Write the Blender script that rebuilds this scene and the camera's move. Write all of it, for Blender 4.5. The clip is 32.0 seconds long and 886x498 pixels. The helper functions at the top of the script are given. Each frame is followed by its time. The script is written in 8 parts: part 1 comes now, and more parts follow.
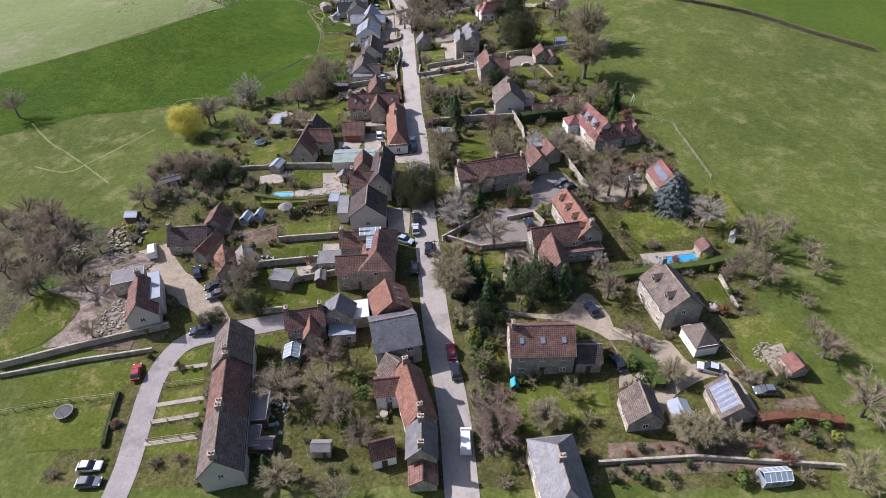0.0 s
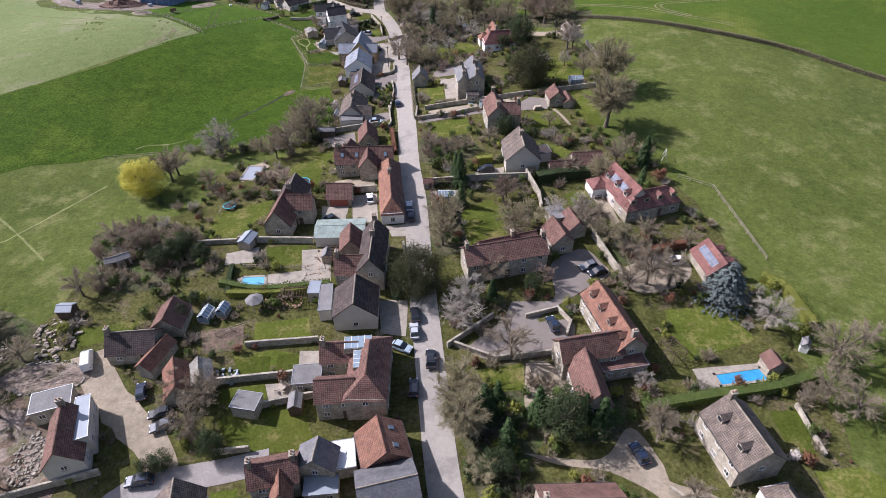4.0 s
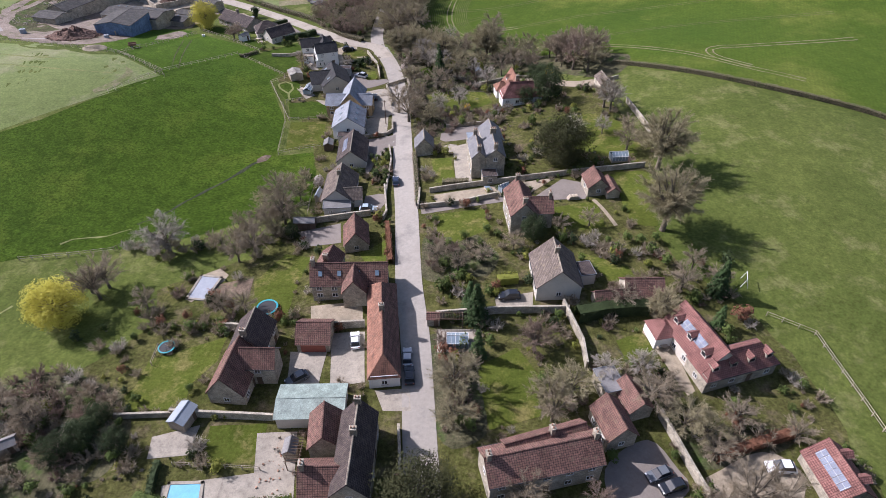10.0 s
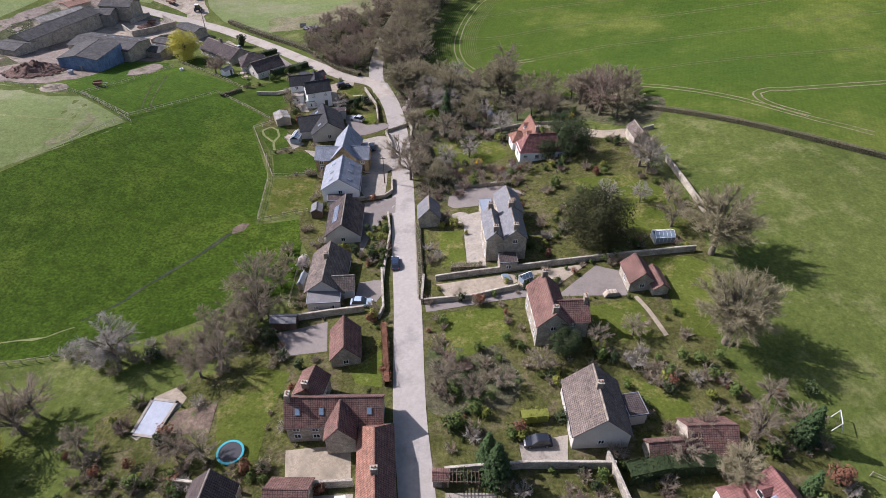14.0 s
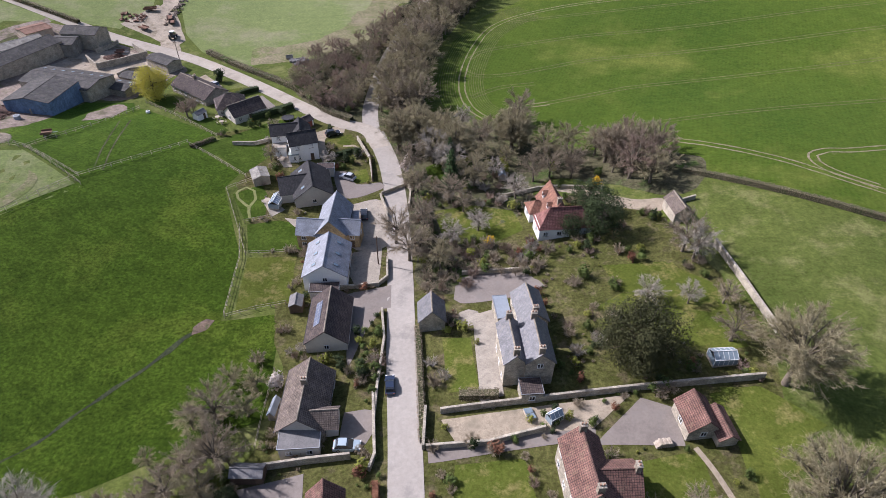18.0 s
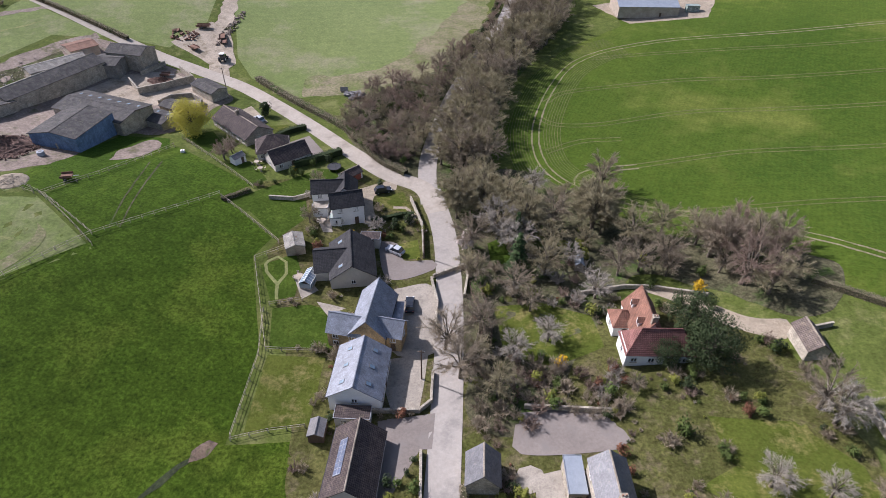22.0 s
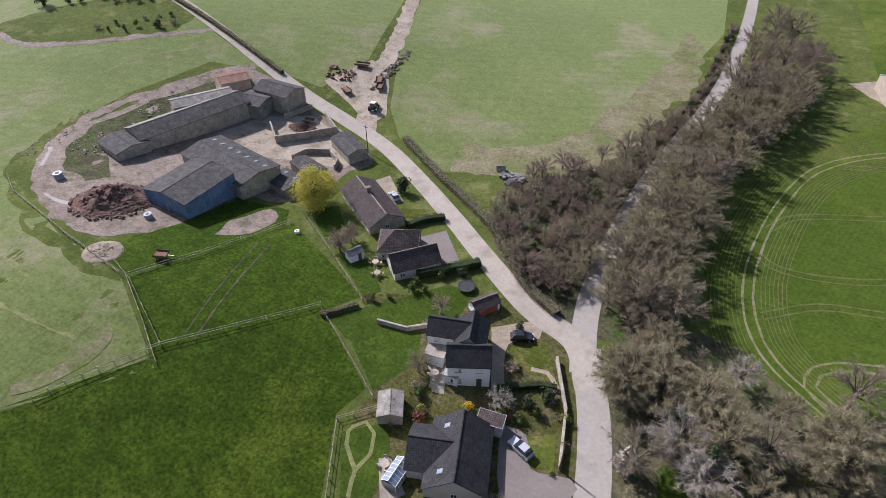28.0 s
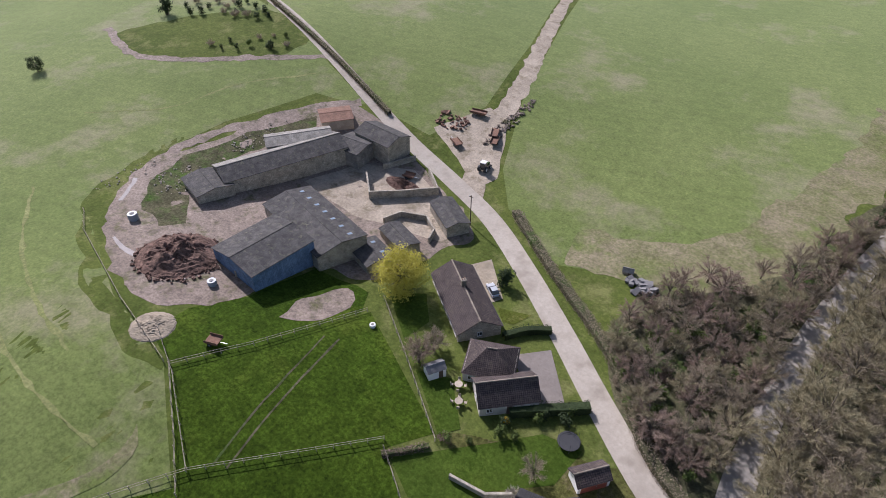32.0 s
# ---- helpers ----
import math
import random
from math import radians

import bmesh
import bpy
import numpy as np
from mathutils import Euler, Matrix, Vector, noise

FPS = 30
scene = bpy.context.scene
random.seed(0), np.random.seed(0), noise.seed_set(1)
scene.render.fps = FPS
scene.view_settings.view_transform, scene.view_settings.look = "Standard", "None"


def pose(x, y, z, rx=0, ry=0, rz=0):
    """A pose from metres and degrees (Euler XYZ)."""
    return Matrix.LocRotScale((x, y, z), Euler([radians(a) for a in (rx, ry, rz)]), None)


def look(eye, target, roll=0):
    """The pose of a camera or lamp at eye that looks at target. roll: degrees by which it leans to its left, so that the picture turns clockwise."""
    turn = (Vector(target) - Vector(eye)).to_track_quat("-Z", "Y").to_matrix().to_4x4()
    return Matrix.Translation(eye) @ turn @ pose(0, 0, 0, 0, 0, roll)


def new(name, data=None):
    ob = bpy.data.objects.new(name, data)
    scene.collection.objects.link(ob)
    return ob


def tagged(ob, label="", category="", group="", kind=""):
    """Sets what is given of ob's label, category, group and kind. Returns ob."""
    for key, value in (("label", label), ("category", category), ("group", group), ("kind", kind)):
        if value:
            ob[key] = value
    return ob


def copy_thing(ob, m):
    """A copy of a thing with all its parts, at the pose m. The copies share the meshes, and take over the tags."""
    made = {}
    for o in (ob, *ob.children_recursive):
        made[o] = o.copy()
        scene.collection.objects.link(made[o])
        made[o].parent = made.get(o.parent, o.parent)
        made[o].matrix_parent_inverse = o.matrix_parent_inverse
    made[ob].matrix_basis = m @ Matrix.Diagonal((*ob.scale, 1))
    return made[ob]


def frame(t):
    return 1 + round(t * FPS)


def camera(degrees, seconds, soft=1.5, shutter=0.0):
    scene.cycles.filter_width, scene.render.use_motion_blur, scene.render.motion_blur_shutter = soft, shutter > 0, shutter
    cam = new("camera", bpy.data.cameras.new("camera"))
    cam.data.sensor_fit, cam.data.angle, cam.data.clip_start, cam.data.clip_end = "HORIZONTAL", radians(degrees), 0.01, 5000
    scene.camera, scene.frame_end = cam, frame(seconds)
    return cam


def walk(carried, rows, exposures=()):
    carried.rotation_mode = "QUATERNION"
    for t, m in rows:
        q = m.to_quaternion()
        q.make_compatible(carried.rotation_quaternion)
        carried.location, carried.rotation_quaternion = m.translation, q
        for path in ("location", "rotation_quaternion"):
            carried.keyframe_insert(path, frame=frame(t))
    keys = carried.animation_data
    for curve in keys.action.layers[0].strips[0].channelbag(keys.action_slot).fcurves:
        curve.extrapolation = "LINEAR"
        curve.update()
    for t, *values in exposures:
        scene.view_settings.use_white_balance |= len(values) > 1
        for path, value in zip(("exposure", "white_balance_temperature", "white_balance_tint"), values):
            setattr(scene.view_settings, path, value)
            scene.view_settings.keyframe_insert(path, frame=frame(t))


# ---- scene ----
# ---- camera ----
cam = camera(74.0, 32.0, soft=0.55)
PATH = [
    (0, (0.0, 0.0, 84.884), (-0.043, 1.539, 83.607), -1.6),
    (1, (-0.771, 8.278, 84.477), (-0.81, 9.819, 83.202), -1.4),
    (2, (-1.675, 16.656, 84.05), (-1.704, 18.198, 82.777), -1.2),
    (3, (-2.618, 24.889, 83.818), (-2.637, 26.435, 82.549), -1.0),
    (3.5, (-2.973, 29.013, 83.749), (-2.988, 30.56, 82.481), -0.9),
    (5.5, (-3.19, 45.573, 83.841), (-3.205, 47.113, 82.565), -0.6),
    (6, (-3.418, 49.742, 83.875), (-3.433, 51.28, 82.597), -0.6),
    (7, (-3.84, 57.972, 83.975), (-3.855, 59.508, 82.694), -0.4),
    (8, (-4.284, 66.155, 84.02), (-4.298, 67.689, 82.737), -0.2),
    (9, (-4.776, 74.236, 84.064), (-4.789, 75.77, 82.782), 0.0),
    (10, (-5.215, 82.339, 84.053), (-5.228, 83.873, 82.77), 0.1),
    (11, (-5.613, 90.395, 84.039), (-5.625, 91.932, 82.76), 0.2),
    (12, (-6.023, 98.374, 84.082), (-6.039, 99.912, 82.804), 0.2),
    (13, (-6.392, 106.751, 83.932), (-6.412, 108.287, 82.652), 0.1),
    (14, (-6.83, 115.024, 83.768), (-6.852, 116.56, 82.487), 0.1),
    (14.5, (-7.144, 119.032, 83.697), (-7.166, 120.567, 82.415), 0.1),
    (16.5, (-8.949, 134.897, 83.582), (-8.955, 136.439, 82.307), 0.7),
    (17, (-9.126, 139.014, 83.615), (-9.132, 140.555, 82.341), 0.8),
    (18, (-9.409, 147.221, 83.717), (-9.416, 148.762, 82.443), 0.9),
    (19, (-9.811, 155.376, 83.828), (-9.821, 156.917, 82.553), 1.1),
    (20, (-10.651, 163.42, 83.913), (-10.693, 164.96, 82.638), 1.1),
    (21, (-11.826, 171.672, 83.928), (-11.929, 173.208, 82.651), 1.1),
    (22, (-12.847, 179.981, 84.019), (-13.029, 181.507, 82.74), 1.0),
    (23, (-13.701, 188.164, 84.094), (-13.963, 189.678, 82.813), 0.6),
    (24, (-14.841, 196.71, 83.891), (-15.186, 198.206, 82.609), 0.1),
    (24.5, (-15.457, 200.864, 83.806), (-15.843, 202.349, 82.524), -0.1),
    (26.5, (-19.957, 216.18, 83.952), (-20.489, 217.623, 82.673), -0.2),
    (27, (-21.505, 219.984, 83.992), (-22.078, 221.413, 82.715), -0.2),
    (28, (-24.808, 227.3, 84.064), (-25.458, 228.698, 82.79), -0.3),
    (29, (-28.664, 234.343, 84.049), (-29.386, 235.709, 82.778), -0.1),
    (30, (-33.006, 241.241, 84.049), (-33.796, 242.574, 82.784), 0.1),
    (31, (-37.582, 247.93, 84.127), (-38.441, 249.224, 82.867), 0.3),
    (32, (-42.37, 254.6, 84.185), (-43.296, 255.85, 82.928), 0.4),
]
walk(cam, [(t, look(eye, target, roll)) for t, eye, target, roll in PATH], exposures=[(0, 0.66, 5760, 23), (14, 0.62, 5760, 23), (24, 0.54, 5760, 22), (32, 0.42, 5760, 22)])

# ---- light: spring sun from the left ahead, clear sky ----
SUN_WAY = Vector((-0.731, 0.262, 0.630))
world = bpy.data.worlds.new("sky")
scene.world = world
world.use_nodes = True
wn = world.node_tree.nodes
sky = wn.new("ShaderNodeTexSky")
sky.sky_type, sky.sun_disc = "NISHITA", False
sky.sun_elevation = math.asin(SUN_WAY.z)
sky.sun_rotation = math.atan2(SUN_WAY.x, SUN_WAY.y)
sky.air_density, sky.dust_density = 1.3, 2.5
world.node_tree.links.new(sky.outputs[0], wn["Background"].inputs[0])
wn["Background"].inputs[1].default_value = 0.085
sun = new("sun", bpy.data.lights.new("sun", "SUN"))
sun.data.energy, sun.data.angle, sun.data.color = 5.0, radians(0.6), (1.0, 0.955, 0.89)
sun.matrix_world = look(SUN_WAY * 300, (0, 0, 0))


# ---- materials ----
def ramp(nt, stops):
    r = nt.nodes.new("ShaderNodeValToRGB")
    while len(r.color_ramp.elements) < len(stops):
        r.color_ramp.elements.new(0.5)
    for e, (p, c) in zip(r.color_ramp.elements, stops):
        e.position, e.color = p, (*c, 1)
    return r


def noise_tex(nt, vec, scale, detail=4.0, rough=0.6):
    n = nt.nodes.new("ShaderNodeTexNoise")
    n.inputs["Scale"].default_value, n.inputs["Detail"].default_value, n.inputs["Roughness"].default_value = scale, detail, rough
    nt.links.new(vec, n.inputs["Vector"])
    return n.outputs["Fac"]


def mix(nt, a, b, fac, mode="MIX"):
    m = nt.nodes.new("ShaderNodeMix")
    m.data_type, m.blend_type = "RGBA", mode
    for sock, v in ((m.inputs[0], fac), (m.inputs[6], a), (m.inputs[7], b)):
        if isinstance(v, (int, float)):
            sock.default_value = v
        elif isinstance(v, tuple):
            sock.default_value = (*v, 1)
        else:
            nt.links.new(v, sock)
    return m.outputs[2]


def material(name, dark, light, coarse=0.15, fine=3.0, rough=0.9, bump=0.3, spread=0.0, metal=0.0, stain=None, stain_scale=0.5, spec=0.25, space="Object", speck=0.0):
    """Two scales of noise between two colours, a stain colour, fine relief; spread: change from thing to thing."""
    m = bpy.data.materials.new(name)
    m.use_nodes = True
    nt = m.node_tree
    bsdf = nt.nodes["Principled BSDF"]
    if space == "World":
        vec = nt.nodes.new("ShaderNodeNewGeometry").outputs["Position"]
    else:
        vec = nt.nodes.new("ShaderNodeTexCoord").outputs[space]
    a, b = noise_tex(nt, vec, coarse), noise_tex(nt, vec, fine, 5.0, 0.7)
    add = nt.nodes.new("ShaderNodeMath")
    add.operation = "MULTIPLY_ADD"
    nt.links.new(a, add.inputs[0])
    add.inputs[1].default_value = 0.5
    half = nt.nodes.new("ShaderNodeMath")
    half.operation = "MULTIPLY"
    half.inputs[1].default_value = 0.5
    nt.links.new(b, half.inputs[0])
    nt.links.new(half.outputs[0], add.inputs[2])
    r = ramp(nt, [(0.36, dark), (0.64, light)])
    nt.links.new(add.outputs[0], r.inputs[0])
    col = r.outputs[0]
    if stain:
        s = ramp(nt, [(0.52, (0, 0, 0)), (0.66, (1, 1, 1))])
        nt.links.new(noise_tex(nt, vec, stain_scale, 6.0, 0.7), s.inputs[0])
        col = mix(nt, col, stain, s.outputs[0])
    if speck:
        for sc, k in ((1.6, 1.0), (0.3, 0.6)):
            sp = ramp(nt, [(0.3, (1 - speck * k,) * 3), (0.7, (1 + speck * k,) * 3)])
            nt.links.new(noise_tex(nt, vec, sc, 4.0, 0.75), sp.inputs[0])
            col = mix(nt, col, sp.outputs[0], 1.0, "MULTIPLY")
    if spread:
        info = nt.nodes.new("ShaderNodeObjectInfo").outputs["Random"]
        hs = nt.nodes.new("ShaderNodeHueSaturation")
        val = nt.nodes.new("ShaderNodeMapRange")
        val.inputs[3].default_value, val.inputs[4].default_value = 1 - spread, 1 + spread
        nt.links.new(info, val.inputs[0])
        nt.links.new(val.outputs[0], hs.inputs["Value"])
        nt.links.new(col, hs.inputs["Color"])
        col = hs.outputs[0]
    nt.links.new(col, bsdf.inputs["Base Color"])
    bsdf.inputs["Roughness"].default_value, bsdf.inputs["Metallic"].default_value = rough, metal
    bsdf.inputs["Specular IOR Level"].default_value = spec
    if bump:
        bp = nt.nodes.new("ShaderNodeBump")
        bp.inputs["Strength"].default_value, bp.inputs["Distance"].default_value = bump, 0.15
        nt.links.new(b, bp.inputs["Height"])
        nt.links.new(bp.outputs[0], bsdf.inputs["Normal"])
    return m


def coursed(name, c1, c2, joint, width, height, squash=0.5, rough=0.9, bump=0.5, lichen=None, spread=0.06, joint_size=0.012, spec=0.2):
    """Courses of tiles, slates or stones in metres along the UV map, with weathering at two scales."""
    m = bpy.data.materials.new(name)
    m.use_nodes = True
    nt = m.node_tree
    bsdf = nt.nodes["Principled BSDF"]
    uv = nt.nodes.new("ShaderNodeTexCoord").outputs["UV"]
    br = nt.nodes.new("ShaderNodeTexBrick")
    nt.links.new(uv, br.inputs["Vector"])
    br.offset = squash
    for key, v in (("Scale", 1.0), ("Brick Width", width), ("Row Height", height), ("Mortar Size", joint_size), ("Mortar Smooth", 0.3), ("Bias", 0.0)):
        br.inputs[key].default_value = v
    for key, v in (("Color1", c1), ("Color2", c2), ("Mortar", joint)):
        br.inputs[key].default_value = (*v, 1)
    geo = nt.nodes.new("ShaderNodeNewGeometry").outputs["Position"]
    r = ramp(nt, [(0.3, (0.55, 0.55, 0.55)), (0.7, (1.3, 1.3, 1.3))])
    nt.links.new(noise_tex(nt, geo, 0.6, 6.0, 0.7), r.inputs[0])
    col = mix(nt, br.outputs[0], r.outputs[0], 1.0, "MULTIPLY")
    r2 = ramp(nt, [(0.35, (0.75, 0.75, 0.75)), (0.65, (1.15, 1.15, 1.15))])
    nt.links.new(noise_tex(nt, geo, 5.0, 3.0, 0.6), r2.inputs[0])
    col = mix(nt, col, r2.outputs[0], 1.0, "MULTIPLY")
    if lichen:
        s = ramp(nt, [(0.54, (0, 0, 0)), (0.7, (0.75, 0.75, 0.75))])
        nt.links.new(noise_tex(nt, geo, 0.9, 8.0, 0.75), s.inputs[0])
        col = mix(nt, col, lichen, s.outputs[0])
    info = nt.nodes.new("ShaderNodeObjectInfo").outputs["Random"]
    hs = nt.nodes.new("ShaderNodeHueSaturation")
    val = nt.nodes.new("ShaderNodeMapRange")
    val.inputs[3].default_value, val.inputs[4].default_value = 1 - spread, 1 + spread
    nt.links.new(info, val.inputs[0])
    nt.links.new(val.outputs[0], hs.inputs["Value"])
    nt.links.new(col, hs.inputs["Color"])
    nt.links.new(hs.outputs[0], bsdf.inputs["Base Color"])
    bsdf.inputs["Roughness"].default_value = rough
    bsdf.inputs["Specular IOR Level"].default_value = spec
    bp = nt.nodes.new("ShaderNodeBump")
    bp.inputs["Strength"].default_value, bp.inputs["Distance"].default_value = bump, 0.06
    nt.links.new(br.outputs["Fac"], bp.inputs["Height"])
    bp.invert = True
    nt.links.new(bp.outputs[0], bsdf.inputs["Normal"])
    return m


def plain(name, colour, rough=0.5, metal=0.0, spec=0.5, grime=0.25):
    d = tuple(c * (1 - grime) for c in colour)
    return material(name, d, colour, 0.7, 6.0, rough, 0.05, 0.0, metal, spec=spec)


M = {}
M["grass"] = material("meadow_grass", (0.048, 0.066, 0.013), (0.094, 0.111, 0.026), 0.035, 0.7, 0.95, 0.6, stain=(0.127, 0.131, 0.045), stain_scale=0.12, space="World", speck=0.3)
M["lush"] = material("lush_pasture", (0.019, 0.035, 0.003), (0.040, 0.064, 0.006), 0.03, 1.5, 0.95, 0.9, stain=(0.050, 0.070, 0.008), stain_scale=0.05, space="World", speck=0.6)
M["lawn"] = material("mown_lawn", (0.048, 0.067, 0.010), (0.090, 0.102, 0.019), 0.12, 2.0, 0.95, 0.35, spread=0.2, stain=(0.147, 0.130, 0.045), stain_scale=0.2, space="World", speck=0.25)
M["lush_lawn"] = material("fresh_lawn", (0.028, 0.050, 0.006), (0.050, 0.076, 0.011), 0.12, 2.0, 0.95, 0.35, stain=(0.057, 0.085, 0.012), stain_scale=0.2, space="World", speck=0.3)
M["rough_grass"] = material("rough_grass", (0.043, 0.050, 0.012), (0.090, 0.085, 0.029), 0.1, 1.5, 0.95, 0.8, stain=(0.105, 0.086, 0.048), stain_scale=0.25, space="World", speck=0.5)
M["asphalt"] = material("worn_asphalt", (0.262, 0.234, 0.198), (0.330, 0.300, 0.258), 0.08, 1.2, 0.9, 0.04, stain=(0.225, 0.205, 0.178), stain_scale=0.16, space="World", speck=0.05)
M["dark_asphalt"] = material("dark_asphalt", (0.148, 0.126, 0.107), (0.212, 0.182, 0.156), 0.2, 2.0, 0.9, 0.05, stain=(0.175, 0.154, 0.134), stain_scale=0.3, space="World")
M["lane"] = material("dusty_lane", (0.285, 0.247, 0.196), (0.375, 0.332, 0.270), 0.08, 1.5, 0.9, 0.05, stain=(0.245, 0.210, 0.165), stain_scale=0.2, space="World", speck=0.08)
M["side_lane"] = material("grey_side_lane", (0.20, 0.18, 0.165), (0.29, 0.265, 0.24), 0.12, 3.0, 0.9, 0.15, stain=(0.17, 0.155, 0.14), stain_scale=0.3, space="World", speck=0.1)
M["puddle"] = material("milky_puddle", (0.20, 0.175, 0.155), (0.29, 0.26, 0.235), 0.3, 3.0, 0.7, 0.05, space="World")
M["dung"] = material("rotted_dung", (0.060, 0.034, 0.024), (0.185, 0.115, 0.085), 0.5, 6.0, 0.95, 1.0, space="World", speck=0.6)
M["wet"] = material("wet_ditch_growth", (0.016, 0.022, 0.007), (0.036, 0.045, 0.014), 0.5, 3.0, 0.9, 0.8, space="World", speck=0.4)
M["drill"] = material("sown_rows", (0.066, 0.078, 0.017), (0.105, 0.108, 0.034), 0.1, 1.5, 0.95, 0.4, space="World", speck=0.3)
M["field_edge"] = material("thin_field_edge", (0.105, 0.115, 0.035), (0.20, 0.165, 0.105), 0.1, 1.2, 0.95, 0.5, stain=(0.10, 0.125, 0.03), stain_scale=0.08, space="World", speck=0.3)
M["worn_grass"] = material("worn_grass", (0.12, 0.135, 0.04), (0.185, 0.19, 0.07), 0.1, 1.5, 0.95, 0.4, space="World", speck=0.3)
M["gravel"] = material("pale_gravel", (0.216, 0.176, 0.124), (0.336, 0.281, 0.203), 0.2, 6.0, 0.95, 0.4, stain=(0.176, 0.148, 0.105), stain_scale=0.4, space="World", speck=0.22)
M["dust"] = material("dry_farm_track", (0.240, 0.198, 0.144), (0.360, 0.304, 0.230), 0.15, 3.0, 0.95, 0.4, stain=(0.176, 0.144, 0.094), stain_scale=0.25, space="World", speck=0.22)
M["mud"] = material("trampled_mud", (0.135, 0.104, 0.080), (0.245, 0.195, 0.155), 0.12, 2.0, 0.9, 0.5, stain=(0.090, 0.085, 0.038), stain_scale=0.25, space="World", speck=0.4)
M["soil"] = material("bare_soil", (0.085, 0.06, 0.042), (0.16, 0.115, 0.08), 0.3, 4.0, 0.95, 0.8, stain=(0.07, 0.085, 0.025), stain_scale=0.5, space="World", speck=0.4)
M["leaflitter"] = material("scrub_floor", (0.05, 0.052, 0.026), (0.10, 0.09, 0.052), 0.15, 2.0, 0.95, 0.8, stain=(0.05, 0.085, 0.018), stain_scale=0.12, space="World", speck=0.45)
M["paving"] = material("pale_paving", (0.234, 0.204, 0.161), (0.335, 0.296, 0.236), 0.4, 5.0, 0.85, 0.2, stain=(0.172, 0.150, 0.120), stain_scale=0.8, space="World", speck=0.2)
for key in ("grass", "lush", "lawn", "lush_lawn", "rough_grass", "leaflitter"):
    M[key].node_tree.nodes["Principled BSDF"].inputs["Specular IOR Level"].default_value = 0.04


def bladed(key, weight, tint=(0.72, 0.85, 0.45)):
    """The soft sheen of standing grass blades, also brightening far fields in place of haze."""
    bsdf = M[key].node_tree.nodes["Principled BSDF"]
    bsdf.inputs["Sheen Weight"].default_value, bsdf.inputs["Sheen Roughness"].default_value = weight, 0.45
    bsdf.inputs["Sheen Tint"].default_value = (*tint, 1)


bladed("lush", 0.22, (0.40, 0.75, 0.12))
bladed("grass", 0.05)
M["stone"] = coursed("rubble_stone", (0.45, 0.395, 0.305), (0.335, 0.297, 0.232), (0.27, 0.24, 0.19), 0.45, 0.2, bump=0.6)
M["render"] = material("cream_render", (0.42, 0.385, 0.325), (0.54, 0.495, 0.425), 0.3, 4.0, 0.9, 0.1)
M["white"] = material("white_render", (0.66, 0.64, 0.60), (0.78, 0.76, 0.72), 0.3, 4.0, 0.85, 0.08)
M["brick"] = coursed("red_brick", (0.28, 0.105, 0.06), (0.21, 0.085, 0.05), (0.25, 0.21, 0.17), 0.225, 0.075, bump=0.3)
M["clay"] = coursed("weathered_clay_tiles", (0.220, 0.118, 0.090), (0.160, 0.090, 0.072), (0.055, 0.035, 0.03), 0.36, 0.34, 0.0, lichen=(0.19, 0.145, 0.095), joint_size=0.035)
M["orange"] = coursed("orange_clay_tiles", (0.285, 0.140, 0.092), (0.215, 0.112, 0.078), (0.09, 0.05, 0.038), 0.36, 0.34, 0.0, lichen=(0.24, 0.155, 0.105), joint_size=0.03)
M["red"] = coursed("new_red_tiles", (0.270, 0.128, 0.108), (0.205, 0.10, 0.085), (0.10, 0.045, 0.038), 0.36, 0.34, 0.0, lichen=(0.30, 0.17, 0.135), joint_size=0.045)
M["brown"] = coursed("brown_concrete_tiles", (0.185, 0.148, 0.12), (0.135, 0.11, 0.092), (0.06, 0.045, 0.04), 0.36, 0.34, 0.0, lichen=(0.24, 0.19, 0.125), joint_size=0.035)
M["dark"] = coursed("dark_brown_tiles", (0.100, 0.076, 0.066), (0.072, 0.056, 0.051), (0.025, 0.02, 0.02), 0.36, 0.34, 0.0, joint_size=0.035, lichen=(0.11, 0.09, 0.065), rough=0.85, spec=0.2)
M["charcoal"] = coursed("charcoal_tiles", (0.044, 0.042, 0.043), (0.032, 0.031, 0.032), (0.015, 0.015, 0.015), 0.36, 0.34, 0.0, lichen=(0.075, 0.068, 0.058), joint_size=0.03, rough=0.8, spec=0.25)
M["yellowstone"] = coursed("yellow_stone", (0.42, 0.30, 0.155), (0.35, 0.25, 0.13), (0.30, 0.25, 0.17), 0.45, 0.2, bump=0.3)
M["slate"] = coursed("grey_slates", (0.13, 0.127, 0.13), (0.09, 0.088, 0.093), (0.045, 0.045, 0.048), 0.3, 0.25, lichen=(0.20, 0.18, 0.15), rough=0.55, spec=0.8)
M["blueslate"] = coursed("new_blue_slates", (0.20, 0.215, 0.245), (0.165, 0.18, 0.21), (0.09, 0.10, 0.115), 0.3, 0.25, rough=0.55, spec=1.0)
M["greenmetal"] = coursed("green_metal_sheet", (0.25, 0.30, 0.255), (0.23, 0.28, 0.24), (0.15, 0.18, 0.15), 0.5, 40.0, rough=0.5, spec=0.5)
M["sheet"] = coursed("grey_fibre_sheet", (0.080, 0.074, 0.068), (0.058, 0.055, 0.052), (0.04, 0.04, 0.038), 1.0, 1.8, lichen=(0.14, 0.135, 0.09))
# Pale sheet; on the long barn it stands for the sunlit slope.
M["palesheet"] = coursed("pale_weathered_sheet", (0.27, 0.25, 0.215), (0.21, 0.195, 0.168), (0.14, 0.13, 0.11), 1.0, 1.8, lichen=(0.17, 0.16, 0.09))
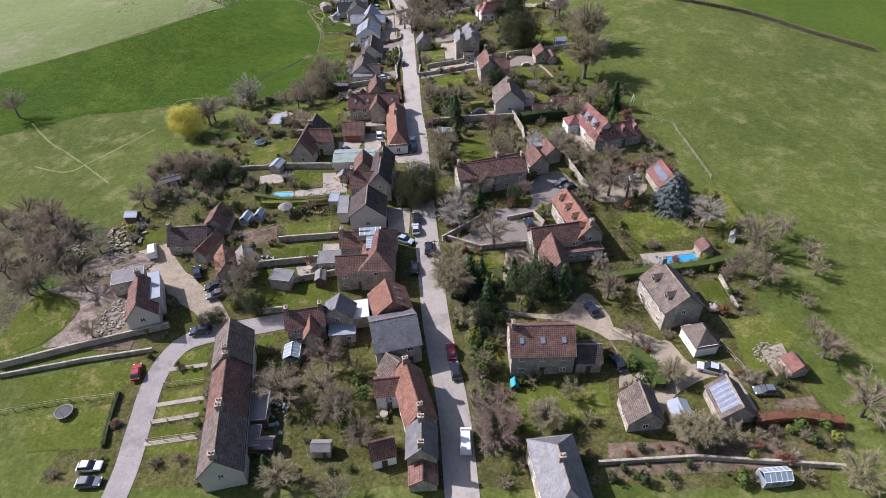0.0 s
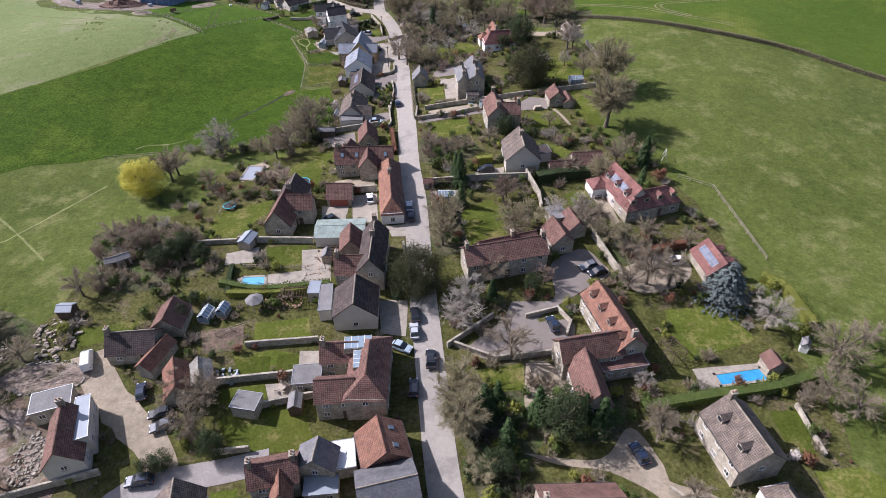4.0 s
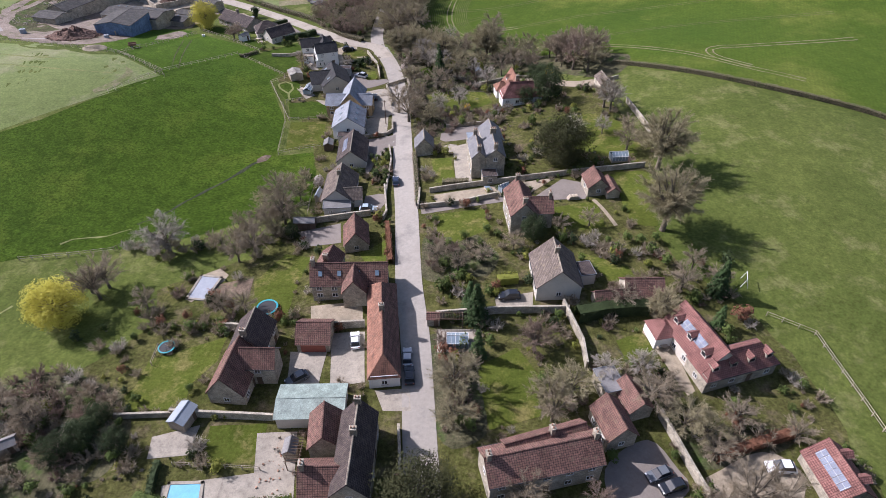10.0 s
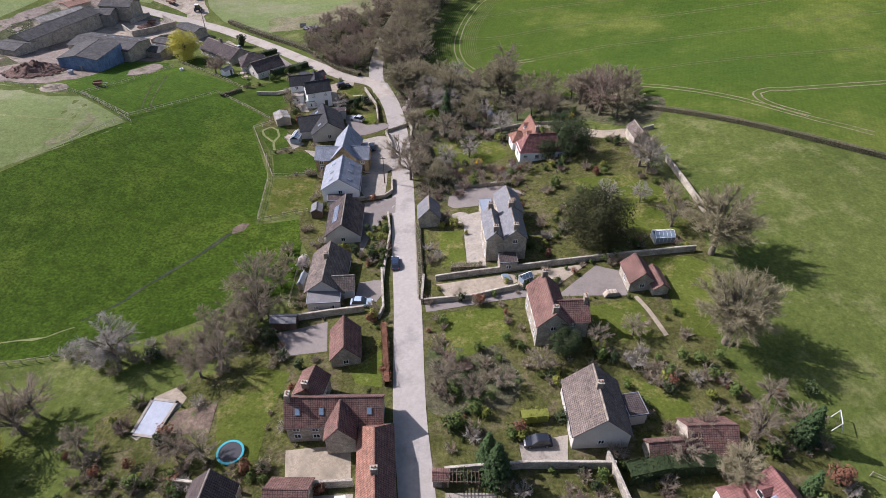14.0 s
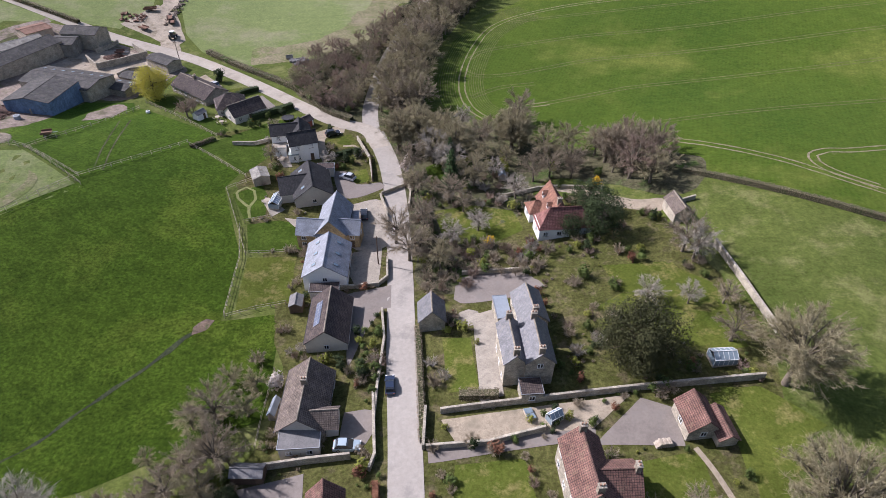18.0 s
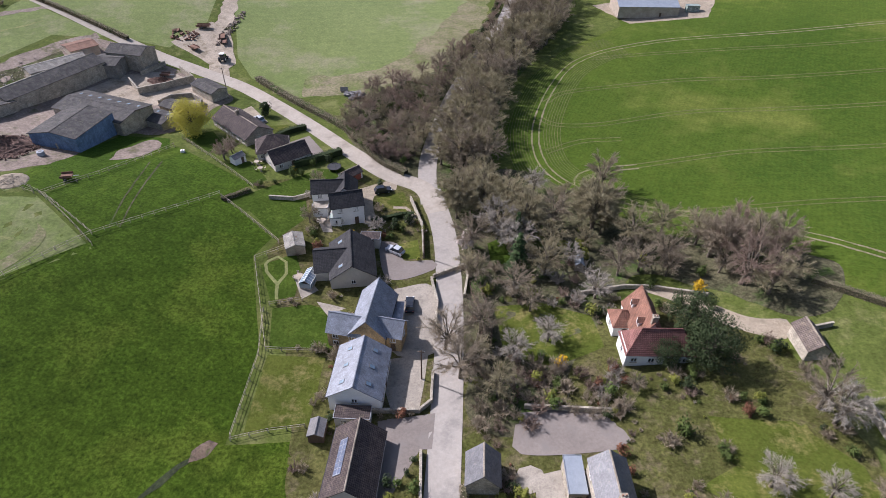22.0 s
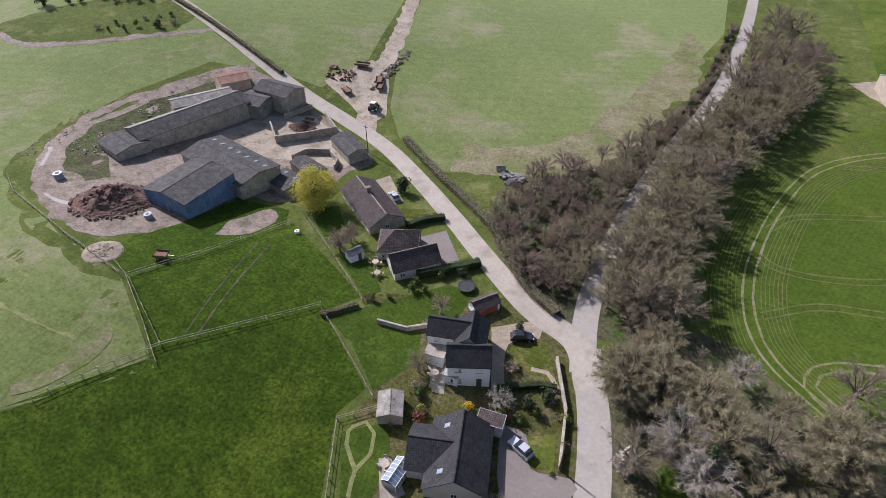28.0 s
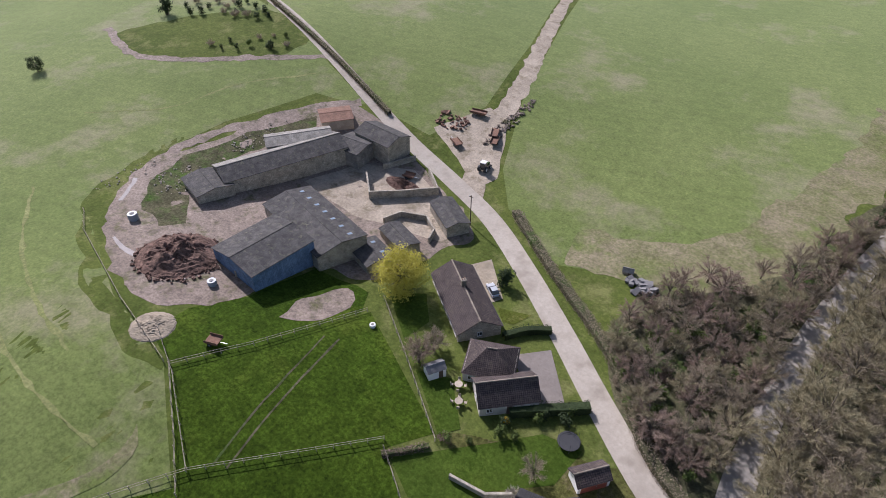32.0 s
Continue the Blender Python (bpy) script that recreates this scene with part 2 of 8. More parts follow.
M["bluesheet"] = coursed("blue_steel_cladding", (0.15, 0.22, 0.33), (0.13, 0.195, 0.30), (0.09, 0.13, 0.2), 0.35, 30.0, rough=0.6)
M["rust"] = material("rusty_sheet", (0.10, 0.055, 0.036), (0.22, 0.125, 0.085), 0.5, 4.0, 0.9, 0.3)
M["chimney"] = coursed("chimney_brick", (0.30, 0.25, 0.185), (0.23, 0.19, 0.145), (0.25, 0.22, 0.18), 0.25, 0.1)
M["pot"] = plain("clay_pot", (0.34, 0.20, 0.13), 0.8)
M["frame"] = plain("white_frame", (0.72, 0.71, 0.68), 0.5)
M["glass"] = plain("window_glass", (0.028, 0.033, 0.04), 0.08, 0.0, 0.8)
M["skylight"] = plain("roof_glass", (0.20, 0.27, 0.33), 0.12, 0.0, 0.9)
M["conservatory"] = plain("conservatory_glass", (0.24, 0.30, 0.34), 0.15, 0.0, 0.7)
M["solar"] = coursed("solar_cells", (0.095, 0.115, 0.165), (0.085, 0.10, 0.15), (0.24, 0.25, 0.27), 1.0, 1.65, 0.0, 0.5, 0.1, spread=0.02, joint_size=0.05, spec=0.35)
M["wood"] = material("weathered_wood", (0.27, 0.22, 0.165), (0.44, 0.375, 0.295), 0.8, 7.0, 0.9, 0.3, spread=0.2)
M["darkwood"] = material("dark_stained_wood", (0.075, 0.05, 0.035), (0.13, 0.09, 0.06), 0.8, 7.0, 0.85, 0.3, spread=0.2)
M["paint"] = plain("white_paint", (0.76, 0.75, 0.72), 0.5)
M["felt"] = material("grey_roof_felt", (0.13, 0.125, 0.12), (0.21, 0.20, 0.19), 0.5, 4.0, 0.9, 0.15, spread=0.2)
M["lead"] = plain("flat_lead_roof", (0.27, 0.30, 0.33), 0.5, 0.0, 0.4)
M["door"] = plain("garage_door", (0.30, 0.08, 0.05), 0.6)
M["water"] = plain("pool_water", (0.05, 0.30, 0.55), 0.05, 0.0, 0.6, 0.3)
M["poolcover"] = plain("pool_cover", (0.30, 0.32, 0.35), 0.5)
M["pooltile"] = plain("pool_lining", (0.13, 0.40, 0.56), 0.4)
M["rubber"] = plain("black_rubber", (0.02, 0.02, 0.022), 0.7)
M["steel"] = plain("galvanised_steel", (0.38, 0.39, 0.40), 0.45, 0.6)
M["teal"] = plain("teal_pad", (0.02, 0.30, 0.33), 0.6)
M["bark"] = material("grey_bark", (0.085, 0.07, 0.05), (0.18, 0.15, 0.11), 0.8, 6.0, 0.95, 0.6, spread=0.2)


def leaf_material(name, a, b, spread=0.2, trans=0.25):
    m = material(name, a, b, 0.25, 3.0, 0.8, 0.0, spread, space="World")
    m.node_tree.nodes["Principled BSDF"].inputs["Specular IOR Level"].default_value = 0.15
    nt = m.node_tree
    bsdf = nt.nodes["Principled BSDF"]
    tr = nt.nodes.new("ShaderNodeBsdfTranslucent")
    ms = nt.nodes.new("ShaderNodeMixShader")
    ms.inputs[0].default_value = trans
    nt.links.new(bsdf.inputs["Base Color"].links[0].from_socket, tr.inputs[0])
    nt.links.new(bsdf.outputs[0], ms.inputs[1])
    nt.links.new(tr.outputs[0], ms.inputs[2])
    nt.links.new(ms.outputs[0], nt.nodes["Material Output"].inputs[0])
    return m


M["twig"] = leaf_material("bare_twigs", (0.185, 0.151, 0.105), (0.320, 0.264, 0.184), 0.2, 0.25)
M["paletwig"] = leaf_material("pale_twigs", (0.27, 0.24, 0.195), (0.42, 0.375, 0.31), 0.12, 0.25)
M["redtwig"] = leaf_material("reddish_twigs", (0.180, 0.130, 0.100), (0.285, 0.212, 0.162), 0.18, 0.25)
M["budtwig"] = leaf_material("budding_twigs", (0.205, 0.178, 0.104), (0.35, 0.305, 0.182), 0.18, 0.25)
M["ever"] = leaf_material("evergreen_leaves", (0.022, 0.034, 0.013), (0.05, 0.068, 0.025), 0.2, 0.1)
M["yew"] = leaf_material("yew_needles", (0.026, 0.029, 0.012), (0.058, 0.059, 0.022), 0.1, 0.1)
M["conifer"] = leaf_material("conifer_needles", (0.028, 0.052, 0.018), (0.06, 0.095, 0.03), 0.25, 0.1)
M["bluecedar"] = leaf_material("blue_cedar_needles", (0.07, 0.09, 0.085), (0.145, 0.17, 0.16), 0.1, 0.1)
M["green"] = leaf_material("green_leaves", (0.05, 0.075, 0.018), (0.105, 0.135, 0.035), 0.3)
M["lime"] = leaf_material("yellow_green_leaves", (0.13, 0.15, 0.025), (0.24, 0.24, 0.05), 0.2)
M["willow"] = leaf_material("spring_willow_leaves", (0.40, 0.36, 0.05), (0.60, 0.54, 0.10), 0.1)
M["copper"] = leaf_material("copper_beech_leaves", (0.12, 0.055, 0.032), (0.23, 0.11, 0.065), 0.15)
M["blossom"] = leaf_material("white_blossom", (0.42, 0.36, 0.31), (0.66, 0.58, 0.52), 0.1)
M["gorse"] = leaf_material("yellow_flowers", (0.42, 0.26, 0.01), (0.60, 0.40, 0.02), 0.1)


# ---- ground form: a gentle valley side, as broad swells ----
HILLS = [(-130, 60, 70, -4.2), (-130, 130, 70, -2.1), (-130, 200, 70, -0.7), (-130, 270, 70, 8.3), (-130, 340, 70, -5.5), (-60, 60, 70, -5.4), (-60, 130, 70, 2.3), (-60, 200, 70, -4.2), (-60, 270, 70, -1.5), (-60, 340, 70, -0.4), (10, 60, 70, -2.1), (10, 130, 70, 0.3), (10, 200, 70, 3.1), (10, 270, 70, -1.9), (10, 340, 70, -0.4), (80, 60, 70, 0.8), (80, 130, 70, -1.0), (80, 200, 70, 4.3), (80, 270, 70, 6.7), (80, 340, 70, -2.9), (-250, 450, 180, 20.2), (0, 600, 180, 12.6), (200, 400, 180, 21.5), (-250, 200, 120, 6.9)]


def ground_z(x, y):
    z = -2.0
    for cx, cy, r, h in HILLS:
        z += h * math.exp(-((x - cx) ** 2 + (y - cy) ** 2) / (2 * (r * 0.55) ** 2))
    return z


# ---- mesh helpers ----
def mesh_of(name, verts, faces, mat, smooth=False):
    me = bpy.data.meshes.new(name)
    me.from_pydata([tuple(v) for v in verts], [], [tuple(f) for f in faces])
    me.materials.append(mat)
    if smooth:
        me.shade_smooth()
    return me


def part(name, me, parent=None, m=None, label="", kind=""):
    """Links a mesh as one object under a thing or a part."""
    ob = new(name, me)
    if parent is not None:
        ob.parent = parent
    if m is not None:
        ob.matrix_basis = m
    return tagged(ob, label=label, kind=kind)


def thing(name, label, category, m, group=""):
    e = new(name)
    e.empty_display_size = 0.3
    e.matrix_basis = m
    return tagged(e, label, category, group)


def uv_box(me):
    """Metres along each face: across it and up it."""
    lay = me.uv_layers.new(name="UVMap")
    for p in me.polygons:
        n = p.normal
        if abs(n.z) > 0.98:
            u, v = Vector((1, 0, 0)), Vector((0, 1, 0))
        else:
            u = Vector((-n.y, n.x, 0)).normalized()
            v = n.cross(u)
        for li in p.loop_indices:
            co = me.vertices[me.loops[li].vertex_index].co
            lay.data[li].uv = (co.dot(u), co.dot(v))
    return me


def solid(name, verts, faces, mat):
    return uv_box(mesh_of(name, verts, faces, mat))


BOXF = [(0, 3, 2, 1), (4, 5, 6, 7), (0, 1, 5, 4), (1, 2, 6, 5), (2, 3, 7, 6), (3, 0, 4, 7)]


def box(name, cx, cy, z0, sx, sy, sz, mat, taper=0.0):
    a, b = sx / 2, sy / 2
    c, d = a * (1 - taper), b * (1 - taper)
    v = [(cx - a, cy - b, z0), (cx + a, cy - b, z0), (cx + a, cy + b, z0), (cx - a, cy + b, z0),
         (cx - c, cy - d, z0 + sz), (cx + c, cy - d, z0 + sz), (cx + c, cy + d, z0 + sz), (cx - c, cy + d, z0 + sz)]
    return solid(name, v, BOXF, mat)


def prism(name, outline, y0, y1, mat):
    """An outline in x and z drawn from y0 to y1."""
    n = len(outline)
    v = [(x, y0, z) for x, z in outline] + [(x, y1, z) for x, z in outline]
    f = [tuple(range(n)), tuple(range(2 * n - 1, n - 1, -1))] + [(i + n, (i + 1) % n + n, (i + 1) % n, i) for i in range(n)]
    return solid(name, v, f, mat)


def tube(name, x, y, z0, z1, r0, r1, mat, n=8):
    v = [(x + r0 * math.cos(k * math.tau / n), y + r0 * math.sin(k * math.tau / n), z0) for k in range(n)]
    v += [(x + r1 * math.cos(k * math.tau / n), y + r1 * math.sin(k * math.tau / n), z1) for k in range(n)]
    f = [tuple(range(n - 1, -1, -1)), tuple(range(n, 2 * n))] + [(k, (k + 1) % n, (k + 1) % n + n, k + n) for k in range(n)]
    return solid(name, v, f, mat)


def smooth_line(points, step=3.0):
    """Points along a soft curve through the given ones."""
    p = [Vector((*q[:2], 0)) for q in points]
    p = [2 * p[0] - p[1]] + p + [2 * p[-1] - p[-2]]
    out = []
    for a, b, c, d in zip(p, p[1:], p[2:], p[3:]):
        n = max(1, int((c - b).length / step))
        for k in range(n):
            t = k / n
            out.append(0.5 * (2 * b + (c - a) * t + (2 * a - 5 * b + 4 * c - d) * t * t + (3 * b - a - 3 * c + d) * t ** 3))
    return out + [p[-2]]


def strip(name, points, width, mat, lift, label="", category="", kind="structure", thick=0.0, wander=0.0):
    """A road or path along a line, laid on the ground; width: one number or one for each end."""
    line = smooth_line(points, 2.0)
    w0, w1 = width if isinstance(width, tuple) else (width, width)
    verts, faces = [], []
    for k, p in enumerate(line):
        d = (line[min(k + 1, len(line) - 1)] - line[max(k - 1, 0)]).normalized()
        n = Vector((-d.y, d.x, 0))
        w = (w0 + (w1 - w0) * k / (len(line) - 1)) / 2
        wa = w + wander * noise.noise(Vector((p.x * 0.3, p.y * 0.3, 1)))
        wb = w + wander * noise.noise(Vector((p.x * 0.3, p.y * 0.3, 7)))
        for s in (-wa, -w * 0.4, w * 0.4, wb):
            q = p + n * s
            verts.append((q.x, q.y, ground_z(q.x, q.y) + lift))
    for k in range(len(line) - 1):
        for c in range(3):
            a = 4 * k + c
            faces.append((a + 4, a + 5, a + 1, a))
    me = mesh_of(name, verts, faces, mat)
    if me.polygons[0].normal.z < 0:
        me.flip_normals()
    return tagged(new(name, uv_box(me)), label, category, "", kind)


def patch(name, corners, mat, lift=0.05, label="", category="", kind="structure", ragged=0.0, round_=False):
    """A flat piece of ground cover with the given outline, laid on the ground."""
    pts = [Vector((*p, 0)) for p in corners]
    if round_:
        pts = smooth_line(corners + [corners[0]], 1.5)[:-1]
    edge = []
    for a, b in zip(pts, pts[1:] + pts[:1]):
        n = max(1, int((b - a).length / 3.0))
        for k in range(n):
            q = a.lerp(b, k / n)
            if ragged:
                q = q + ragged * Vector((noise.noise(q * 0.16), noise.noise(q * 0.16 + Vector((9, 3, 0))), 0))
            edge.append(q)
    bm = bmesh.new()
    f = bm.faces.new([bm.verts.new(q) for q in edge])
    if f.normal.z < 0 or f.calc_area() < 0:
        f.normal_flip()
    bm.normal_update()
    bmesh.ops.triangulate(bm, faces=bm.faces[:])
    for _ in range(5):
        long_ = [e for e in bm.edges if e.calc_length() > 7.0]
        if not long_:
            break
        bmesh.ops.subdivide_edges(bm, edges=long_, cuts=1)
        bmesh.ops.triangulate(bm, faces=[g for g in bm.faces if len(g.verts) > 3])
    for v in bm.verts:
        v.co.z = ground_z(v.co.x, v.co.y) + lift
    bm.normal_update()
    for g in bm.faces:
        if g.normal.z < 0:
            g.normal_flip()
    me = bpy.data.meshes.new(name)
    bm.to_mesh(me)
    bm.free()
    me.materials.append(mat)
    return tagged(new(name, uv_box(me)), label, category, "", kind)


# ---- ground ----
def axis(lo, hi, fine_lo, fine_hi, step):
    a = list(np.arange(fine_lo, fine_hi + 0.1, step))
    s, x = step, fine_hi
    while x < hi:
        s *= 1.35
        x += s
        a.append(x)
    s, x = step, fine_lo
    while x > lo:
        s *= 1.35
        x -= s
        a.insert(0, x)
    return a


xs, ys = axis(-3000, 3000, -300, 220, 2.5), axis(-2500, 4000, -20, 620, 2.5)
gv = [(x, y, ground_z(x, y)) for y in ys for x in xs]
nx = len(xs)
gf = [(j * nx + i, j * nx + i + 1, (j + 1) * nx + i + 1, (j + 1) * nx + i) for j in range(len(ys) - 1) for i in range(nx - 1)]
tagged(new("ground", mesh_of("ground", gv, gf, M["grass"], True)), "rolling green grass of fields and village gardens", "grass", "", "structure")

# ---- roads and tracks ----
MAIN = [(5, -20), (2.5, 20), (0.6, 47.7), (-0.8, 64), (-4.0, 83), (-6.2, 103), (-9.0, 131), (-11.0, 156), (-13.2, 173), (-15.1, 198), (-17.2, 219), (-19.4, 246), (-21.8, 268), (-25.4, 288), (-31.5, 306)]
strip("road", MAIN, 5.6, M["asphalt"], 0.10, "pale worn grey asphalt village street", "road")
strip("road", [(-28.5, 297), (-33.5, 306.5), (-44.3, 311.5), (-58, 321.8), (-70, 331.7), (-86, 344.3), (-102.3, 355.4), (-119.7, 362.8), (-138.2, 368.9), (-160, 376.8), (-186.6, 387), (-218, 398.7), (-262, 414), (-330, 440)], (5.4, 3.9), M["lane"], 0.11, "dusty pale farm lane between hedges", "road")
UPPER = [(-30.5, 300), (-33.2, 312), (-34, 326), (-32, 355), (-27, 384), (-20.9, 411.5), (-16.6, 447), (-14.5, 500), (-16, 580)]
strip("road", UPPER, (5.0, 3.8), M["asphalt"], 0.09, "narrow shaded lane climbing between trees", "road")
strip("track", [(-112, 360), (-118, 374), (-123.7, 389.3), (-129, 413.7), (-138, 441.7), (-152.2, 485.6), (-172, 540)], (6.5, 4.2), M["dust"], 0.08, "pale dusty stone track across the fields", "track", wander=1.2)
SIDE = [(-57.5, 20), (-57.1, 48.8), (-58.5, 61.3), (-59.5, 72), (-57.0, 80.0), (-50.5, 83.0), (-40.3, 84.9), (-33, 86.5)]
strip("road", SIDE, 4.4, M["side_lane"], 0.09, "narrow grey lane beside the terrace", "road")
YARD = [(-50, 83), (-53, 89), (-57.1, 92.3), (-64, 98), (-69.9, 104.5), (-72, 109)]
strip("driveway", YARD, (5.0, 7.0), M["gravel"], 0.07, "pale gravel yard drive", "driveway", wander=1.0)


# ---- houses ----
def window(parent, m, w, h, wall="frame", panes=2):
    """A framed window whose middle lies at m, facing along the local minus y."""
    t = 0.09
    v, fcs = [], []
    for x0, x1, z0, z1 in ((-w / 2, w / 2, h / 2 - t, h / 2), (-w / 2, w / 2, -h / 2, -h / 2 + t), (-w / 2, -w / 2 + t, -h / 2 + t, h / 2 - t), (w / 2 - t, w / 2, -h / 2 + t, h / 2 - t), (-t / 2, t / 2, -h / 2 + t, h / 2 - t)):
        b = len(v)
        v += [(x, y, z) for z in (z0, z1) for x, y in ((x0, -0.06), (x1, -0.06), (x1, 0.05), (x0, 0.05))]
        fcs += [tuple(i + b for i in fc) for fc in BOXF]
    fr = part("window", mesh_of("window", v, fcs, M[wall]), parent, m)
    part("pane", box("pane", 0, 0.015, -h / 2 + t, w - 2 * t, 0.03, h - 2 * t, M["glass"]), fr)
    part("sill", box("sill", 0, -0.08, -h / 2 - 0.08, w + 0.2, 0.16, 0.08, M["stone"]), fr)
    return fr


def roof_slope(name, corners, mat, thick=0.14):
    """A slab under the given top corners, in order round it."""
    c = [Vector(p) for p in corners]
    n = (c[1] - c[0]).cross(c[2] - c[0]).normalized()
    if n.z < 0:
        c.reverse()
        n = -n
    k = len(c)
    v = c + [p - n * thick for p in c]
    f = [tuple(range(k)), tuple(range(2 * k - 1, k - 1, -1))] + [(i, i + k, (i + 1) % k + k, (i + 1) % k) for i in range(k)]
    return solid(name, v, f, mat)


def gabled(h, L, W, E, R, roof, wall, opts="", base=0.6, over=0.28, m=Matrix(), door="door"):
    """Walls, two slopes, ridge, chimneys and windows of one block, along the local x, under h. Heights are above the block's ground."""
    a, b, t = L / 2, W / 2, 0.32
    pitch = math.atan2(R - E, b)
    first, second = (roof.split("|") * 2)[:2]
    roof = first
    wm, rm = M[wall], M[first]
    part("wall", box("wall", 0, -b + t / 2, -base, L, t, E + base, wm), h, m)
    part("wall", box("wall", 0, b - t / 2, -base, L, t, E + base, wm), h, m)
    hip = min(b * 0.95, a * 0.8) if "h" in opts else 0.0
    lift = t * math.tan(pitch)
    ends = []
    for s in (-1, 1):
        top = [(-b + t, -base), (b - t, -base), (b - t, E + lift * 0.6)] + ([] if hip else [(0, R - 0.16)]) + [(-b + t, E + lift * 0.6)]
        me = prism("wall", top, -t / 2, t / 2, wm)
        ends.append(part("gable_wall", me, h, m @ Matrix.Translation((s * (a - t / 2 - 0.003), 0, 0)) @ Matrix.Rotation(math.pi / 2, 4, "Z")))
    o, d = over, over * math.tan(pitch)
    up = 0.10
    for s in (-1, 1):
        eave = [(-a - o, s * (b + o), E - d + up), (a + o, s * (b + o), E - d + up)]
        ridge = [(a + o - hip * 1.0 - (o if hip else 0), 0, R + up), (-a - o + hip + (o if hip else 0), 0, R + up)]
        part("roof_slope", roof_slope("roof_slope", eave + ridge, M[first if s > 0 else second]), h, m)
    if hip:
        for s in (-1, 1):
            part("roof_slope", roof_slope("roof_slope", [(s * (a + o), -b - o, E - d + up), (s * (a + o), b + o, E - d + up), (s * (a - hip), 0, R + up)], rm), h, m)
    rl = L + 2 * o - 2 * (hip + o if hip else 0)
    part("ridge", prism("ridge", [(-0.16, R + up - 0.10), (0.16, R + up - 0.10), (0.09, R + up + 0.06), (-0.09, R + up + 0.06)], -rl / 2, rl / 2, M["chimney"] if roof in ("slate", "brown", "dark") else rm), h, m @ Matrix.Rotation(math.pi / 2, 4, "Z"))
    if "b" in opts:
        for s in (-1, 1):
            part("gutter", box("gutter", 0, s * (b + o + 0.05), E - d - 0.02, L + 2 * o, 0.11, 0.1, M["rubber"]), h, m)
    for key, x in (("c", -a + 0.45), ("C", a - 0.45), ("m", a * 0.15)):
        if key in opts:
            ch = part("chimney", box("chimney", x, 0, R - 0.7, 0.7, 1.0, 1.9, M["chimney"], 0.04), h, m)
            part("cap", box("cap", x, 0, R + 1.2, 0.82, 1.12, 0.12, M["stone"]), ch)
            for yy in (-0.25, 0.25):
                part("pot", tube("pot", x, yy, R + 1.3, R + 1.75, 0.14, 0.11, M["pot"]), ch)
    if "n" not in opts:
        rows = [1.35] if E < 3.7 else [1.3, E - 0.95]
        for s in (-1, 1):
            n = max(1, int(L / 3.0))
            for k in range(n):
                for i, z in enumerate(rows):
                    x = (k + 0.5) * L / n - a
                    if i == 0 and k == n // 2 and s == -1:
                        dm = m @ Matrix.Translation((x, s * b, 0))
                        dr = part("door", box("door", 0, -0.02, -0.05, 0.95, 0.1, 2.05, M["darkwood"]), h, dm)
                        part("handle", box("handle", 0.35, -0.09, 1.0, 0.04, 0.05, 0.16, M["steel"]), dr)
                        continue
                    window(h, m @ Matrix.Translation((x, s * b, z)) @ Matrix.Rotation(0 if s < 0 else math.pi, 4, "Z"), 1.15, 1.1)
        for s in (-1, 1):
            for z in rows:
                if W > 4.5 and (z == rows[-1]):
                    window(h, m @ Matrix.Translation((s * a, 0, z)) @ Matrix.Rotation(s * math.pi / 2, 4, "Z"), 1.0, 1.1)
    if "g" in opts:
        part("garage_door", box("garage_door", 0, -b - 0.02, -0.05, min(L - 1.0, 4.6), 0.1, 2.1, M[door]), h, m)
    for key, s in (("s", -1), ("S", 1)):
        if key in opts:
            n = max(1, int(L / 3.2))
            for k in range(n):
                x = (k + 0.5) * L / n - a
                p = Vector((x, s * b * 0.5, (E + R) / 2 + up))
                mm = m @ Matrix.Translation(p) @ Matrix.Rotation(-s * pitch, 4, "X")
                sk = part("skylight", box("skylight", 0, 0, 0.0, 0.85, 1.15, 0.09, M["felt"]), h, mm)
                part("pane", box("pane", 0, 0, 0.09, 0.68, 0.98, 0.015, M["skylight"]), sk)
    for key, s in (("d", -1), ("D", 1)):
        if key in opts:
            n = max(1, int(L / 3.6))
            for k in range(n):
                x = (k + 0.5) * L / n - a
                y0, z0 = s * b * 0.62, E + (R - E) * 0.38
                dm = m @ Matrix.Translation((x, y0, 0))
                d = part("dormer", box("dormer", 0, -s * b * 0.15, z0 - 0.3, 1.3, b * 0.5, 1.25, wm), h, dm)
                for t2 in (-1, 1):
                    part("dormer_roof", roof_slope("dormer_roof", [(t2 * 0.85, s * b * 0.16, z0 + 0.85), (t2 * 0.85, -s * b * 0.5, z0 + 0.85), (0, -s * b * 0.5, z0 + 1.55), (0, s * b * 0.16, z0 + 1.55)], rm, 0.1), d)
                part("pane", box("pane", 0, s * b * 0.10, z0 - 0.05, 0.95, 0.06, 0.75, M["glass"]), d)
    for key, s in (("p", -1), ("P", 1)):
        if key in opts:
            sl = math.hypot(b, R - E)
            p = Vector((0, s * b * 0.5, (E + R) / 2 + up + 0.08))
            mm = m @ Matrix.Translation(p) @ Matrix.Rotation(-s * pitch, 4, "X")
            n = max(2, int(L * 0.94 / 1.05))
            r = max(1, int(sl * 0.98 / 1.7))
            if "q" in opts:
                n, r = min(n, 6), 1
            for i in range(n):
                for j in range(r):
                    part("solar_panel", box("solar_panel", (i - (n - 1) / 2) * 1.05, (j - (r - 1) / 2) * 1.72, 0, 1.0, 1.66, 0.05, M["solar"]), h, mm)


FOOTPRINTS = []


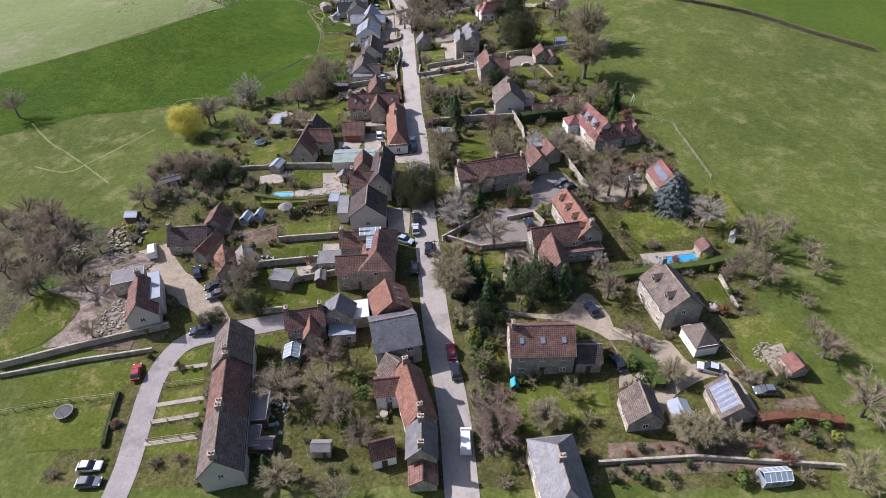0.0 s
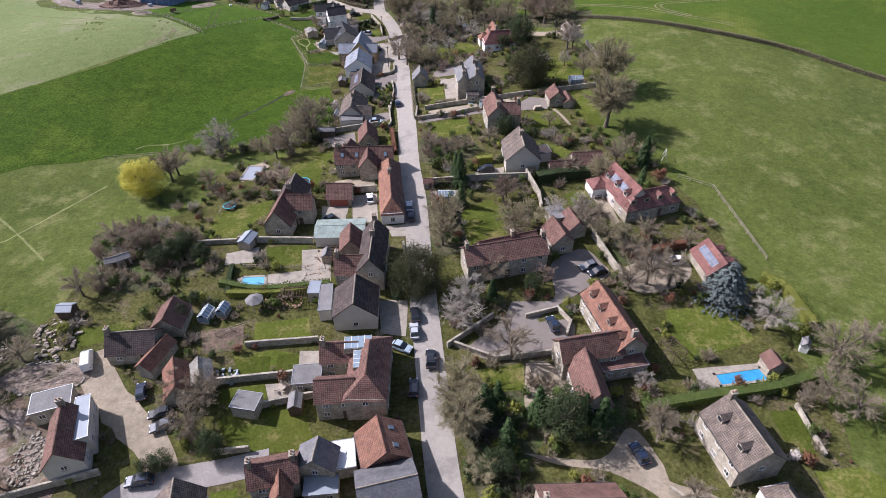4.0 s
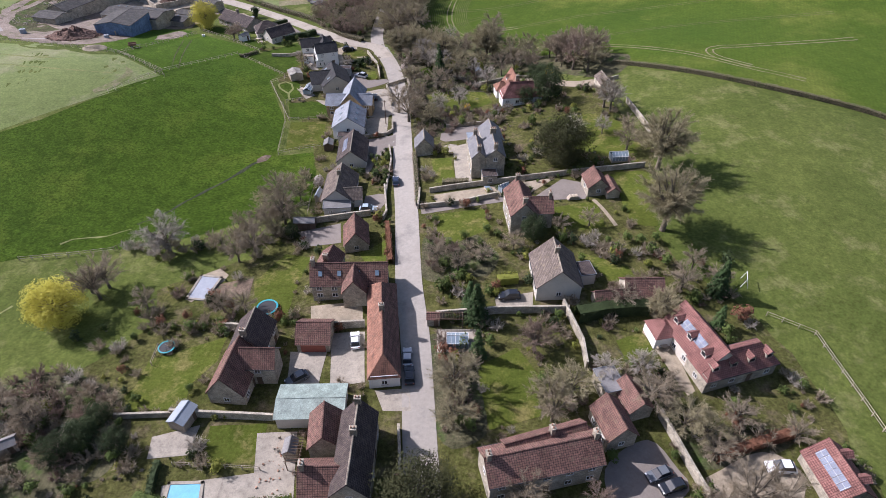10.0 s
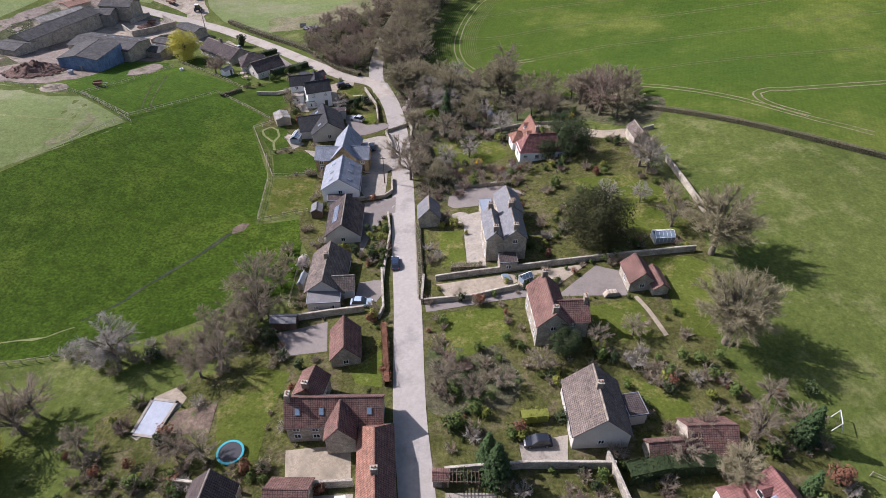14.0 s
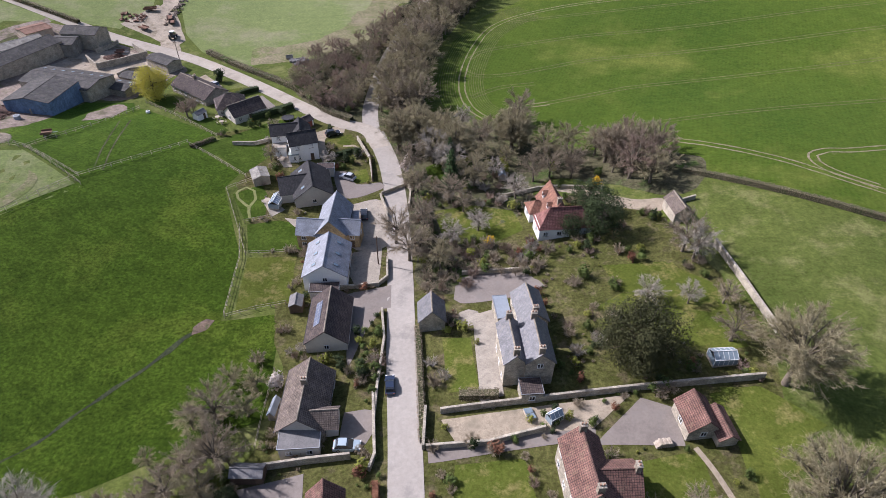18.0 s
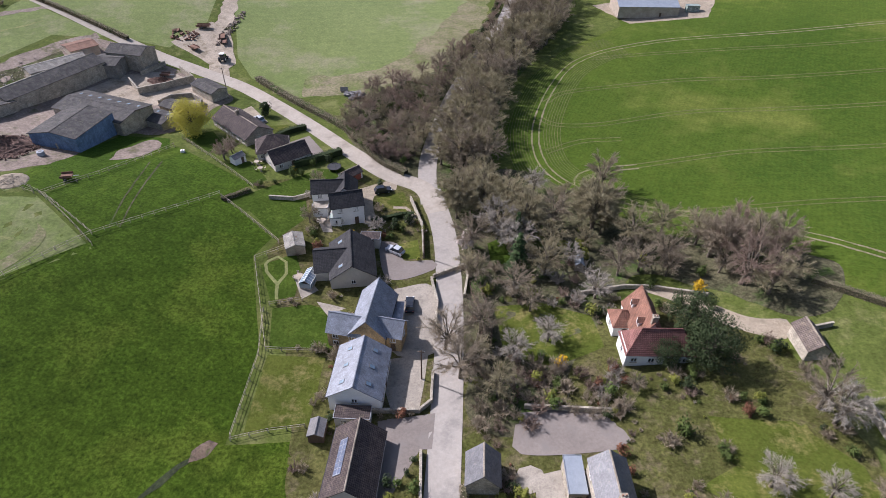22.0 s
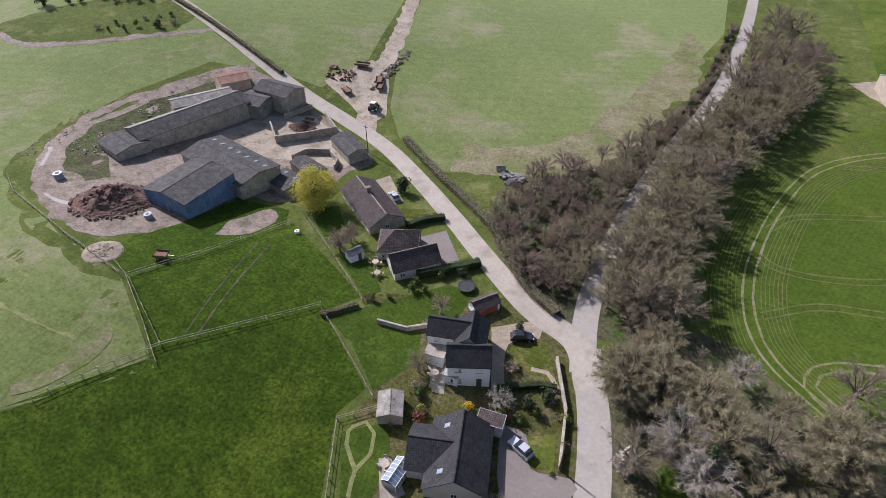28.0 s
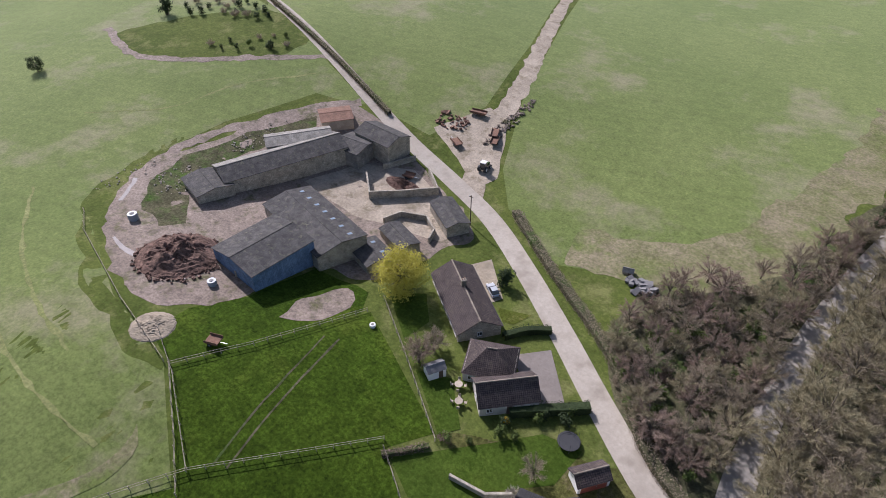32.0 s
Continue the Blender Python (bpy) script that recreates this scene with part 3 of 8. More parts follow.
def house(name, label, category, blocks, group=""):
    x0, y0 = blocks[0][:2]
    z0 = ground_z(x0, y0)
    h = thing(name, label, category, pose(x0, y0, z0), group)
    for x, y, rot, L, W, E, R, roof, wall, opts in blocks:
        FOOTPRINTS.append((x, y, rot, L, W))
        gabled(h, L, W, E, R, roof, wall, opts, base=1.6, m=pose(x - x0, y - y0, ground_z(x, y) - z0, 0, 0, rot))
    return h


house("terraced_houses", "long row of stone terraced cottages with brown tiled roof", "terrace", [
    (-43.4, 75.0, 101, 8.5, 6.9, 4.9, 8.8, "brown", "render", "cb"),
    (-41.4, 65.1, 101, 11.6, 6.8, 4.9, 8.65, "clay", "render", "cCb"),
    (-39.4, 54.4, 101, 10.1, 6.9, 4.9, 8.8, "brown", "render", "cCb"),
])
house("stone_house", "stone house with red clay tiles and a gabled wing", "house", [
    (-30.5, 82.4, 11, 7.5, 5.2, 4.5, 7.0, "clay", "stone", "cC"),
    (-28.9, 79.9, 101, 4.6, 3.0, 4.2, 6.3, "orange", "stone", ""),
])
house("slate_cottage", "small dark slate gabled cottage", "cottage", [
    (-24.0, 84.4, 86, 4.0, 6.2, 4.2, 6.8, "slate", "stone", ""),
])
house("brick_house", "red brick house with orange tiled roof beside the street", "house", [
    (-13.7, 86.3, 107, 6.6, 7.6, 4.2, 7.3, "orange", "brick", "sb"),
])
house("slate_house", "stone house with a wide grey slate roof", "house", [
    (-12.1, 77.9, 14, 8.7, 9.4, 5.2, 8.6, "slate", "stone", "b"),
])
house("small_outbuilding", "small brown tiled outbuilding", "outbuilding", [
    (-11.9, 71.1, 139, 3.1, 6.0, 3.0, 5.5, "brown", "stone", "n"),
])
house("street_cottages", "white and stone street cottages with orange tiles", "cottage", [
    (-7.7, 63.2, 107, 11.1, 5.3, 4.4, 7.9, "orange", "stone", "cC"),
    (-12.5, 66.0, 7, 4.6, 4.4, 4.0, 6.1, "clay", "white", ""),
    (-5.9, 54.1, 92, 5.6, 4.9, 4.5, 7.2, "slate", "stone", "cC"),
    (-5.6, 49.7, 92, 3.6, 4.4, 2.3, 3.9, "clay", "stone", "n"),
    (-12.6, 54.2, 15, 3.9, 3.6, 2.9, 5.2, "clay", "white", ""),
])
house("renovated_house", "stone house under repair with patchy brown roof", "house", [
    (-66.9, 88.9, 109, 10.1, 6.0, 3.8, 7.3, "clay", "render", "C"),
])
house("stone_farmhouse", "stone farmhouse with brown tiles and skylights", "house", [
    (15.8, 74.4, 1, 11.6, 8.2, 5.3, 8.9, "clay", "stone", "csb"),
    (24.5, 73.1, 0, 4.6, 5.6, 2.9, 4.9, "dark", "stone", ""),
])
house("large_stone_house", "large stone house with brown tiled roof", "house", [
    (43.3, 86.1, 103, 10.4, 8.1, 4.8, 8.4, "brown", "stone", "CbD"),
    (46.5, 76.2, 101, 5.7, 4.5, 2.6, 5.0, "brown", "white", "h"),
])
house("stone_garage", "stone garage with brown tiled roof", "garage", [
    (31.6, 60.6, 94, 5.8, 6.0, 2.6, 5.7, "brown", "stone", "g"),
])
house("solar_barn", "low barn roofed with solar panels", "barn", [
    (46.9, 61.6, 95, 6.3, 5.8, 2.3, 5.0, "brown", "stone", "nP"),
])
house("ruined_shed", "small shed with red tiles among rubble", "shed", [
    (61.3, 69.3, 100, 3.2, 3.2, 2.0, 3.3, "red", "stone", "n"),
])
house("grey_house", "slate roofed stone house", "house", [
    (15.8, 47.0, 97, 14.0, 7.2, 4.8, 8.0, "slate", "stone", "hm"),
])
house("gabled_house", "stone house with a broad rendered gable", "house", [
    (-21.3, 117.2, 93, 8.1, 8.5, 3.6, 7.1, "dark", "render", "b"),
])
house("street_corner_house", "large hipped stone house with red brown tiles", "house", [
    (-17.1, 100.6, 90, 14.2, 7.0, 5.0, 7.8, "clay", "stone", "h"),
    (-22.6, 96.6, 4, 6.5, 5.6, 4.6, 7.2, "clay", "stone", ""),
    (-22.8, 104.5, 3, 6.5, 5.0, 4.4, 6.8, "clay", "stone", "c"),
])
house("l_shaped_house", "stone house with dark tiled roofs round a patio", "house", [
    (-18.9, 130.7, 90, 13.8, 5.4, 5.0, 8.3, "dark", "stone", "mC"),
    (-24.3, 135.3, 96, 6.2, 4.9, 3.6, 6.3, "clay", "stone", "n"),
    (-23.4, 127.4, 2, 6.2, 5.8, 3.7, 6.5, "clay", "stone", "c"),
])
house("green_roof_building", "low garden building with green metal roof", "outbuilding", [
    (-27.6, 141.1, 2, 11.0, 6.5, 2.8, 3.6, "greenmetal", "render", "n"),
])
house("brown_roof_house", "stone house with dark red tiled cross gables", "house", [
    (-42.2, 147.0, 85, 9.0, 6.4, 3.1, 7.2, "clay", "stone", ""),
    (-41.0, 155.2, 87, 7.0, 6.6, 4.0, 7.4, "dark", "stone", "c"),
    (-38.0, 149.0, 0, 5.8, 4.4, 4.6, 7.2, "clay", "stone", "b"),
])
house("double_garage", "brown tiled double garage with red door", "garage", [
    (-29.9, 157.2, 0, 6.0, 6.2, 2.4, 4.9, "clay", "stone", "ng"),
])
house("long_street_range", "long low white range with orange and dark tiles", "house", [
    (-17.1, 157.4, 96, 23.2, 5.4, 2.9, 6.0, "orange|clay", "white", "hm"),
])
house("farm_cottage", "stone house with red tiled roof and front gable", "house", [
    (-25.0, 171.3, 2, 15.2, 5.8, 4.1, 7.4, "clay", "stone", "csb"),
    (-23.7, 168.3, 94, 4.8, 4.6, 4.3, 7.2, "clay", "stone", "n"),
    (-30.1, 176.8, 80, 4.9, 4.7, 4.0, 6.0, "clay", "stone", "c"),
])
house("gable_cottage", "small stone cottage with steep red brown roof", "cottage", [
    (-26.0, 187.6, 98, 7.3, 5.4, 2.4, 5.7, "clay", "stone", ""),
])
house("bungalow", "rendered house with brown tiled roof and lichen ridge", "house", [
    (-32.7, 208.0, 91, 12.3, 7.8, 2.9, 6.2, "brown", "render", "mb"),
    (-28.8, 204.4, 5, 4.2, 4.2, 2.6, 4.7, "brown", "render", "n"),
])
house("bungalow", "rendered house with dark tiles and solar panels", "house", [
    (-31.9, 227.2, 93, 12.0, 7.9, 2.6, 5.8, "dark", "render", "bPq"),
])
house("new_house", "rendered new house with blue grey slates and skylights", "house", [
    (-35.0, 244.1, 93, 11.1, 9.2, 3.8, 6.9, "blueslate", "white", "sSb"),
])
house("new_house", "yellow stone new house with blue grey slate gables", "house", [
    (-35.6, 258.0, 90, 11.7, 6.9, 4.2, 8.0, "blueslate", "yellowstone", "b"),
    (-40.0, 254.8, 176, 6.5, 5.4, 4.0, 6.6, "blueslate", "yellowstone", ""),
    (-32.2, 255.0, -4, 6.4, 4.6, 4.0, 6.4, "blueslate", "yellowstone", ""),
])
house("bungalow", "wide bungalow with charcoal tiled roofs", "house", [
    (-44.1, 274.4, 106, 12.2, 9.6, 2.6, 5.9, "charcoal", "render", "S"),
    (-48.5, 273.8, 16, 7.2, 8.2, 2.5, 5.2, "charcoal", "render", "n"),
])
house("white_house", "white rendered house with dark tiled roofs", "house", [
    (-49.6, 291.4, 22, 7.5, 5.4, 5.2, 7.7, "charcoal", "white", ""),
    (-55.4, 295.9, 13, 7.4, 5.0, 5.0, 7.2, "charcoal", "white", ""),
    (-51.2, 296.6, 104, 6.8, 5.6, 4.9, 7.3, "charcoal", "white", "n"),
])
house("small_garage", "small white garage with dark roof", "garage", [
    (-53.0, 307.6, 52, 5.4, 3.2, 2.0, 3.1, "dark", "white", "g"),
])
house("bungalow", "brown roofed bungalow with a cross wing", "bungalow", [
    (-71.6, 312.6, 45, 10.4, 6.4, 2.5, 5.1, "dark", "render", ""),
    (-77.1, 316.5, 23, 9.0, 8.0, 2.6, 5.6, "dark", "render", "h"),
])
house("bungalow", "long dark roofed bungalow", "bungalow", [
    (-90.3, 327.0, 143, 18.3, 8.8, 2.5, 5.0, "dark", "stone", "mb"),
])
house("garden_house", "rendered house with brown tiles and orange lichen ridge", "house", [
    (16.8, 171.3, 92, 10.2, 8.8, 3.3, 7.4, "brown", "render", "mb"),
])
house("garden_store", "low clay tiled store building", "outbuilding", [
    (33.5, 167.1, 2, 7.3, 6.2, 2.1, 4.7, "clay", "stone", "n"),
    (26.8, 165.1, 6, 6.1, 3.3, 2.0, 3.7, "clay", "stone", "n"),
])
house("stone_house", "stone house with clay tiled roof and chimneys", "house", [
    (11.4, 191.8, 95, 10.2, 5.8, 5.1, 8.1, "clay", "stone", "cC"),
    (15.4, 190.8, 3, 5.7, 5.6, 4.5, 6.9, "clay", "stone", "C"),
])
house("garage", "stone garage with red clay roof", "garage", [
    (30.6, 202.2, 96, 5.7, 5.0, 2.5, 4.8, "clay", "stone", "g"),
    (34.0, 200.9, 96, 5.6, 3.0, 1.8, 2.9, "clay", "stone", "n"),
])
house("manor_house", "grey stone double roofed house with slates", "house", [
    (2.4, 215.5, 95, 9.1, 3.7, 6.2, 8.1, "slate", "stone", "cC"),
    (6.6, 215.2, 94, 8.8, 4.8, 6.2, 8.3, "slate", "stone", "cC"),
    (6.6, 225.5, 98, 7.8, 5.3, 5.0, 7.2, "slate", "stone", "c"),
])
house("stone_shed", "stone shed with pale slate roof by the road", "shed", [
    (-11.8, 227.8, 94, 5.2, 5.0, 2.9, 5.6, "slate", "stone", "n"),
])
house("tiled_house", "white walled house with steep red tiled roof", "house", [
    (15.9, 261.5, 96, 9.6, 5.7, 2.9, 7.1, "orange", "white", "cD"),
    (12.2, 262.2, 8, 4.2, 4.6, 2.6, 4.6, "orange", "white", "h"),
    (17.6, 255.6, 7, 12.4, 5.5, 2.9, 6.6, "red", "white", "h"),
])
house("stone_barn", "small stone barn with brown tiles", "barn", [
    (43.4, 257.4, 97, 6.3, 3.8, 2.6, 4.2, "brown", "stone", "n"),
])
house("red_roof_house", "large house with bright red tiles and solar panels", "house", [
    (40.6, 153.6, 107, 12.3, 7.7, 3.2, 7.2, "red", "render", "PqD"),
    (45.2, 149.6, 17, 14.4, 5.6, 3.2, 6.2, "red", "stone", "bdh"),
    (34.8, 156.8, 101, 4.5, 4.5, 2.6, 4.1, "red", "white", "hn"),
])
house("red_roof_garage", "red tiled garage with solar panels", "garage", [
    (54.4, 129.4, 97, 8.2, 6.6, 2.4, 5.3, "red", "stone", "nPqd"),
])
house("old_manor", "long stone house with red brown tiles and tall chimneys", "house", [
    (9.2, 130.4, 13, 17.6, 6.3, 4.8, 7.3, "clay", "stone", "cCb"),
    (10.1, 133.1, 17, 13.0, 3.2, 5.0, 6.4, "clay", "stone", "m"),
    (21.9, 137.6, 105, 6.5, 5.0, 3.1, 5.7, "clay", "stone", ""),
    (26.1, 142.4, 106, 5.7, 4.3, 2.7, 4.6, "clay", "stone", "g"),
])
house("l_shaped_house", "long stone house with red tiled roofs and dormers", "house", [
    (28.5, 111.4, 104, 15.2, 6.0, 4.5, 7.4, "orange", "stone", "cbD"),
    (22.6, 104.8, 11, 11.4, 5.7, 4.5, 7.4, "clay", "stone", "S"),
    (21.4, 97.0, 94, 9.6, 5.4, 4.2, 7.8, "clay", "stone", ""),
])
house("pool_house", "small stone pool house with tiled roof", "pool house", [
    (56.1, 102.8, 98, 3.0, 3.1, 2.1, 3.4, "clay", "stone", "n"),
])
house("farm_cottages", "low stone cottages with red brown tiles", "cottage", [
    (-63.2, 109.2, 5, 8.8, 6.2, 2.4, 5.4, "dark", "stone", "c"),
    (-58.1, 106.3, 73, 7.4, 3.3, 2.5, 3.9, "orange", "stone", "n"),
    (-52.1, 100.5, 112, 6.8, 4.8, 2.4, 5.0, "orange", "stone", "n"),
    (-58.1, 115.2, 90, 6.1, 5.8, 2.4, 4.8, "clay", "stone", "n"),
])
house("grey_shed", "grey sheet roofed shed", "shed", [
    (-48.4, 101.9, 110, 5.2, 3.8, 2.3, 3.9, "palesheet", "stone", "n"),
])
house("blue_barn", "big grey roofed barn with blue steel walls", "barn", [
    (-129.7, 309.4, 86, 15.3, 13.7, 5.0, 6.2, "sheet", "bluesheet", "n"),
    (-130.6, 324.0, 166, 25.0, 12.3, 4.6, 5.7, "sheet", "stone", "ns"),
])
house("long_barn", "long grey farm barn with weathered sheet roof, sunlit slope coloured paler", "barn", [
    # Sun and shade put into the roof colours: west slope pale, east slope dark.
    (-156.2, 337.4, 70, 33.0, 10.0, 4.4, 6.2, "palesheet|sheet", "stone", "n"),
    (-159.6, 346.4, 55, 17.4, 7.0, 4.4, 5.4, "palesheet", "stone", "n"),
    (-162.0, 318.6, 165, 10.5, 9.0, 2.4, 3.2, "sheet", "stone", "n"),
    (-146.9, 354.9, 4, 8.9, 9.2, 4.0, 4.8, "sheet", "palesheet", "n"),
])
house("gabled_barn", "grey gabled barn beside the farm lane", "barn", [
    (-142.9, 361.7, 175, 13.1, 8.3, 5.0, 6.5, "sheet", "stone", "n"),
])
house("lane_building", "small grey roofed building beside the lane", "outbuilding", [
    (-110.3, 348.8, 148, 11.3, 5.8, 3.0, 3.8, "sheet", "stone", "n"),
])
house("farm_shed", "low farm sheds with grey sheet roofs", "shed", [
    (-115.0, 326.0, 162, 8.2, 6.7, 2.6, 3.2, "sheet", "stone", "ns"),
    (-114.2, 334.7, 160, 9.6, 5.0, 2.6, 3.3, "sheet", "stone", "n"),
])
house("rusty_shed", "low open shed with rusty sheet roof", "shed", [
    (-161.7, 362.6, 53, 9.0, 8.6, 2.4, 3.0, "rust", "wood", "n"),
])

# ---- fields and ground cover ----
M["crop"] = material("young_crop", (0.031, 0.057, 0.007), (0.060, 0.086, 0.011), 0.02, 0.7, 0.95, 0.5, stain=(0.100, 0.114, 0.022), stain_scale=0.016, space="World", speck=0.25)
M["pale_field"] = material("pale_crop", (0.084, 0.110, 0.028), (0.131, 0.154, 0.048), 0.02, 0.8, 0.95, 0.4, stain=(0.176, 0.163, 0.092), stain_scale=0.03, space="World", speck=0.25)
for key in ("crop", "pale_field"):
    M[key].node_tree.nodes["Principled BSDF"].inputs["Specular IOR Level"].default_value = 0.04
    bladed(key, 0.32 if key == "pale_field" else 0.1, (0.75, 0.85, 0.5) if key == "pale_field" else (0.55, 0.8, 0.2))


def add_rows(m, spacing, angle, depth):
    """Drill rows across a field: soft stripes of lighter growth."""
    nt = m.node_tree
    bsdf = nt.nodes["Principled BSDF"]
    geo = nt.nodes.new("ShaderNodeNewGeometry").outputs["Position"]
    mp = nt.nodes.new("ShaderNodeMapping")
    mp.inputs["Rotation"].default_value[2] = radians(angle)
    nt.links.new(geo, mp.inputs["Vector"])
    w = nt.nodes.new("ShaderNodeTexWave")
    w.inputs["Scale"].default_value, w.inputs["Distortion"].default_value, w.inputs["Detail"].default_value, w.inputs["Detail Scale"].default_value = 0.314 / spacing, 3.0, 2.0, 0.15
    nt.links.new(mp.outputs[0], w.inputs["Vector"])
    r = ramp(nt, [(0.2, (1 - depth,) * 3), (0.8, (1 + depth,) * 3)])
    nt.links.new(w.outputs["Fac"], r.inputs[0])
    old = bsdf.inputs["Base Color"].links[0].from_socket
    nt.links.new(mix(nt, old, r.outputs[0], 1.0, "MULTIPLY"), bsdf.inputs["Base Color"])


add_rows(M["crop"], 1.2, 20, 0.03)
add_rows(M["pale_field"], 4.0, 70, 0.025)
strip("stream", [(-95.9, 188.0), (-94.0, 190.0), (-90.7, 191.0), (-86.5, 192.1), (-82.4, 195.0)], 0.35, M["worn_grass"], 0.07, "thin pale stream along the pasture edge", "stream", wander=0.5)
patch("pasture", [(-95.9, 185.4), (-80.2, 187.5), (-65.2, 193.3), (-51.8, 201.1), (-40.2, 206.2), (-42.7, 231.7), (-54.8, 229.4), (-56.5, 249.8), (-66.6, 273.4), (-64.7, 280.2), (-82.3, 292.9), (-81.4, 291.8), (-76.8, 299.2), (-103.6, 313.1), (-118.0, 279.2), (-99.6, 267.5), (-113.5, 248.7), (-107.3, 255.4), (-122.4, 235.8), (-133.4, 226.2), (-163.2, 201.3)] + [(-330, 60), (-330, 30)] + [(-120.9, 177.3), (-109.3, 179.6)], M["lush"], 0.03, "lush dark green pasture behind the gardens", "field")
patch("crop_field", [(27, 419), (5, 397), (-8, 371), (-14.0, 338.0), (-9.5, 313.0), (8, 298.5), (50.0, 276.5), (85.6, 252.2), (116.4, 237.3), (133.6, 223.7)] + [(160, 203), (260, 180), (260, 300), (260, 620), (20, 620)], M["crop"], 0.03, "bright green young crop field with tramlines", "field")
patch("crop_field", [(-83.0, 349.5), (-68.0, 355.0), (-55.0, 364.5), (-42.0, 386.0), (-33.0, 415.0), (-27.5, 445.0)] + [(-22, 470), (-30, 620), (-190, 640)] + [(-143.8, 471.9), (-124.0, 405.4), (-111.2, 374.5), (-101.2, 361.5)], M["pale_field"], 0.03, "pale green crop field above the lane", "field")
patch("crop_field", [(-230.1, 396.0), (-184.9, 384.0), (-156.9, 375.8), (-136.7, 374.9), (-131.3, 396.0), (-140.9, 438.8), (-155.5, 486.8)] + [(-210, 620), (-420, 620)], M["pale_field"], 0.03, "pale green hill field between lane and track", "field")
patch("crop_field", [(-163.2, 372.4), (-176.0, 368.7), (-184.9, 341.4), (-185.9, 312.1), (-177.1, 295.6), (-141.1, 282.6), (-119.6, 279.1), (-98.3, 265.8), (-108.6, 253.3), (-133.8, 226.6), (-163.6, 201.9)] + [(-330, 64), (-420, 60), (-420, 440)] + [(-230, 399.5), (-160.5, 374.6)], M["pale_field"], 0.025, "pale green grass slope round the farm", "field")
patch("field_margin", [(-80.1, 351.3), (-82.2, 363.7), (-71.1, 367.4), (-57.3, 376.8), (-46.5, 402.7), (-38.0, 433.8), (-33.7, 469.5), (-25.5, 433.5), (-32.0, 406.5), (-38.5, 378.5), (-49.8, 362.0), (-65.3, 354.0)], M["field_edge"], 0.05, "thin brown field margin", "field", ragged=3.5, round_=True)


def beside(pts, d):
    """The line that runs at the distance d to the side of another."""
    out = []
    for k, (x, y) in enumerate(pts):
        a, b = pts[max(0, k - 1)], pts[min(len(pts) - 1, k + 1)]
        u, v = b[0] - a[0], b[1] - a[1]
        n = math.hypot(u, v)
        out.append((x - v / n * d, y + u / n * d))
    return out


HEADLANDS = (
    [(103.9, 253.9), (90.7, 261.0), (81.9, 268.2), (73.0, 276.8), (57.9, 288.5), (40.0, 297.5), (16.9, 303.5), (8.0, 308.5), (-1.8, 319.6), (-4.8, 336.5), (-2.0, 357.8), (4.9, 379.8), (13.0, 391.0), (23.8, 398.3), (40.9, 404.9), (58.8, 407.7), (90.0, 410.0), (150.0, 416.0)],
    [(136.9, 288.1), (114.8, 283.4), (94.9, 279.6), (86.5, 279.3), (82.4, 277.4), (81.6, 273.6), (84.0, 268.6), (90.7, 262.6)],
    [(22.7, 321.6), (13.0, 319.6), (7.6, 316.4), (6.6, 312.4), (10.0, 308.8)],
)
for pts in HEADLANDS:
    for off in (-1.0, 1.0):
        strip("tramline", beside(pts, off), 0.5, M["field_edge"], 0.07, "pale worn wheel track through the crop", "wheel track", wander=0.25)
TRAMLINES = (
    [(10.4, 319.0), (22.7, 322.0), (42.4, 328.0), (52.6, 330.5), (74.6, 332.4), (150.0, 337.0)],
    [(30.0, 300.5), (47.3, 302.6), (64.3, 304.7), (140.0, 311.0)],
    [(-3.4, 346.0), (1.3, 342.8), (13.9, 344.0), (39.6, 352.8), (65.1, 355.3), (150.0, 358.0)],
    [(-2.0, 356.0), (4.1, 363.3), (21.5, 369.1), (42.9, 374.2), (70.2, 375.5), (150.0, 378.0)],
    [(13.0, 389.0), (35.4, 393.8), (63.1, 396.9), (94.7, 397.5), (150.0, 400.0)],
    [(19.8, 336.0), (8.3, 333.9), (-1.7, 327.4)],
)
for pts in TRAMLINES:
    for off in (-0.9, 0.9):
        strip("tramline", beside(pts, off), 0.42, M["drill"], 0.06, "faint wheel track through the crop", "wheel track", wander=0.15)
strip("ditch", [(-81.9, 197.0), (-77.2, 201.1), (-73.1, 207.6), (-66.3, 216.0), (-60.5, 224.8), (-57.6, 228.2)], (0.35, 0.9), M["wet"], 0.06, "narrow wet ditch across the pasture", "ditch", wander=0.6)
patch("ditch_end", [(-59.6, 225.6), (-57.0, 227.2), (-56.2, 229.6), (-57.8, 229.9), (-60.0, 227.6)], M["soil"], 0.07, "bare muddy end of the ditch", "ground", ragged=0.4, round_=True)
for pts in ([(-136.0, 170.3), (-125.6, 160.1), (-115.6, 152.6), (-105.4, 144.3), (-96.0, 136.1)], [(-122.4, 146.1), (-111.4, 142.8), (-106.7, 148.3), (-101.8, 156.0), (-95.5, 167.7)]):
    strip("footpath", pts, 0.55, M["worn_grass"], 0.06, "faint worn footpath across the meadow", "path", wander=0.25)
patch("worn_ground", [(-112.4, 269.7), (-108.1, 266.5), (-108.9, 258.4), (-113.8, 251.0), (-115.3, 252.4), (-111.0, 259.7), (-110.5, 266.3)], M["field_edge"], 0.07, "bare worn strip along the field fence", "ground", ragged=0.8, round_=True)


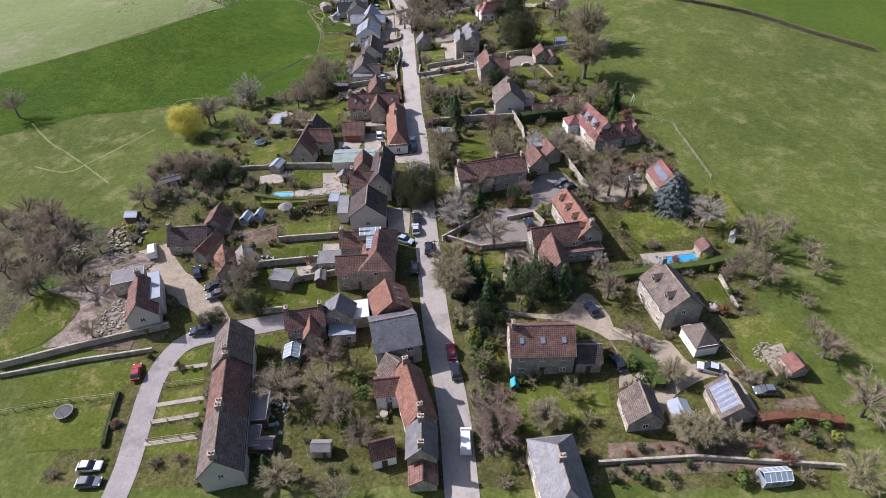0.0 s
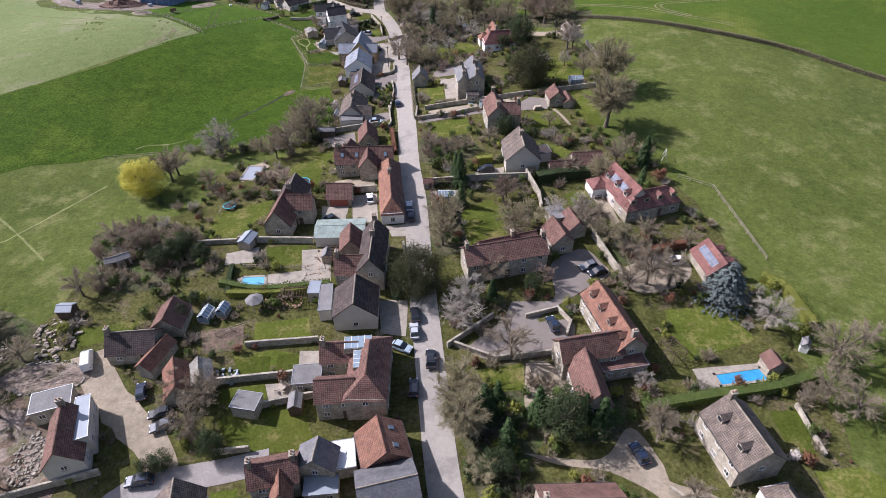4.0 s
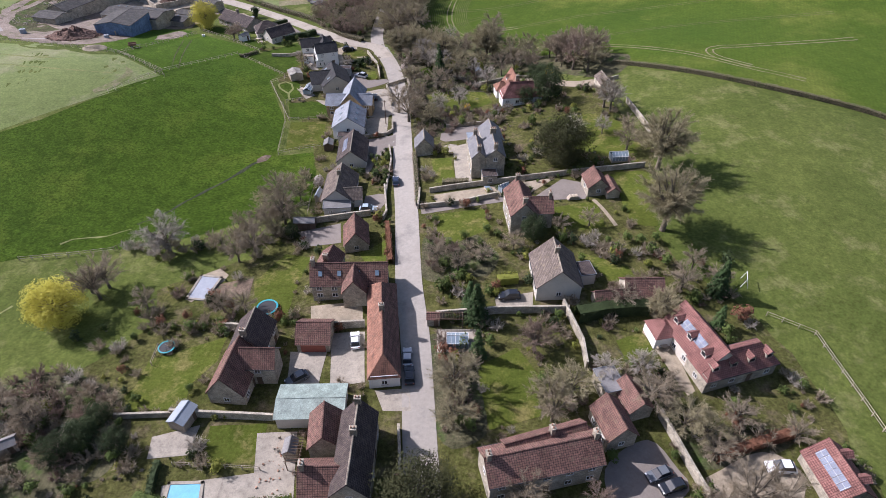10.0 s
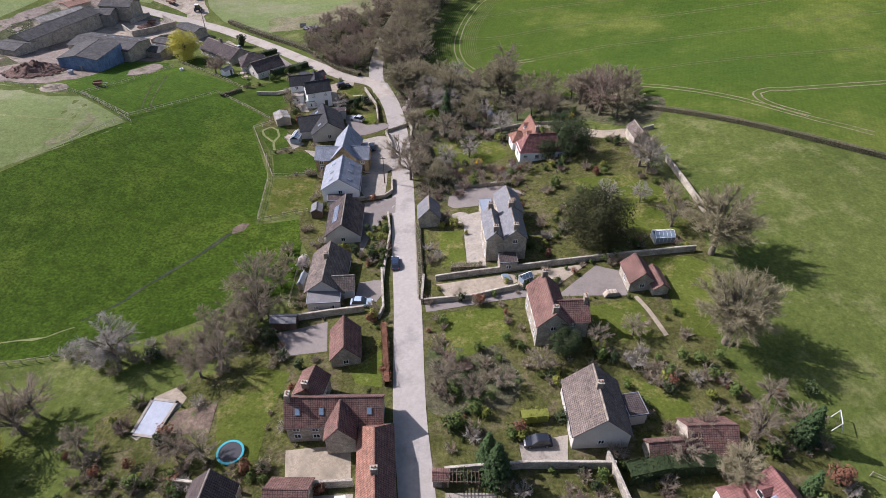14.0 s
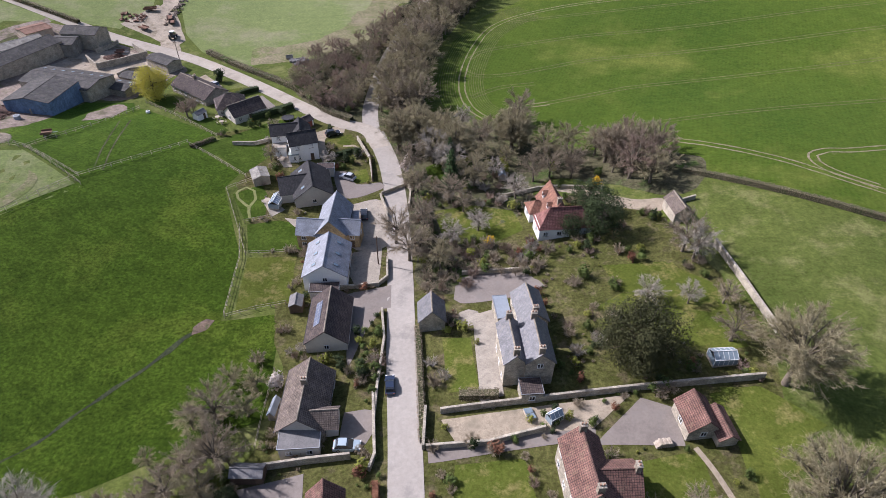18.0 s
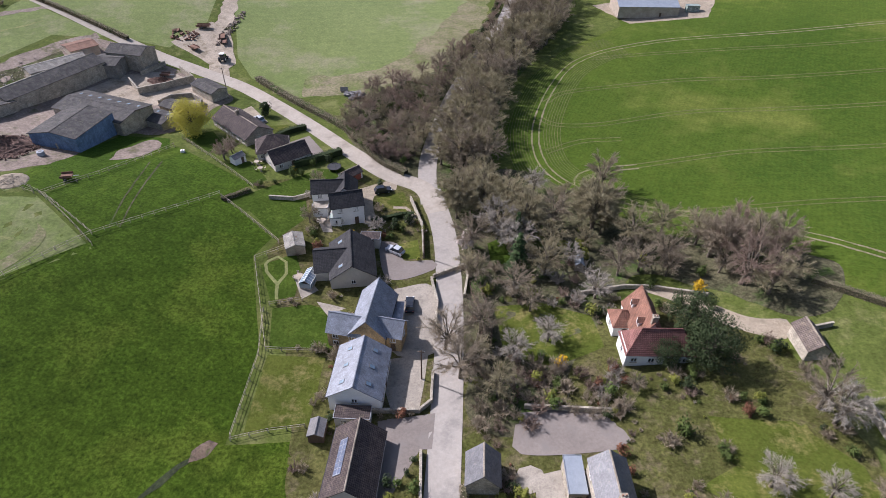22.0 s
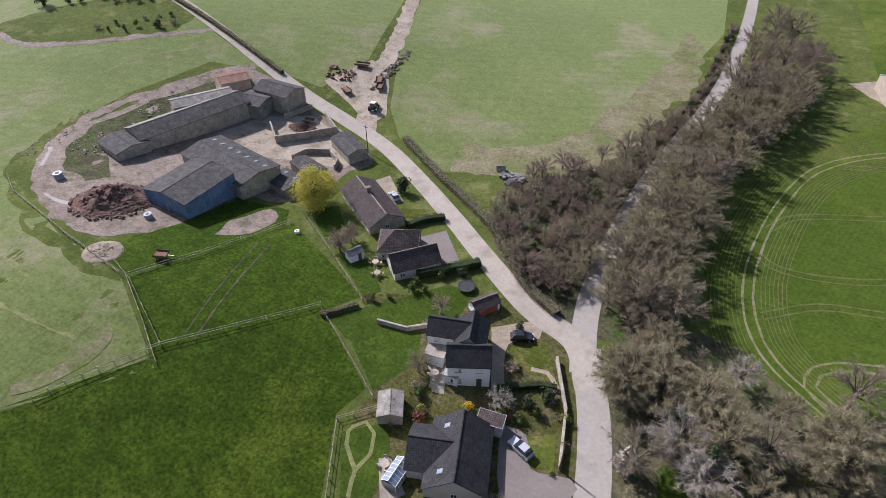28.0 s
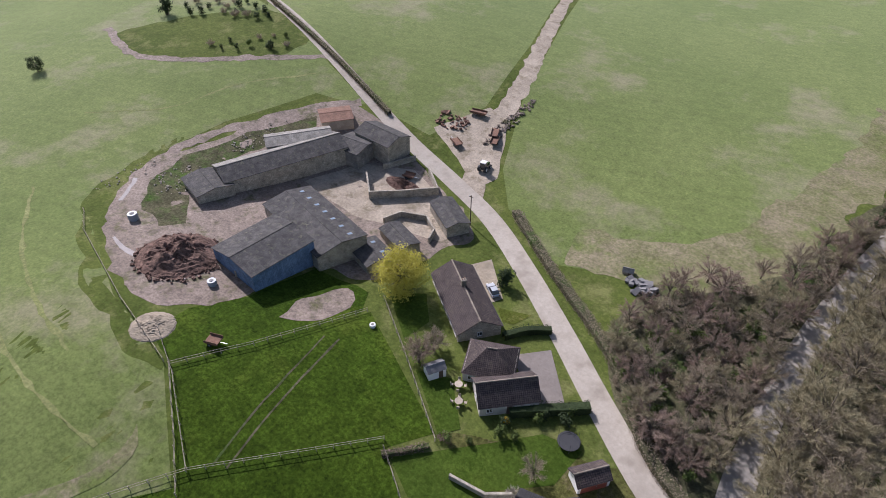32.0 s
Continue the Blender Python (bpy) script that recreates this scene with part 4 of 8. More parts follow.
def drill_rows(pts, offsets):
    """Fine sown rows that follow a curve, joined as one."""
    v, f = [], []
    line = smooth_line(pts, 2.5)
    for off in offsets:
        base = len(v)
        for k, p in enumerate(line):
            d = (line[min(k + 1, len(line) - 1)] - line[max(k - 1, 0)]).normalized()
            n = Vector((-d.y, d.x, 0))
            for w in (-0.1, 0.1):
                q = p + n * (off + w + 0.1 * noise.noise(p * 0.2))
                v.append((q.x, q.y, ground_z(q.x, q.y) + 0.075))
        f += [(base + 2 * k, base + 2 * k + 1, base + 2 * k + 3, base + 2 * k + 2) for k in range(len(line) - 1)]
    tagged(new("crop_rows", mesh_of("crop_rows", v, f, M["drill"])), "fine pale drill rows of a young crop", "crop rows", "", "stuff")


drill_rows([(30.0, 294.0), (16.9, 301.7), (8.0, 308.0), (-1.8, 319.6), (-4.8, 336.5), (-2.0, 357.8), (4.9, 379.8), (15.3, 393.1), (24.3, 399.8)], [o * 0.8 for o in range(-9, 11) if abs(o) > 2])
strip("tramline", [(-96.7, 273.7), (-99.2, 284.4), (-102.7, 303.5)], 0.35, M["leaflitter"], 0.06, "dark wheel rut in the paddock", "wheel track", wander=0.2)
strip("tramline", [(-98.6, 272.6), (-101.2, 283.3), (-105.1, 302.2)], 0.35, M["leaflitter"], 0.06, "dark wheel rut in the paddock", "wheel track", wander=0.2)
patch("farmyard", [(-165.3, 294.6), (-181.4, 312.5), (-181.0, 327.1), (-176.7, 348.9), (-167.8, 370.1), (-157.0, 372.1), (-132.9, 363.6), (-105.0, 350.8), (-103.9, 341.1), (-108.0, 329.7), (-110.4, 319.5), (-122.0, 316.1), (-123.9, 298.6), (-128.1, 290.5), (-138.1, 285.3)], M["mud"], 0.045, "dusty trampled farmyard", "yard", ragged=2.0, round_=True)
patch("farmyard", [(-115.1, 299.5), (-115.0, 309.5), (-111.4, 314.6), (-107.3, 311.2), (-110.4, 302.2)], M["mud"], 0.06, "bare trampled earth by the barn", "yard", ragged=1.5, round_=True)
patch("pasture", [(-128.1, 289.3), (-123.2, 299.4), (-121.3, 315.4), (-107.5, 317.2), (-104.6, 311.5), (-112.7, 292.3), (-118.9, 279.7), (-126.5, 281.5)], M["lush"], 0.04, "lush grass below the farm buildings", "field", ragged=1.0)
patch("pasture", [(-165.3, 287.2), (-180.9, 299.0), (-188.7, 323.8), (-185.9, 328.9), (-181.4, 312.5), (-167.5, 295.8), (-150.6, 286.1), (-132.4, 281.9), (-119.2, 279.4), (-121.2, 276.0), (-144.9, 279.3)], M["grass"], 0.035, "lush green verge round the farm track", "field", ragged=2.5, round_=True)
for pts in ([(-152.5, 265.7), (-141.5, 263.9), (-131.5, 262.9), (-121.6, 263.0), (-113.6, 263.7)], [(-193.7, 291.9), (-173.9, 280.6), (-152.2, 273.4), (-133.3, 270.3)], [(-219.4, 318.6), (-203.0, 335.5), (-197.7, 356.1), (-183.6, 376.3)]):
    strip("tramline", pts, 0.7, M["worn_grass"], 0.06, "faint pale sweep of worn grass", "wheel track", wander=0.9)
patch("rough_ground", [(-175.3, 310.9), (-179.1, 324.0), (-176.0, 342.1), (-168.0, 360.7), (-164.2, 356.9), (-168.3, 339.5), (-169.6, 324.0), (-163.3, 313.7), (-153.4, 306.2), (-156.5, 301.3), (-165.4, 302.7)], M["leaflitter"], 0.055, "rough weedy ground with farm litter", "ground", ragged=1.5)
patch("farmyard", [(-149.1, 337.9), (-143.4, 353.3), (-130.6, 360.7), (-105.6, 350.4), (-107.2, 341.2), (-120.7, 338.6), (-130.8, 335.6)], M["dust"], 0.07, "pale dusty concrete farmyard", "yard", ragged=0.8)
patch("farmyard", [(-137.8, 379.0), (-129.9, 397.0), (-121.9, 394.0), (-109.9, 369.6), (-113.5, 364.3), (-126.9, 372.6)], M["dust"], 0.06, "bare stony ground beside the track", "yard", ragged=1.0)
strip("track", [(-162.3, 374.1), (-170.9, 363.6), (-180.4, 341.8), (-183.4, 323.6), (-176.4, 306.4), (-163.3, 294.8), (-148.2, 288.3), (-135.9, 287.4)], 3.4, M["mud"], 0.06, "muddy track round the farm", "track", wander=1.6)
for pts in ([(-178.9, 309.4), (-174.5, 304.6), (-172.3, 301.4)], [(-159.1, 292.5), (-151.6, 292.0), (-143.9, 292.3)], [(-150.2, 294.9), (-141.1, 292.4), (-135.4, 294.2)]):
    strip("puddle", pts, 0.9, M["puddle"], 0.09, "shallow milky puddle on the track", "puddle", wander=0.8)

VILLAGE = [(-72.0, 50.5), (-69.8, 76.6), (-87.3, 88.6), (-87.7, 113.2), (-80.9, 133.5), (-75.5, 144.4), (-63.5, 163.3), (-67.6, 172.7), (-50.2, 184.0), (-38.4, 204.1), (-39.4, 214.7), (-46.4, 238.8), (-64.2, 275.7), (-61.1, 292.6), (-77.2, 299.9)] + [(-45, 315), (-28, 300)] + [(-18.0, 271.8), (21.6, 270.0), (40.5, 258.0), (49.6, 220.9), (41.4, 184.7), (44.3, 174.5), (54.4, 163.2), (60.3, 144.1), (61.2, 122.9), (63.1, 106.2), (62.1, 71.3), (64.2, 59.0), (57.4, 47.0)]
patch("garden_ground", VILLAGE, M["rough_grass"], 0.035, "rough grass and earth of the village gardens", "ground", ragged=1.5)
SPOTS = (
    ("lawn", "lawn", [(-44.1, 94.3), (-29.1, 96.9), (-25.0, 88.0), (-39.8, 88.0)]), ("lawn", "lawn", [(-44.1, 107.1), (-36.6, 108.6), (-28.4, 106.7), (-42.5, 103.7)]),
    ("lawn", "lawn", [(-45.0, 100.0), (-36.9, 101.1), (-35.5, 98.1), (-43.6, 97.3)]), ("lawn", "lawn", [(-41.4, 81.3), (-37.3, 81.9), (-36.2, 77.9), (-40.0, 77.5)]),
    ("lawn", "lawn", [(-56.1, 77.9), (-51.0, 79.5), (-50.1, 75.3), (-55.6, 75.2)]), ("lawn", "lawn", [(-56.4, 73.5), (-50.1, 74.1), (-49.4, 70.9), (-56.3, 70.3)]),
    ("lawn", "lawn", [(-56.2, 69.2), (-48.9, 70.3), (-48.2, 67.3), (-56.3, 66.6)]), ("lawn", "lawn", [(-55.9, 65.5), (-48.0, 66.5), (-47.4, 63.8), (-55.9, 62.9)]),
    ("lawn", "lawn", [(-55.6, 61.5), (-47.8, 62.1), (-47.1, 59.6), (-55.1, 58.7)]), ("lawn", "lawn", [(-55.1, 57.8), (-46.7, 58.6), (-46.4, 56.3), (-55.2, 55.8)]),
    ("lawn", "lawn", [(-97.0, 77.0), (-96.5, 82.3), (-96.5, 90.4), (-94.2, 96.0), (-86.3, 96.9), (-83.8, 92.9), (-84.4, 84.9), (-87.3, 80.8), (-93.9, 77.7)]), ("mud", "yard", [(-93.5, 96.0), (-86.7, 97.9), (-79.3, 96.6), (-72.4, 89.7), (-69.0, 83.6), (-72.7, 82.3), (-81.6, 80.5), (-86.5, 80.5), (-84.1, 84.3), (-83.2, 91.6)]), ("lawn", "paddock", [(-86.2, 72.7), (-62.4, 76.9), (-65.7, 67.5), (-82.2, 65.8)]),
    ("lawn", "paddock", [(-81.1, 63.9), (-64.8, 67.1), (-62.8, 57.6), (-76.8, 56.7)]),
    ("lawn", "lawn", [(11.2, 67.7), (27.9, 67.5), (27.2, 61.7), (18.6, 58.6), (11.2, 58.2)]), ("lawn", "lawn", [(52.0, 93.5), (57.5, 93.8), (56.1, 84.2), (52.5, 84.3)]),
    ("lawn", "lawn", [(54.7, 82.3), (62.0, 83.0), (67.3, 79.2), (58.7, 69.4), (53.7, 69.6)]),
    ("lawn", "lawn", [(41.0, 117.5), (53.0, 119.2), (56.3, 109.5), (42.4, 104.9), (40.5, 108.8)]), ("lawn", "lawn", [(1.5, 148.8), (10.0, 149.8), (10.1, 141.6), (2.0, 139.4)]),
    ("lawn", "lawn", [(2.0, 103.5), (10.9, 104.8), (10.9, 98.9), (4.8, 98.3)]),
    ("lawn", "lawn", [(-41.6, 115.3), (-31.1, 116.4), (-29.8, 111.4), (-40.9, 110.0)]), ("lawn", "lawn", [(-44.4, 138.2), (-34.9, 138.6), (-34.7, 131.3), (-43.8, 132.0)]),
    ("lawn", "lawn", [(-43.9, 106.5), (-36.9, 107.2), (-36.4, 102.1), (-41.6, 101.9)]), ("lawn", "lawn", [(-35.7, 107.5), (-30.8, 107.8), (-30.9, 103.4), (-35.2, 102.8)]),
    ("lawn", "lawn", [(-42.8, 99.4), (-35.8, 99.9), (-35.8, 97.2), (-42.9, 96.4)]), ("lawn", "lawn", [(-78.9, 114.6), (-65.7, 116.6), (-66.2, 112.7), (-75.9, 110.0)]),
    ("lawn", "lawn", [(-60.5, 152.6), (-47.8, 158.4), (-47.5, 152.3), (-50.8, 146.4), (-49.8, 141.4), (-63.0, 141.1), (-60.3, 146.5)]),
    ("lawn", "lawn", [(-46.8, 174.8), (-42.3, 184.9), (-35.8, 183.0), (-37.3, 170.9), (-37.2, 165.1), (-43.1, 162.9)]),
    ("lawn", "lawn", [(-25.5, 184.8), (-22.5, 184.5), (-19.0, 187.9), (-18.6, 178.8), (-23.3, 179.6)]),
    ("lawn", "lawn", [(0.4, 150.4), (8.0, 154.6), (11.1, 148.5), (10.9, 140.0), (2.0, 137.5)]), ("lawn", "lawn", [(-7.5, 196.2), (3.5, 196.8), (5.0, 189.0), (-3.0, 185.0), (-7.4, 185.8)]),
    ("lawn", "lawn", [(20.1, 195.6), (30.2, 197.8), (30.6, 187.7), (22.0, 186.6), (19.6, 190.2)]), ("lawn", "lawn", [(22.9, 180.0), (32.8, 175.2), (33.8, 171.6), (28.4, 170.9)]),
    ("lawn", "lawn", [(37.9, 203.8), (44.9, 203.3), (42.4, 187.3), (36.2, 188.5)]), ("lawn", "lawn", [(26.6, 156.1), (31.9, 158.0), (33.2, 152.6), (32.0, 150.5), (27.3, 151.9)]),
    ("lawn", "lawn", [(-9.8, 222.8), (-4.3, 222.9), (-3.1, 210.4), (-8.4, 209.9)]), ("lawn", "lawn", [(20.4, 229.1), (38.2, 241.0), (42.8, 225.7), (44.8, 217.3), (37.0, 216.1)]),
    ("lawn", "lawn", [(36.9, 208.9), (43.7, 208.8), (51.0, 201.3), (44.7, 198.2), (38.4, 198.3)]),
    ("lush_lawn", "lawn", [(-57.3, 259.7), (-50.1, 262.1), (-43.8, 260.5), (-41.8, 252.1), (-54.6, 249.8)]), ("lawn", "lawn", [(-54.3, 248.4), (-43.1, 249.3), (-42.3, 235.0), (-52.8, 232.2)]),
    ("lawn", "lawn", [(-44.5, 300.5), (-38.3, 304.0), (-34.1, 295.3), (-43.4, 297.3)]), ("lawn", "lawn", [(-36.3, 283.2), (-31.7, 285.9), (-29.8, 279.6), (-33.4, 279.0)]),
    ("lush_lawn", "lawn", [(-77.8, 292.2), (-61.6, 296.1), (-59.1, 289.7), (-63.4, 280.5)]), ("lush_lawn", "lawn", [(-63.9, 271.0), (-57.8, 276.5), (-55.1, 271.5), (-53.9, 263.8), (-58.5, 261.6)]),
    ("lawn", "lawn", [(-84.9, 330.9), (-78.1, 333.0), (-79.6, 328.9), (-81.8, 328.2)]), ("lush_lawn", "lawn", [(-104.5, 320.0), (-98.8, 325.1), (-93.2, 318.8), (-94.0, 311.9)]),
    ("lush_lawn", "lawn", [(-87.5, 307.4), (-81.3, 310.2), (-74.0, 302.6), (-76.3, 299.3)]), ("lush_lawn", "lawn", [(-79.6, 291.2), (-62.7, 310.3), (-56.0, 311.5), (-56.9, 303.6), (-73.5, 288.0)]),
    ("lawn", "lawn", [(-12.4, 266.5), (-3.3, 268.4), (7.1, 265.2), (9.0, 256.8), (-1.1, 250.7), (-9.9, 254.5)]),
    ("gravel", "driveway", [(9.3, 86.8), (21.5, 85.4), (27.7, 91.1), (31.5, 84.1), (31.6, 81.4), (36.8, 79.4), (41.3, 75.7), (43.3, 71.5), (38.1, 74.2), (33.6, 77.7), (30.1, 77.9), (28.4, 79.7), (22.6, 83.1), (14.7, 84.6)]),
    ("gravel", "driveway", [(30.1, 77.9), (31.2, 73.6), (29.6, 66.6), (32.7, 68.8), (40.4, 77.5), (44.0, 71.5), (49.8, 71.3), (51.9, 60.9), (49.6, 59.6), (48.0, 68.2), (39.3, 64.8), (35.3, 60.1), (35.3, 64.2), (32.7, 68.8)]),
    ("gravel", "driveway", [(11.5, 104.7), (15.4, 105.1), (18.4, 100.7), (18.6, 98.2), (12.7, 94.9), (10.4, 94.9)]),
    ("dark_asphalt", "driveway", [(0.3, 108.3), (8.7, 115.9), (10.1, 120.0), (19.0, 120.9), (19.8, 131.0), (27.6, 136.1), (31.2, 131.1), (31.9, 127.7), (25.9, 123.5), (14.8, 115.1), (21.6, 115.1), (21.4, 110.4), (17.5, 106.8), (5.3, 105.5)]),
    ("gravel", "yard", [(35.1, 129.8), (45.5, 134.2), (50.2, 131.4), (48.9, 126.6), (43.9, 123.4), (36.5, 122.6)]),
    ("paving", "patio", [(-36.2, 136.7), (-29.6, 137.1), (-28.1, 125.9), (-34.1, 125.2)]), ("paving", "patio", [(-48.6, 127.8), (-34.6, 129.9), (-34.1, 125.2), (-47.8, 123.9)]),
    ("paving", "patio", [(-53.4, 136.0), (-46.1, 138.4), (-46.4, 132.8), (-52.7, 132.1)]), ("paving", "yard", [(-34.3, 154.1), (-27.5, 153.9), (-27.7, 146.1), (-33.3, 145.7)]),
    ("paving", "yard", [(-27.5, 158.7), (-20.9, 159.0), (-19.6, 146.9), (-25.5, 146.0)]), ("paving", "yard", [(-17.6, 145.1), (-11.6, 145.5), (-11.1, 141.1), (-15.9, 141.1)]),
    ("gravel", "yard", [(-32.9, 166.6), (-22.4, 167.4), (-21.5, 160.6), (-31.6, 160.5)]), ("dark_asphalt", "yard", [(-41.2, 193.2), (-31.1, 195.8), (-29.8, 187.8), (-36.7, 187.2)]),
    ("gravel", "patio", [(-59.5, 177.9), (-56.0, 180.3), (-53.3, 177.8), (-53.7, 175.9), (-58.6, 168.8), (-60.0, 169.7)]),
    ("paving", "patio", [(-17.3, 120.9), (-11.3, 120.9), (-11.2, 111.3), (-16.2, 112.1)]), ("paving", "patio", [(-36.7, 100.9), (-29.3, 101.4), (-29.8, 97.4), (-35.3, 97.5)]),
    ("paving", "patio", [(-31.6, 108.2), (-26.0, 108.1), (-25.9, 103.7), (-31.0, 103.7)]), ("soil", "vegetable_bed", [(-52.1, 113.5), (-43.8, 114.6), (-42.8, 108.6), (-50.5, 107.7)]),
    ("paving", "patio", [(41.9, 102.8), (55.1, 104.1), (55.8, 100.4), (48.7, 99.1), (42.5, 98.5)]), ("dark_asphalt", "driveway", [(14.4, 198.8), (23.6, 207.3), (28.2, 205.2), (28.3, 198.3)]),
    ("paving", "patio", [(-3.8, 228.9), (0.9, 230.5), (1.1, 208.8), (-2.9, 207.6)]), ("dark_asphalt", "driveway", [(-6.2, 240.6), (3.9, 242.2), (9.4, 239.5), (7.7, 234.2), (-5.5, 235.1)]),
    ("gravel", "vegetable_garden", [(-9.5, 204.5), (22.1, 208.0), (15.0, 201.8), (-7.1, 200.0)]),
    ("dark_asphalt", "driveway", [(-28.8, 237.4), (-21.9, 238.2), (-22.1, 233.0), (-24.9, 225.4), (-27.4, 217.8)]), ("dark_asphalt", "driveway", [(-26.3, 207.0), (-21.4, 207.1), (-20.6, 203.1), (-21.8, 200.6), (-25.9, 200.7)]),
    ("paving", "driveway", [(-33.7, 249.7), (-23.9, 252.5), (-23.6, 239.9), (-28.0, 238.4)]), ("paving", "driveway", [(-33.9, 269.2), (-26.1, 271.3), (-23.5, 259.1), (-22.9, 252.6), (-31.3, 252.6)]),
    ("dark_asphalt", "driveway", [(-30.4, 236.8), (-20.7, 239.3), (-20.4, 232.3), (-29.0, 231.1)]), ("dark_asphalt", "driveway", [(-40.7, 284.1), (-36.0, 283.9), (-33.3, 278.5), (-27.0, 279.3), (-26.2, 276.4), (-35.7, 272.1)]),
    ("gravel", "driveway", [(-49.8, 303.5), (-42.1, 308.6), (-40.3, 304.7), (-45.3, 300.9), (-42.2, 289.7), (-44.0, 288.8)]), ("gravel", "driveway", [(-97.3, 338.5), (-94.3, 343.2), (-85.3, 333.8), (-87.2, 330.2)]),
    ("dark_asphalt", "driveway", [(-75.8, 321.6), (-70.5, 327.4), (-62.3, 317.6), (-65.7, 313.6)]),
    ("gravel", "driveway", [(16.0, 273.4), (24.1, 273.1), (35.6, 265.2), (42.3, 264.2), (40.8, 259.2), (32.3, 262.4), (22.6, 270.1)]), ("dark_asphalt", "driveway", [(-7.1, 238.1), (1.5, 241.7), (10.5, 238.4), (9.3, 234.7), (-6.0, 232.6)]),
    ("soil", "rubble_ground", [(-83.9, 98.2), (-74.4, 104.7), (-67.8, 97.5), (-67.4, 79.3), (-79.4, 79.6)]),
    ("gravel", "patio", [(-76.5, 90.5), (-73.9, 91.8), (-67.9, 81.2), (-75.1, 82.6)]), ("gravel", "patio", [(57.6, 74.3), (62.3, 75.8), (62.1, 72.5), (58.0, 67.9)]),
    ("soil", "vegetable_bed", [(56.1, 62.8), (62.3, 63.7), (62.7, 60.9), (55.9, 60.4)]), ("soil", "garden_bed", [(25.2, 55.5), (53.4, 55.5), (51.9, 50.0), (24.4, 49.4)]),
    ("paving", "yard", [(4.5, 167.0), (12.4, 168.4), (11.7, 163.3), (4.8, 163.3)]), ("paving", "patio", [(-7.0, 159.0), (0.6, 158.9), (0.3, 153.5), (-6.9, 153.5)]),
    ("paving", "patio", [(-6.9, 228.3), (-6.2, 230.0), (-4.5, 230.7), (-2.8, 230.0), (-2.1, 228.3), (-2.8, 226.6), (-4.5, 225.9), (-6.2, 226.6)]),
    ("soil", "vegetable_bed", [(-7.2, 204.1), (-5.7, 204.0), (-5.7, 201.8), (-7.2, 201.8)]), ("soil", "vegetable_bed", [(-5.1, 204.3), (-3.4, 204.2), (-3.4, 201.9), (-5.0, 201.7)]),
    ("lawn", "lawn", [(23.9, 241.7), (36.7, 241.3), (43.8, 233.7), (46.4, 220.3), (37.7, 217.4), (36.2, 227.3), (25.9, 233.4)]), ("lawn", "lawn", [(34.7, 207.8), (42.9, 209.0), (47.4, 199.5), (45.5, 194.1), (35.9, 194.1), (36.3, 199.6)]),
    ("lush_lawn", "lawn", [(-15.2, 286.6), (-10.7, 289.9), (-9.1, 280.6), (-13.8, 279.0)]), ("paving", "patio", [(-56.2, 269.7), (-54.5, 270.8), (-49.5, 266.3), (-52.3, 263.3)]),
    ("paving", "patio", [(-49.1, 263.1), (-42.6, 262.3), (-45.8, 259.7)]), ("paving", "patio", [(-59.0, 292.9), (-55.4, 294.4), (-51.7, 285.2), (-53.9, 284.8)]),
    ("soil", "vegetable_bed", [(-54.7, 174.6), (-47.4, 176.9), (-46.6, 170.3), (-54.5, 169.9)]),
    ("gravel", "patio", [(32.8, 155.5), (36.6, 156.0), (38.1, 145.2), (36.5, 144.3)]), ("gravel", "patio", [(34.9, 159.9), (36.6, 156.2), (37.6, 150.6), (34.8, 150.6), (31.9, 158.0)]),
)
NAMES = {"lawn": "mown green lawn behind the houses", "paddock": "mown grass paddock beside the lane", "driveway": "worn driveway in front of a house", "yard": "open parking yard between buildings", "patio": "pale paved patio beside a house", "vegetable_bed": "dug brown vegetable bed", "vegetable_garden": "gravelled kitchen garden with beds", "rubble_ground": "bare rubble strewn building ground", "garden_bed": "dug garden bed with shrubs"}
for i, (mat, name, pts) in enumerate(SPOTS):
    patch(name, pts, M[mat], 0.055 + 0.004 * (i % 6) + (0.03 if name not in ("lawn", "paddock") else 0), NAMES[name], name.replace("_", " "), ragged=0.35 if mat in ("lawn", "lush", "soil") else 0.15, round_=name in ("driveway", "yard") and len(pts) > 4)
for pts in ([(-58.6, 266.4), (-62.1, 269.5), (-63.0, 271.6), (-62.8, 272.7), (-61.3, 274.5), (-59.0, 273.3), (-57.8, 269.8), (-58.6, 266.4), (-57.3, 262.1)],):
    strip('path', pts, 0.7, M['worn_grass'], 0.10, 'worn grass path looping round a lawn', 'path', wander=0.1)
strip("driveway", [(-11.5, 197.9), (-9.3, 198.1), (-0.5, 199.3), (10.6, 200.6), (15.0, 200.4)], 2.6, M["dark_asphalt"], 0.10, "narrow drive between garden walls", "driveway")
for pts in ([(29.6, 197.9), (31.2, 194.2), (33.0, 188.0)], [(-39.5, 297.2), (-36.5, 297.6), (-33.5, 294.6)]):
    strip('path', pts, 0.9, M['gravel'], 0.11, 'narrow path across the lawn', 'path')
for pts in ([(-56.9, 66.3), (-48.1, 67.7)], [(-56.2, 58.1), (-46.8, 59.4)], [(-57.6, 74.3), (-49.9, 75.3)], [(-57.2, 62.6), (-48.1, 64.0)]):
    strip('path', pts, 0.9, M['paving'], 0.11, 'straight paved path to a cottage door', 'path')
patch('scrub_bank', [(-264.3, 354.2), (-252.3, 376.9), (-228.4, 397.2), (-201.8, 394.3), (-200.8, 377.7), (-209.8, 366.1), (-238.1, 348.9)], M['grass'], 0.05, 'rough scrubby bank on the hill slope', 'ground', ragged=2.0, round_=True)
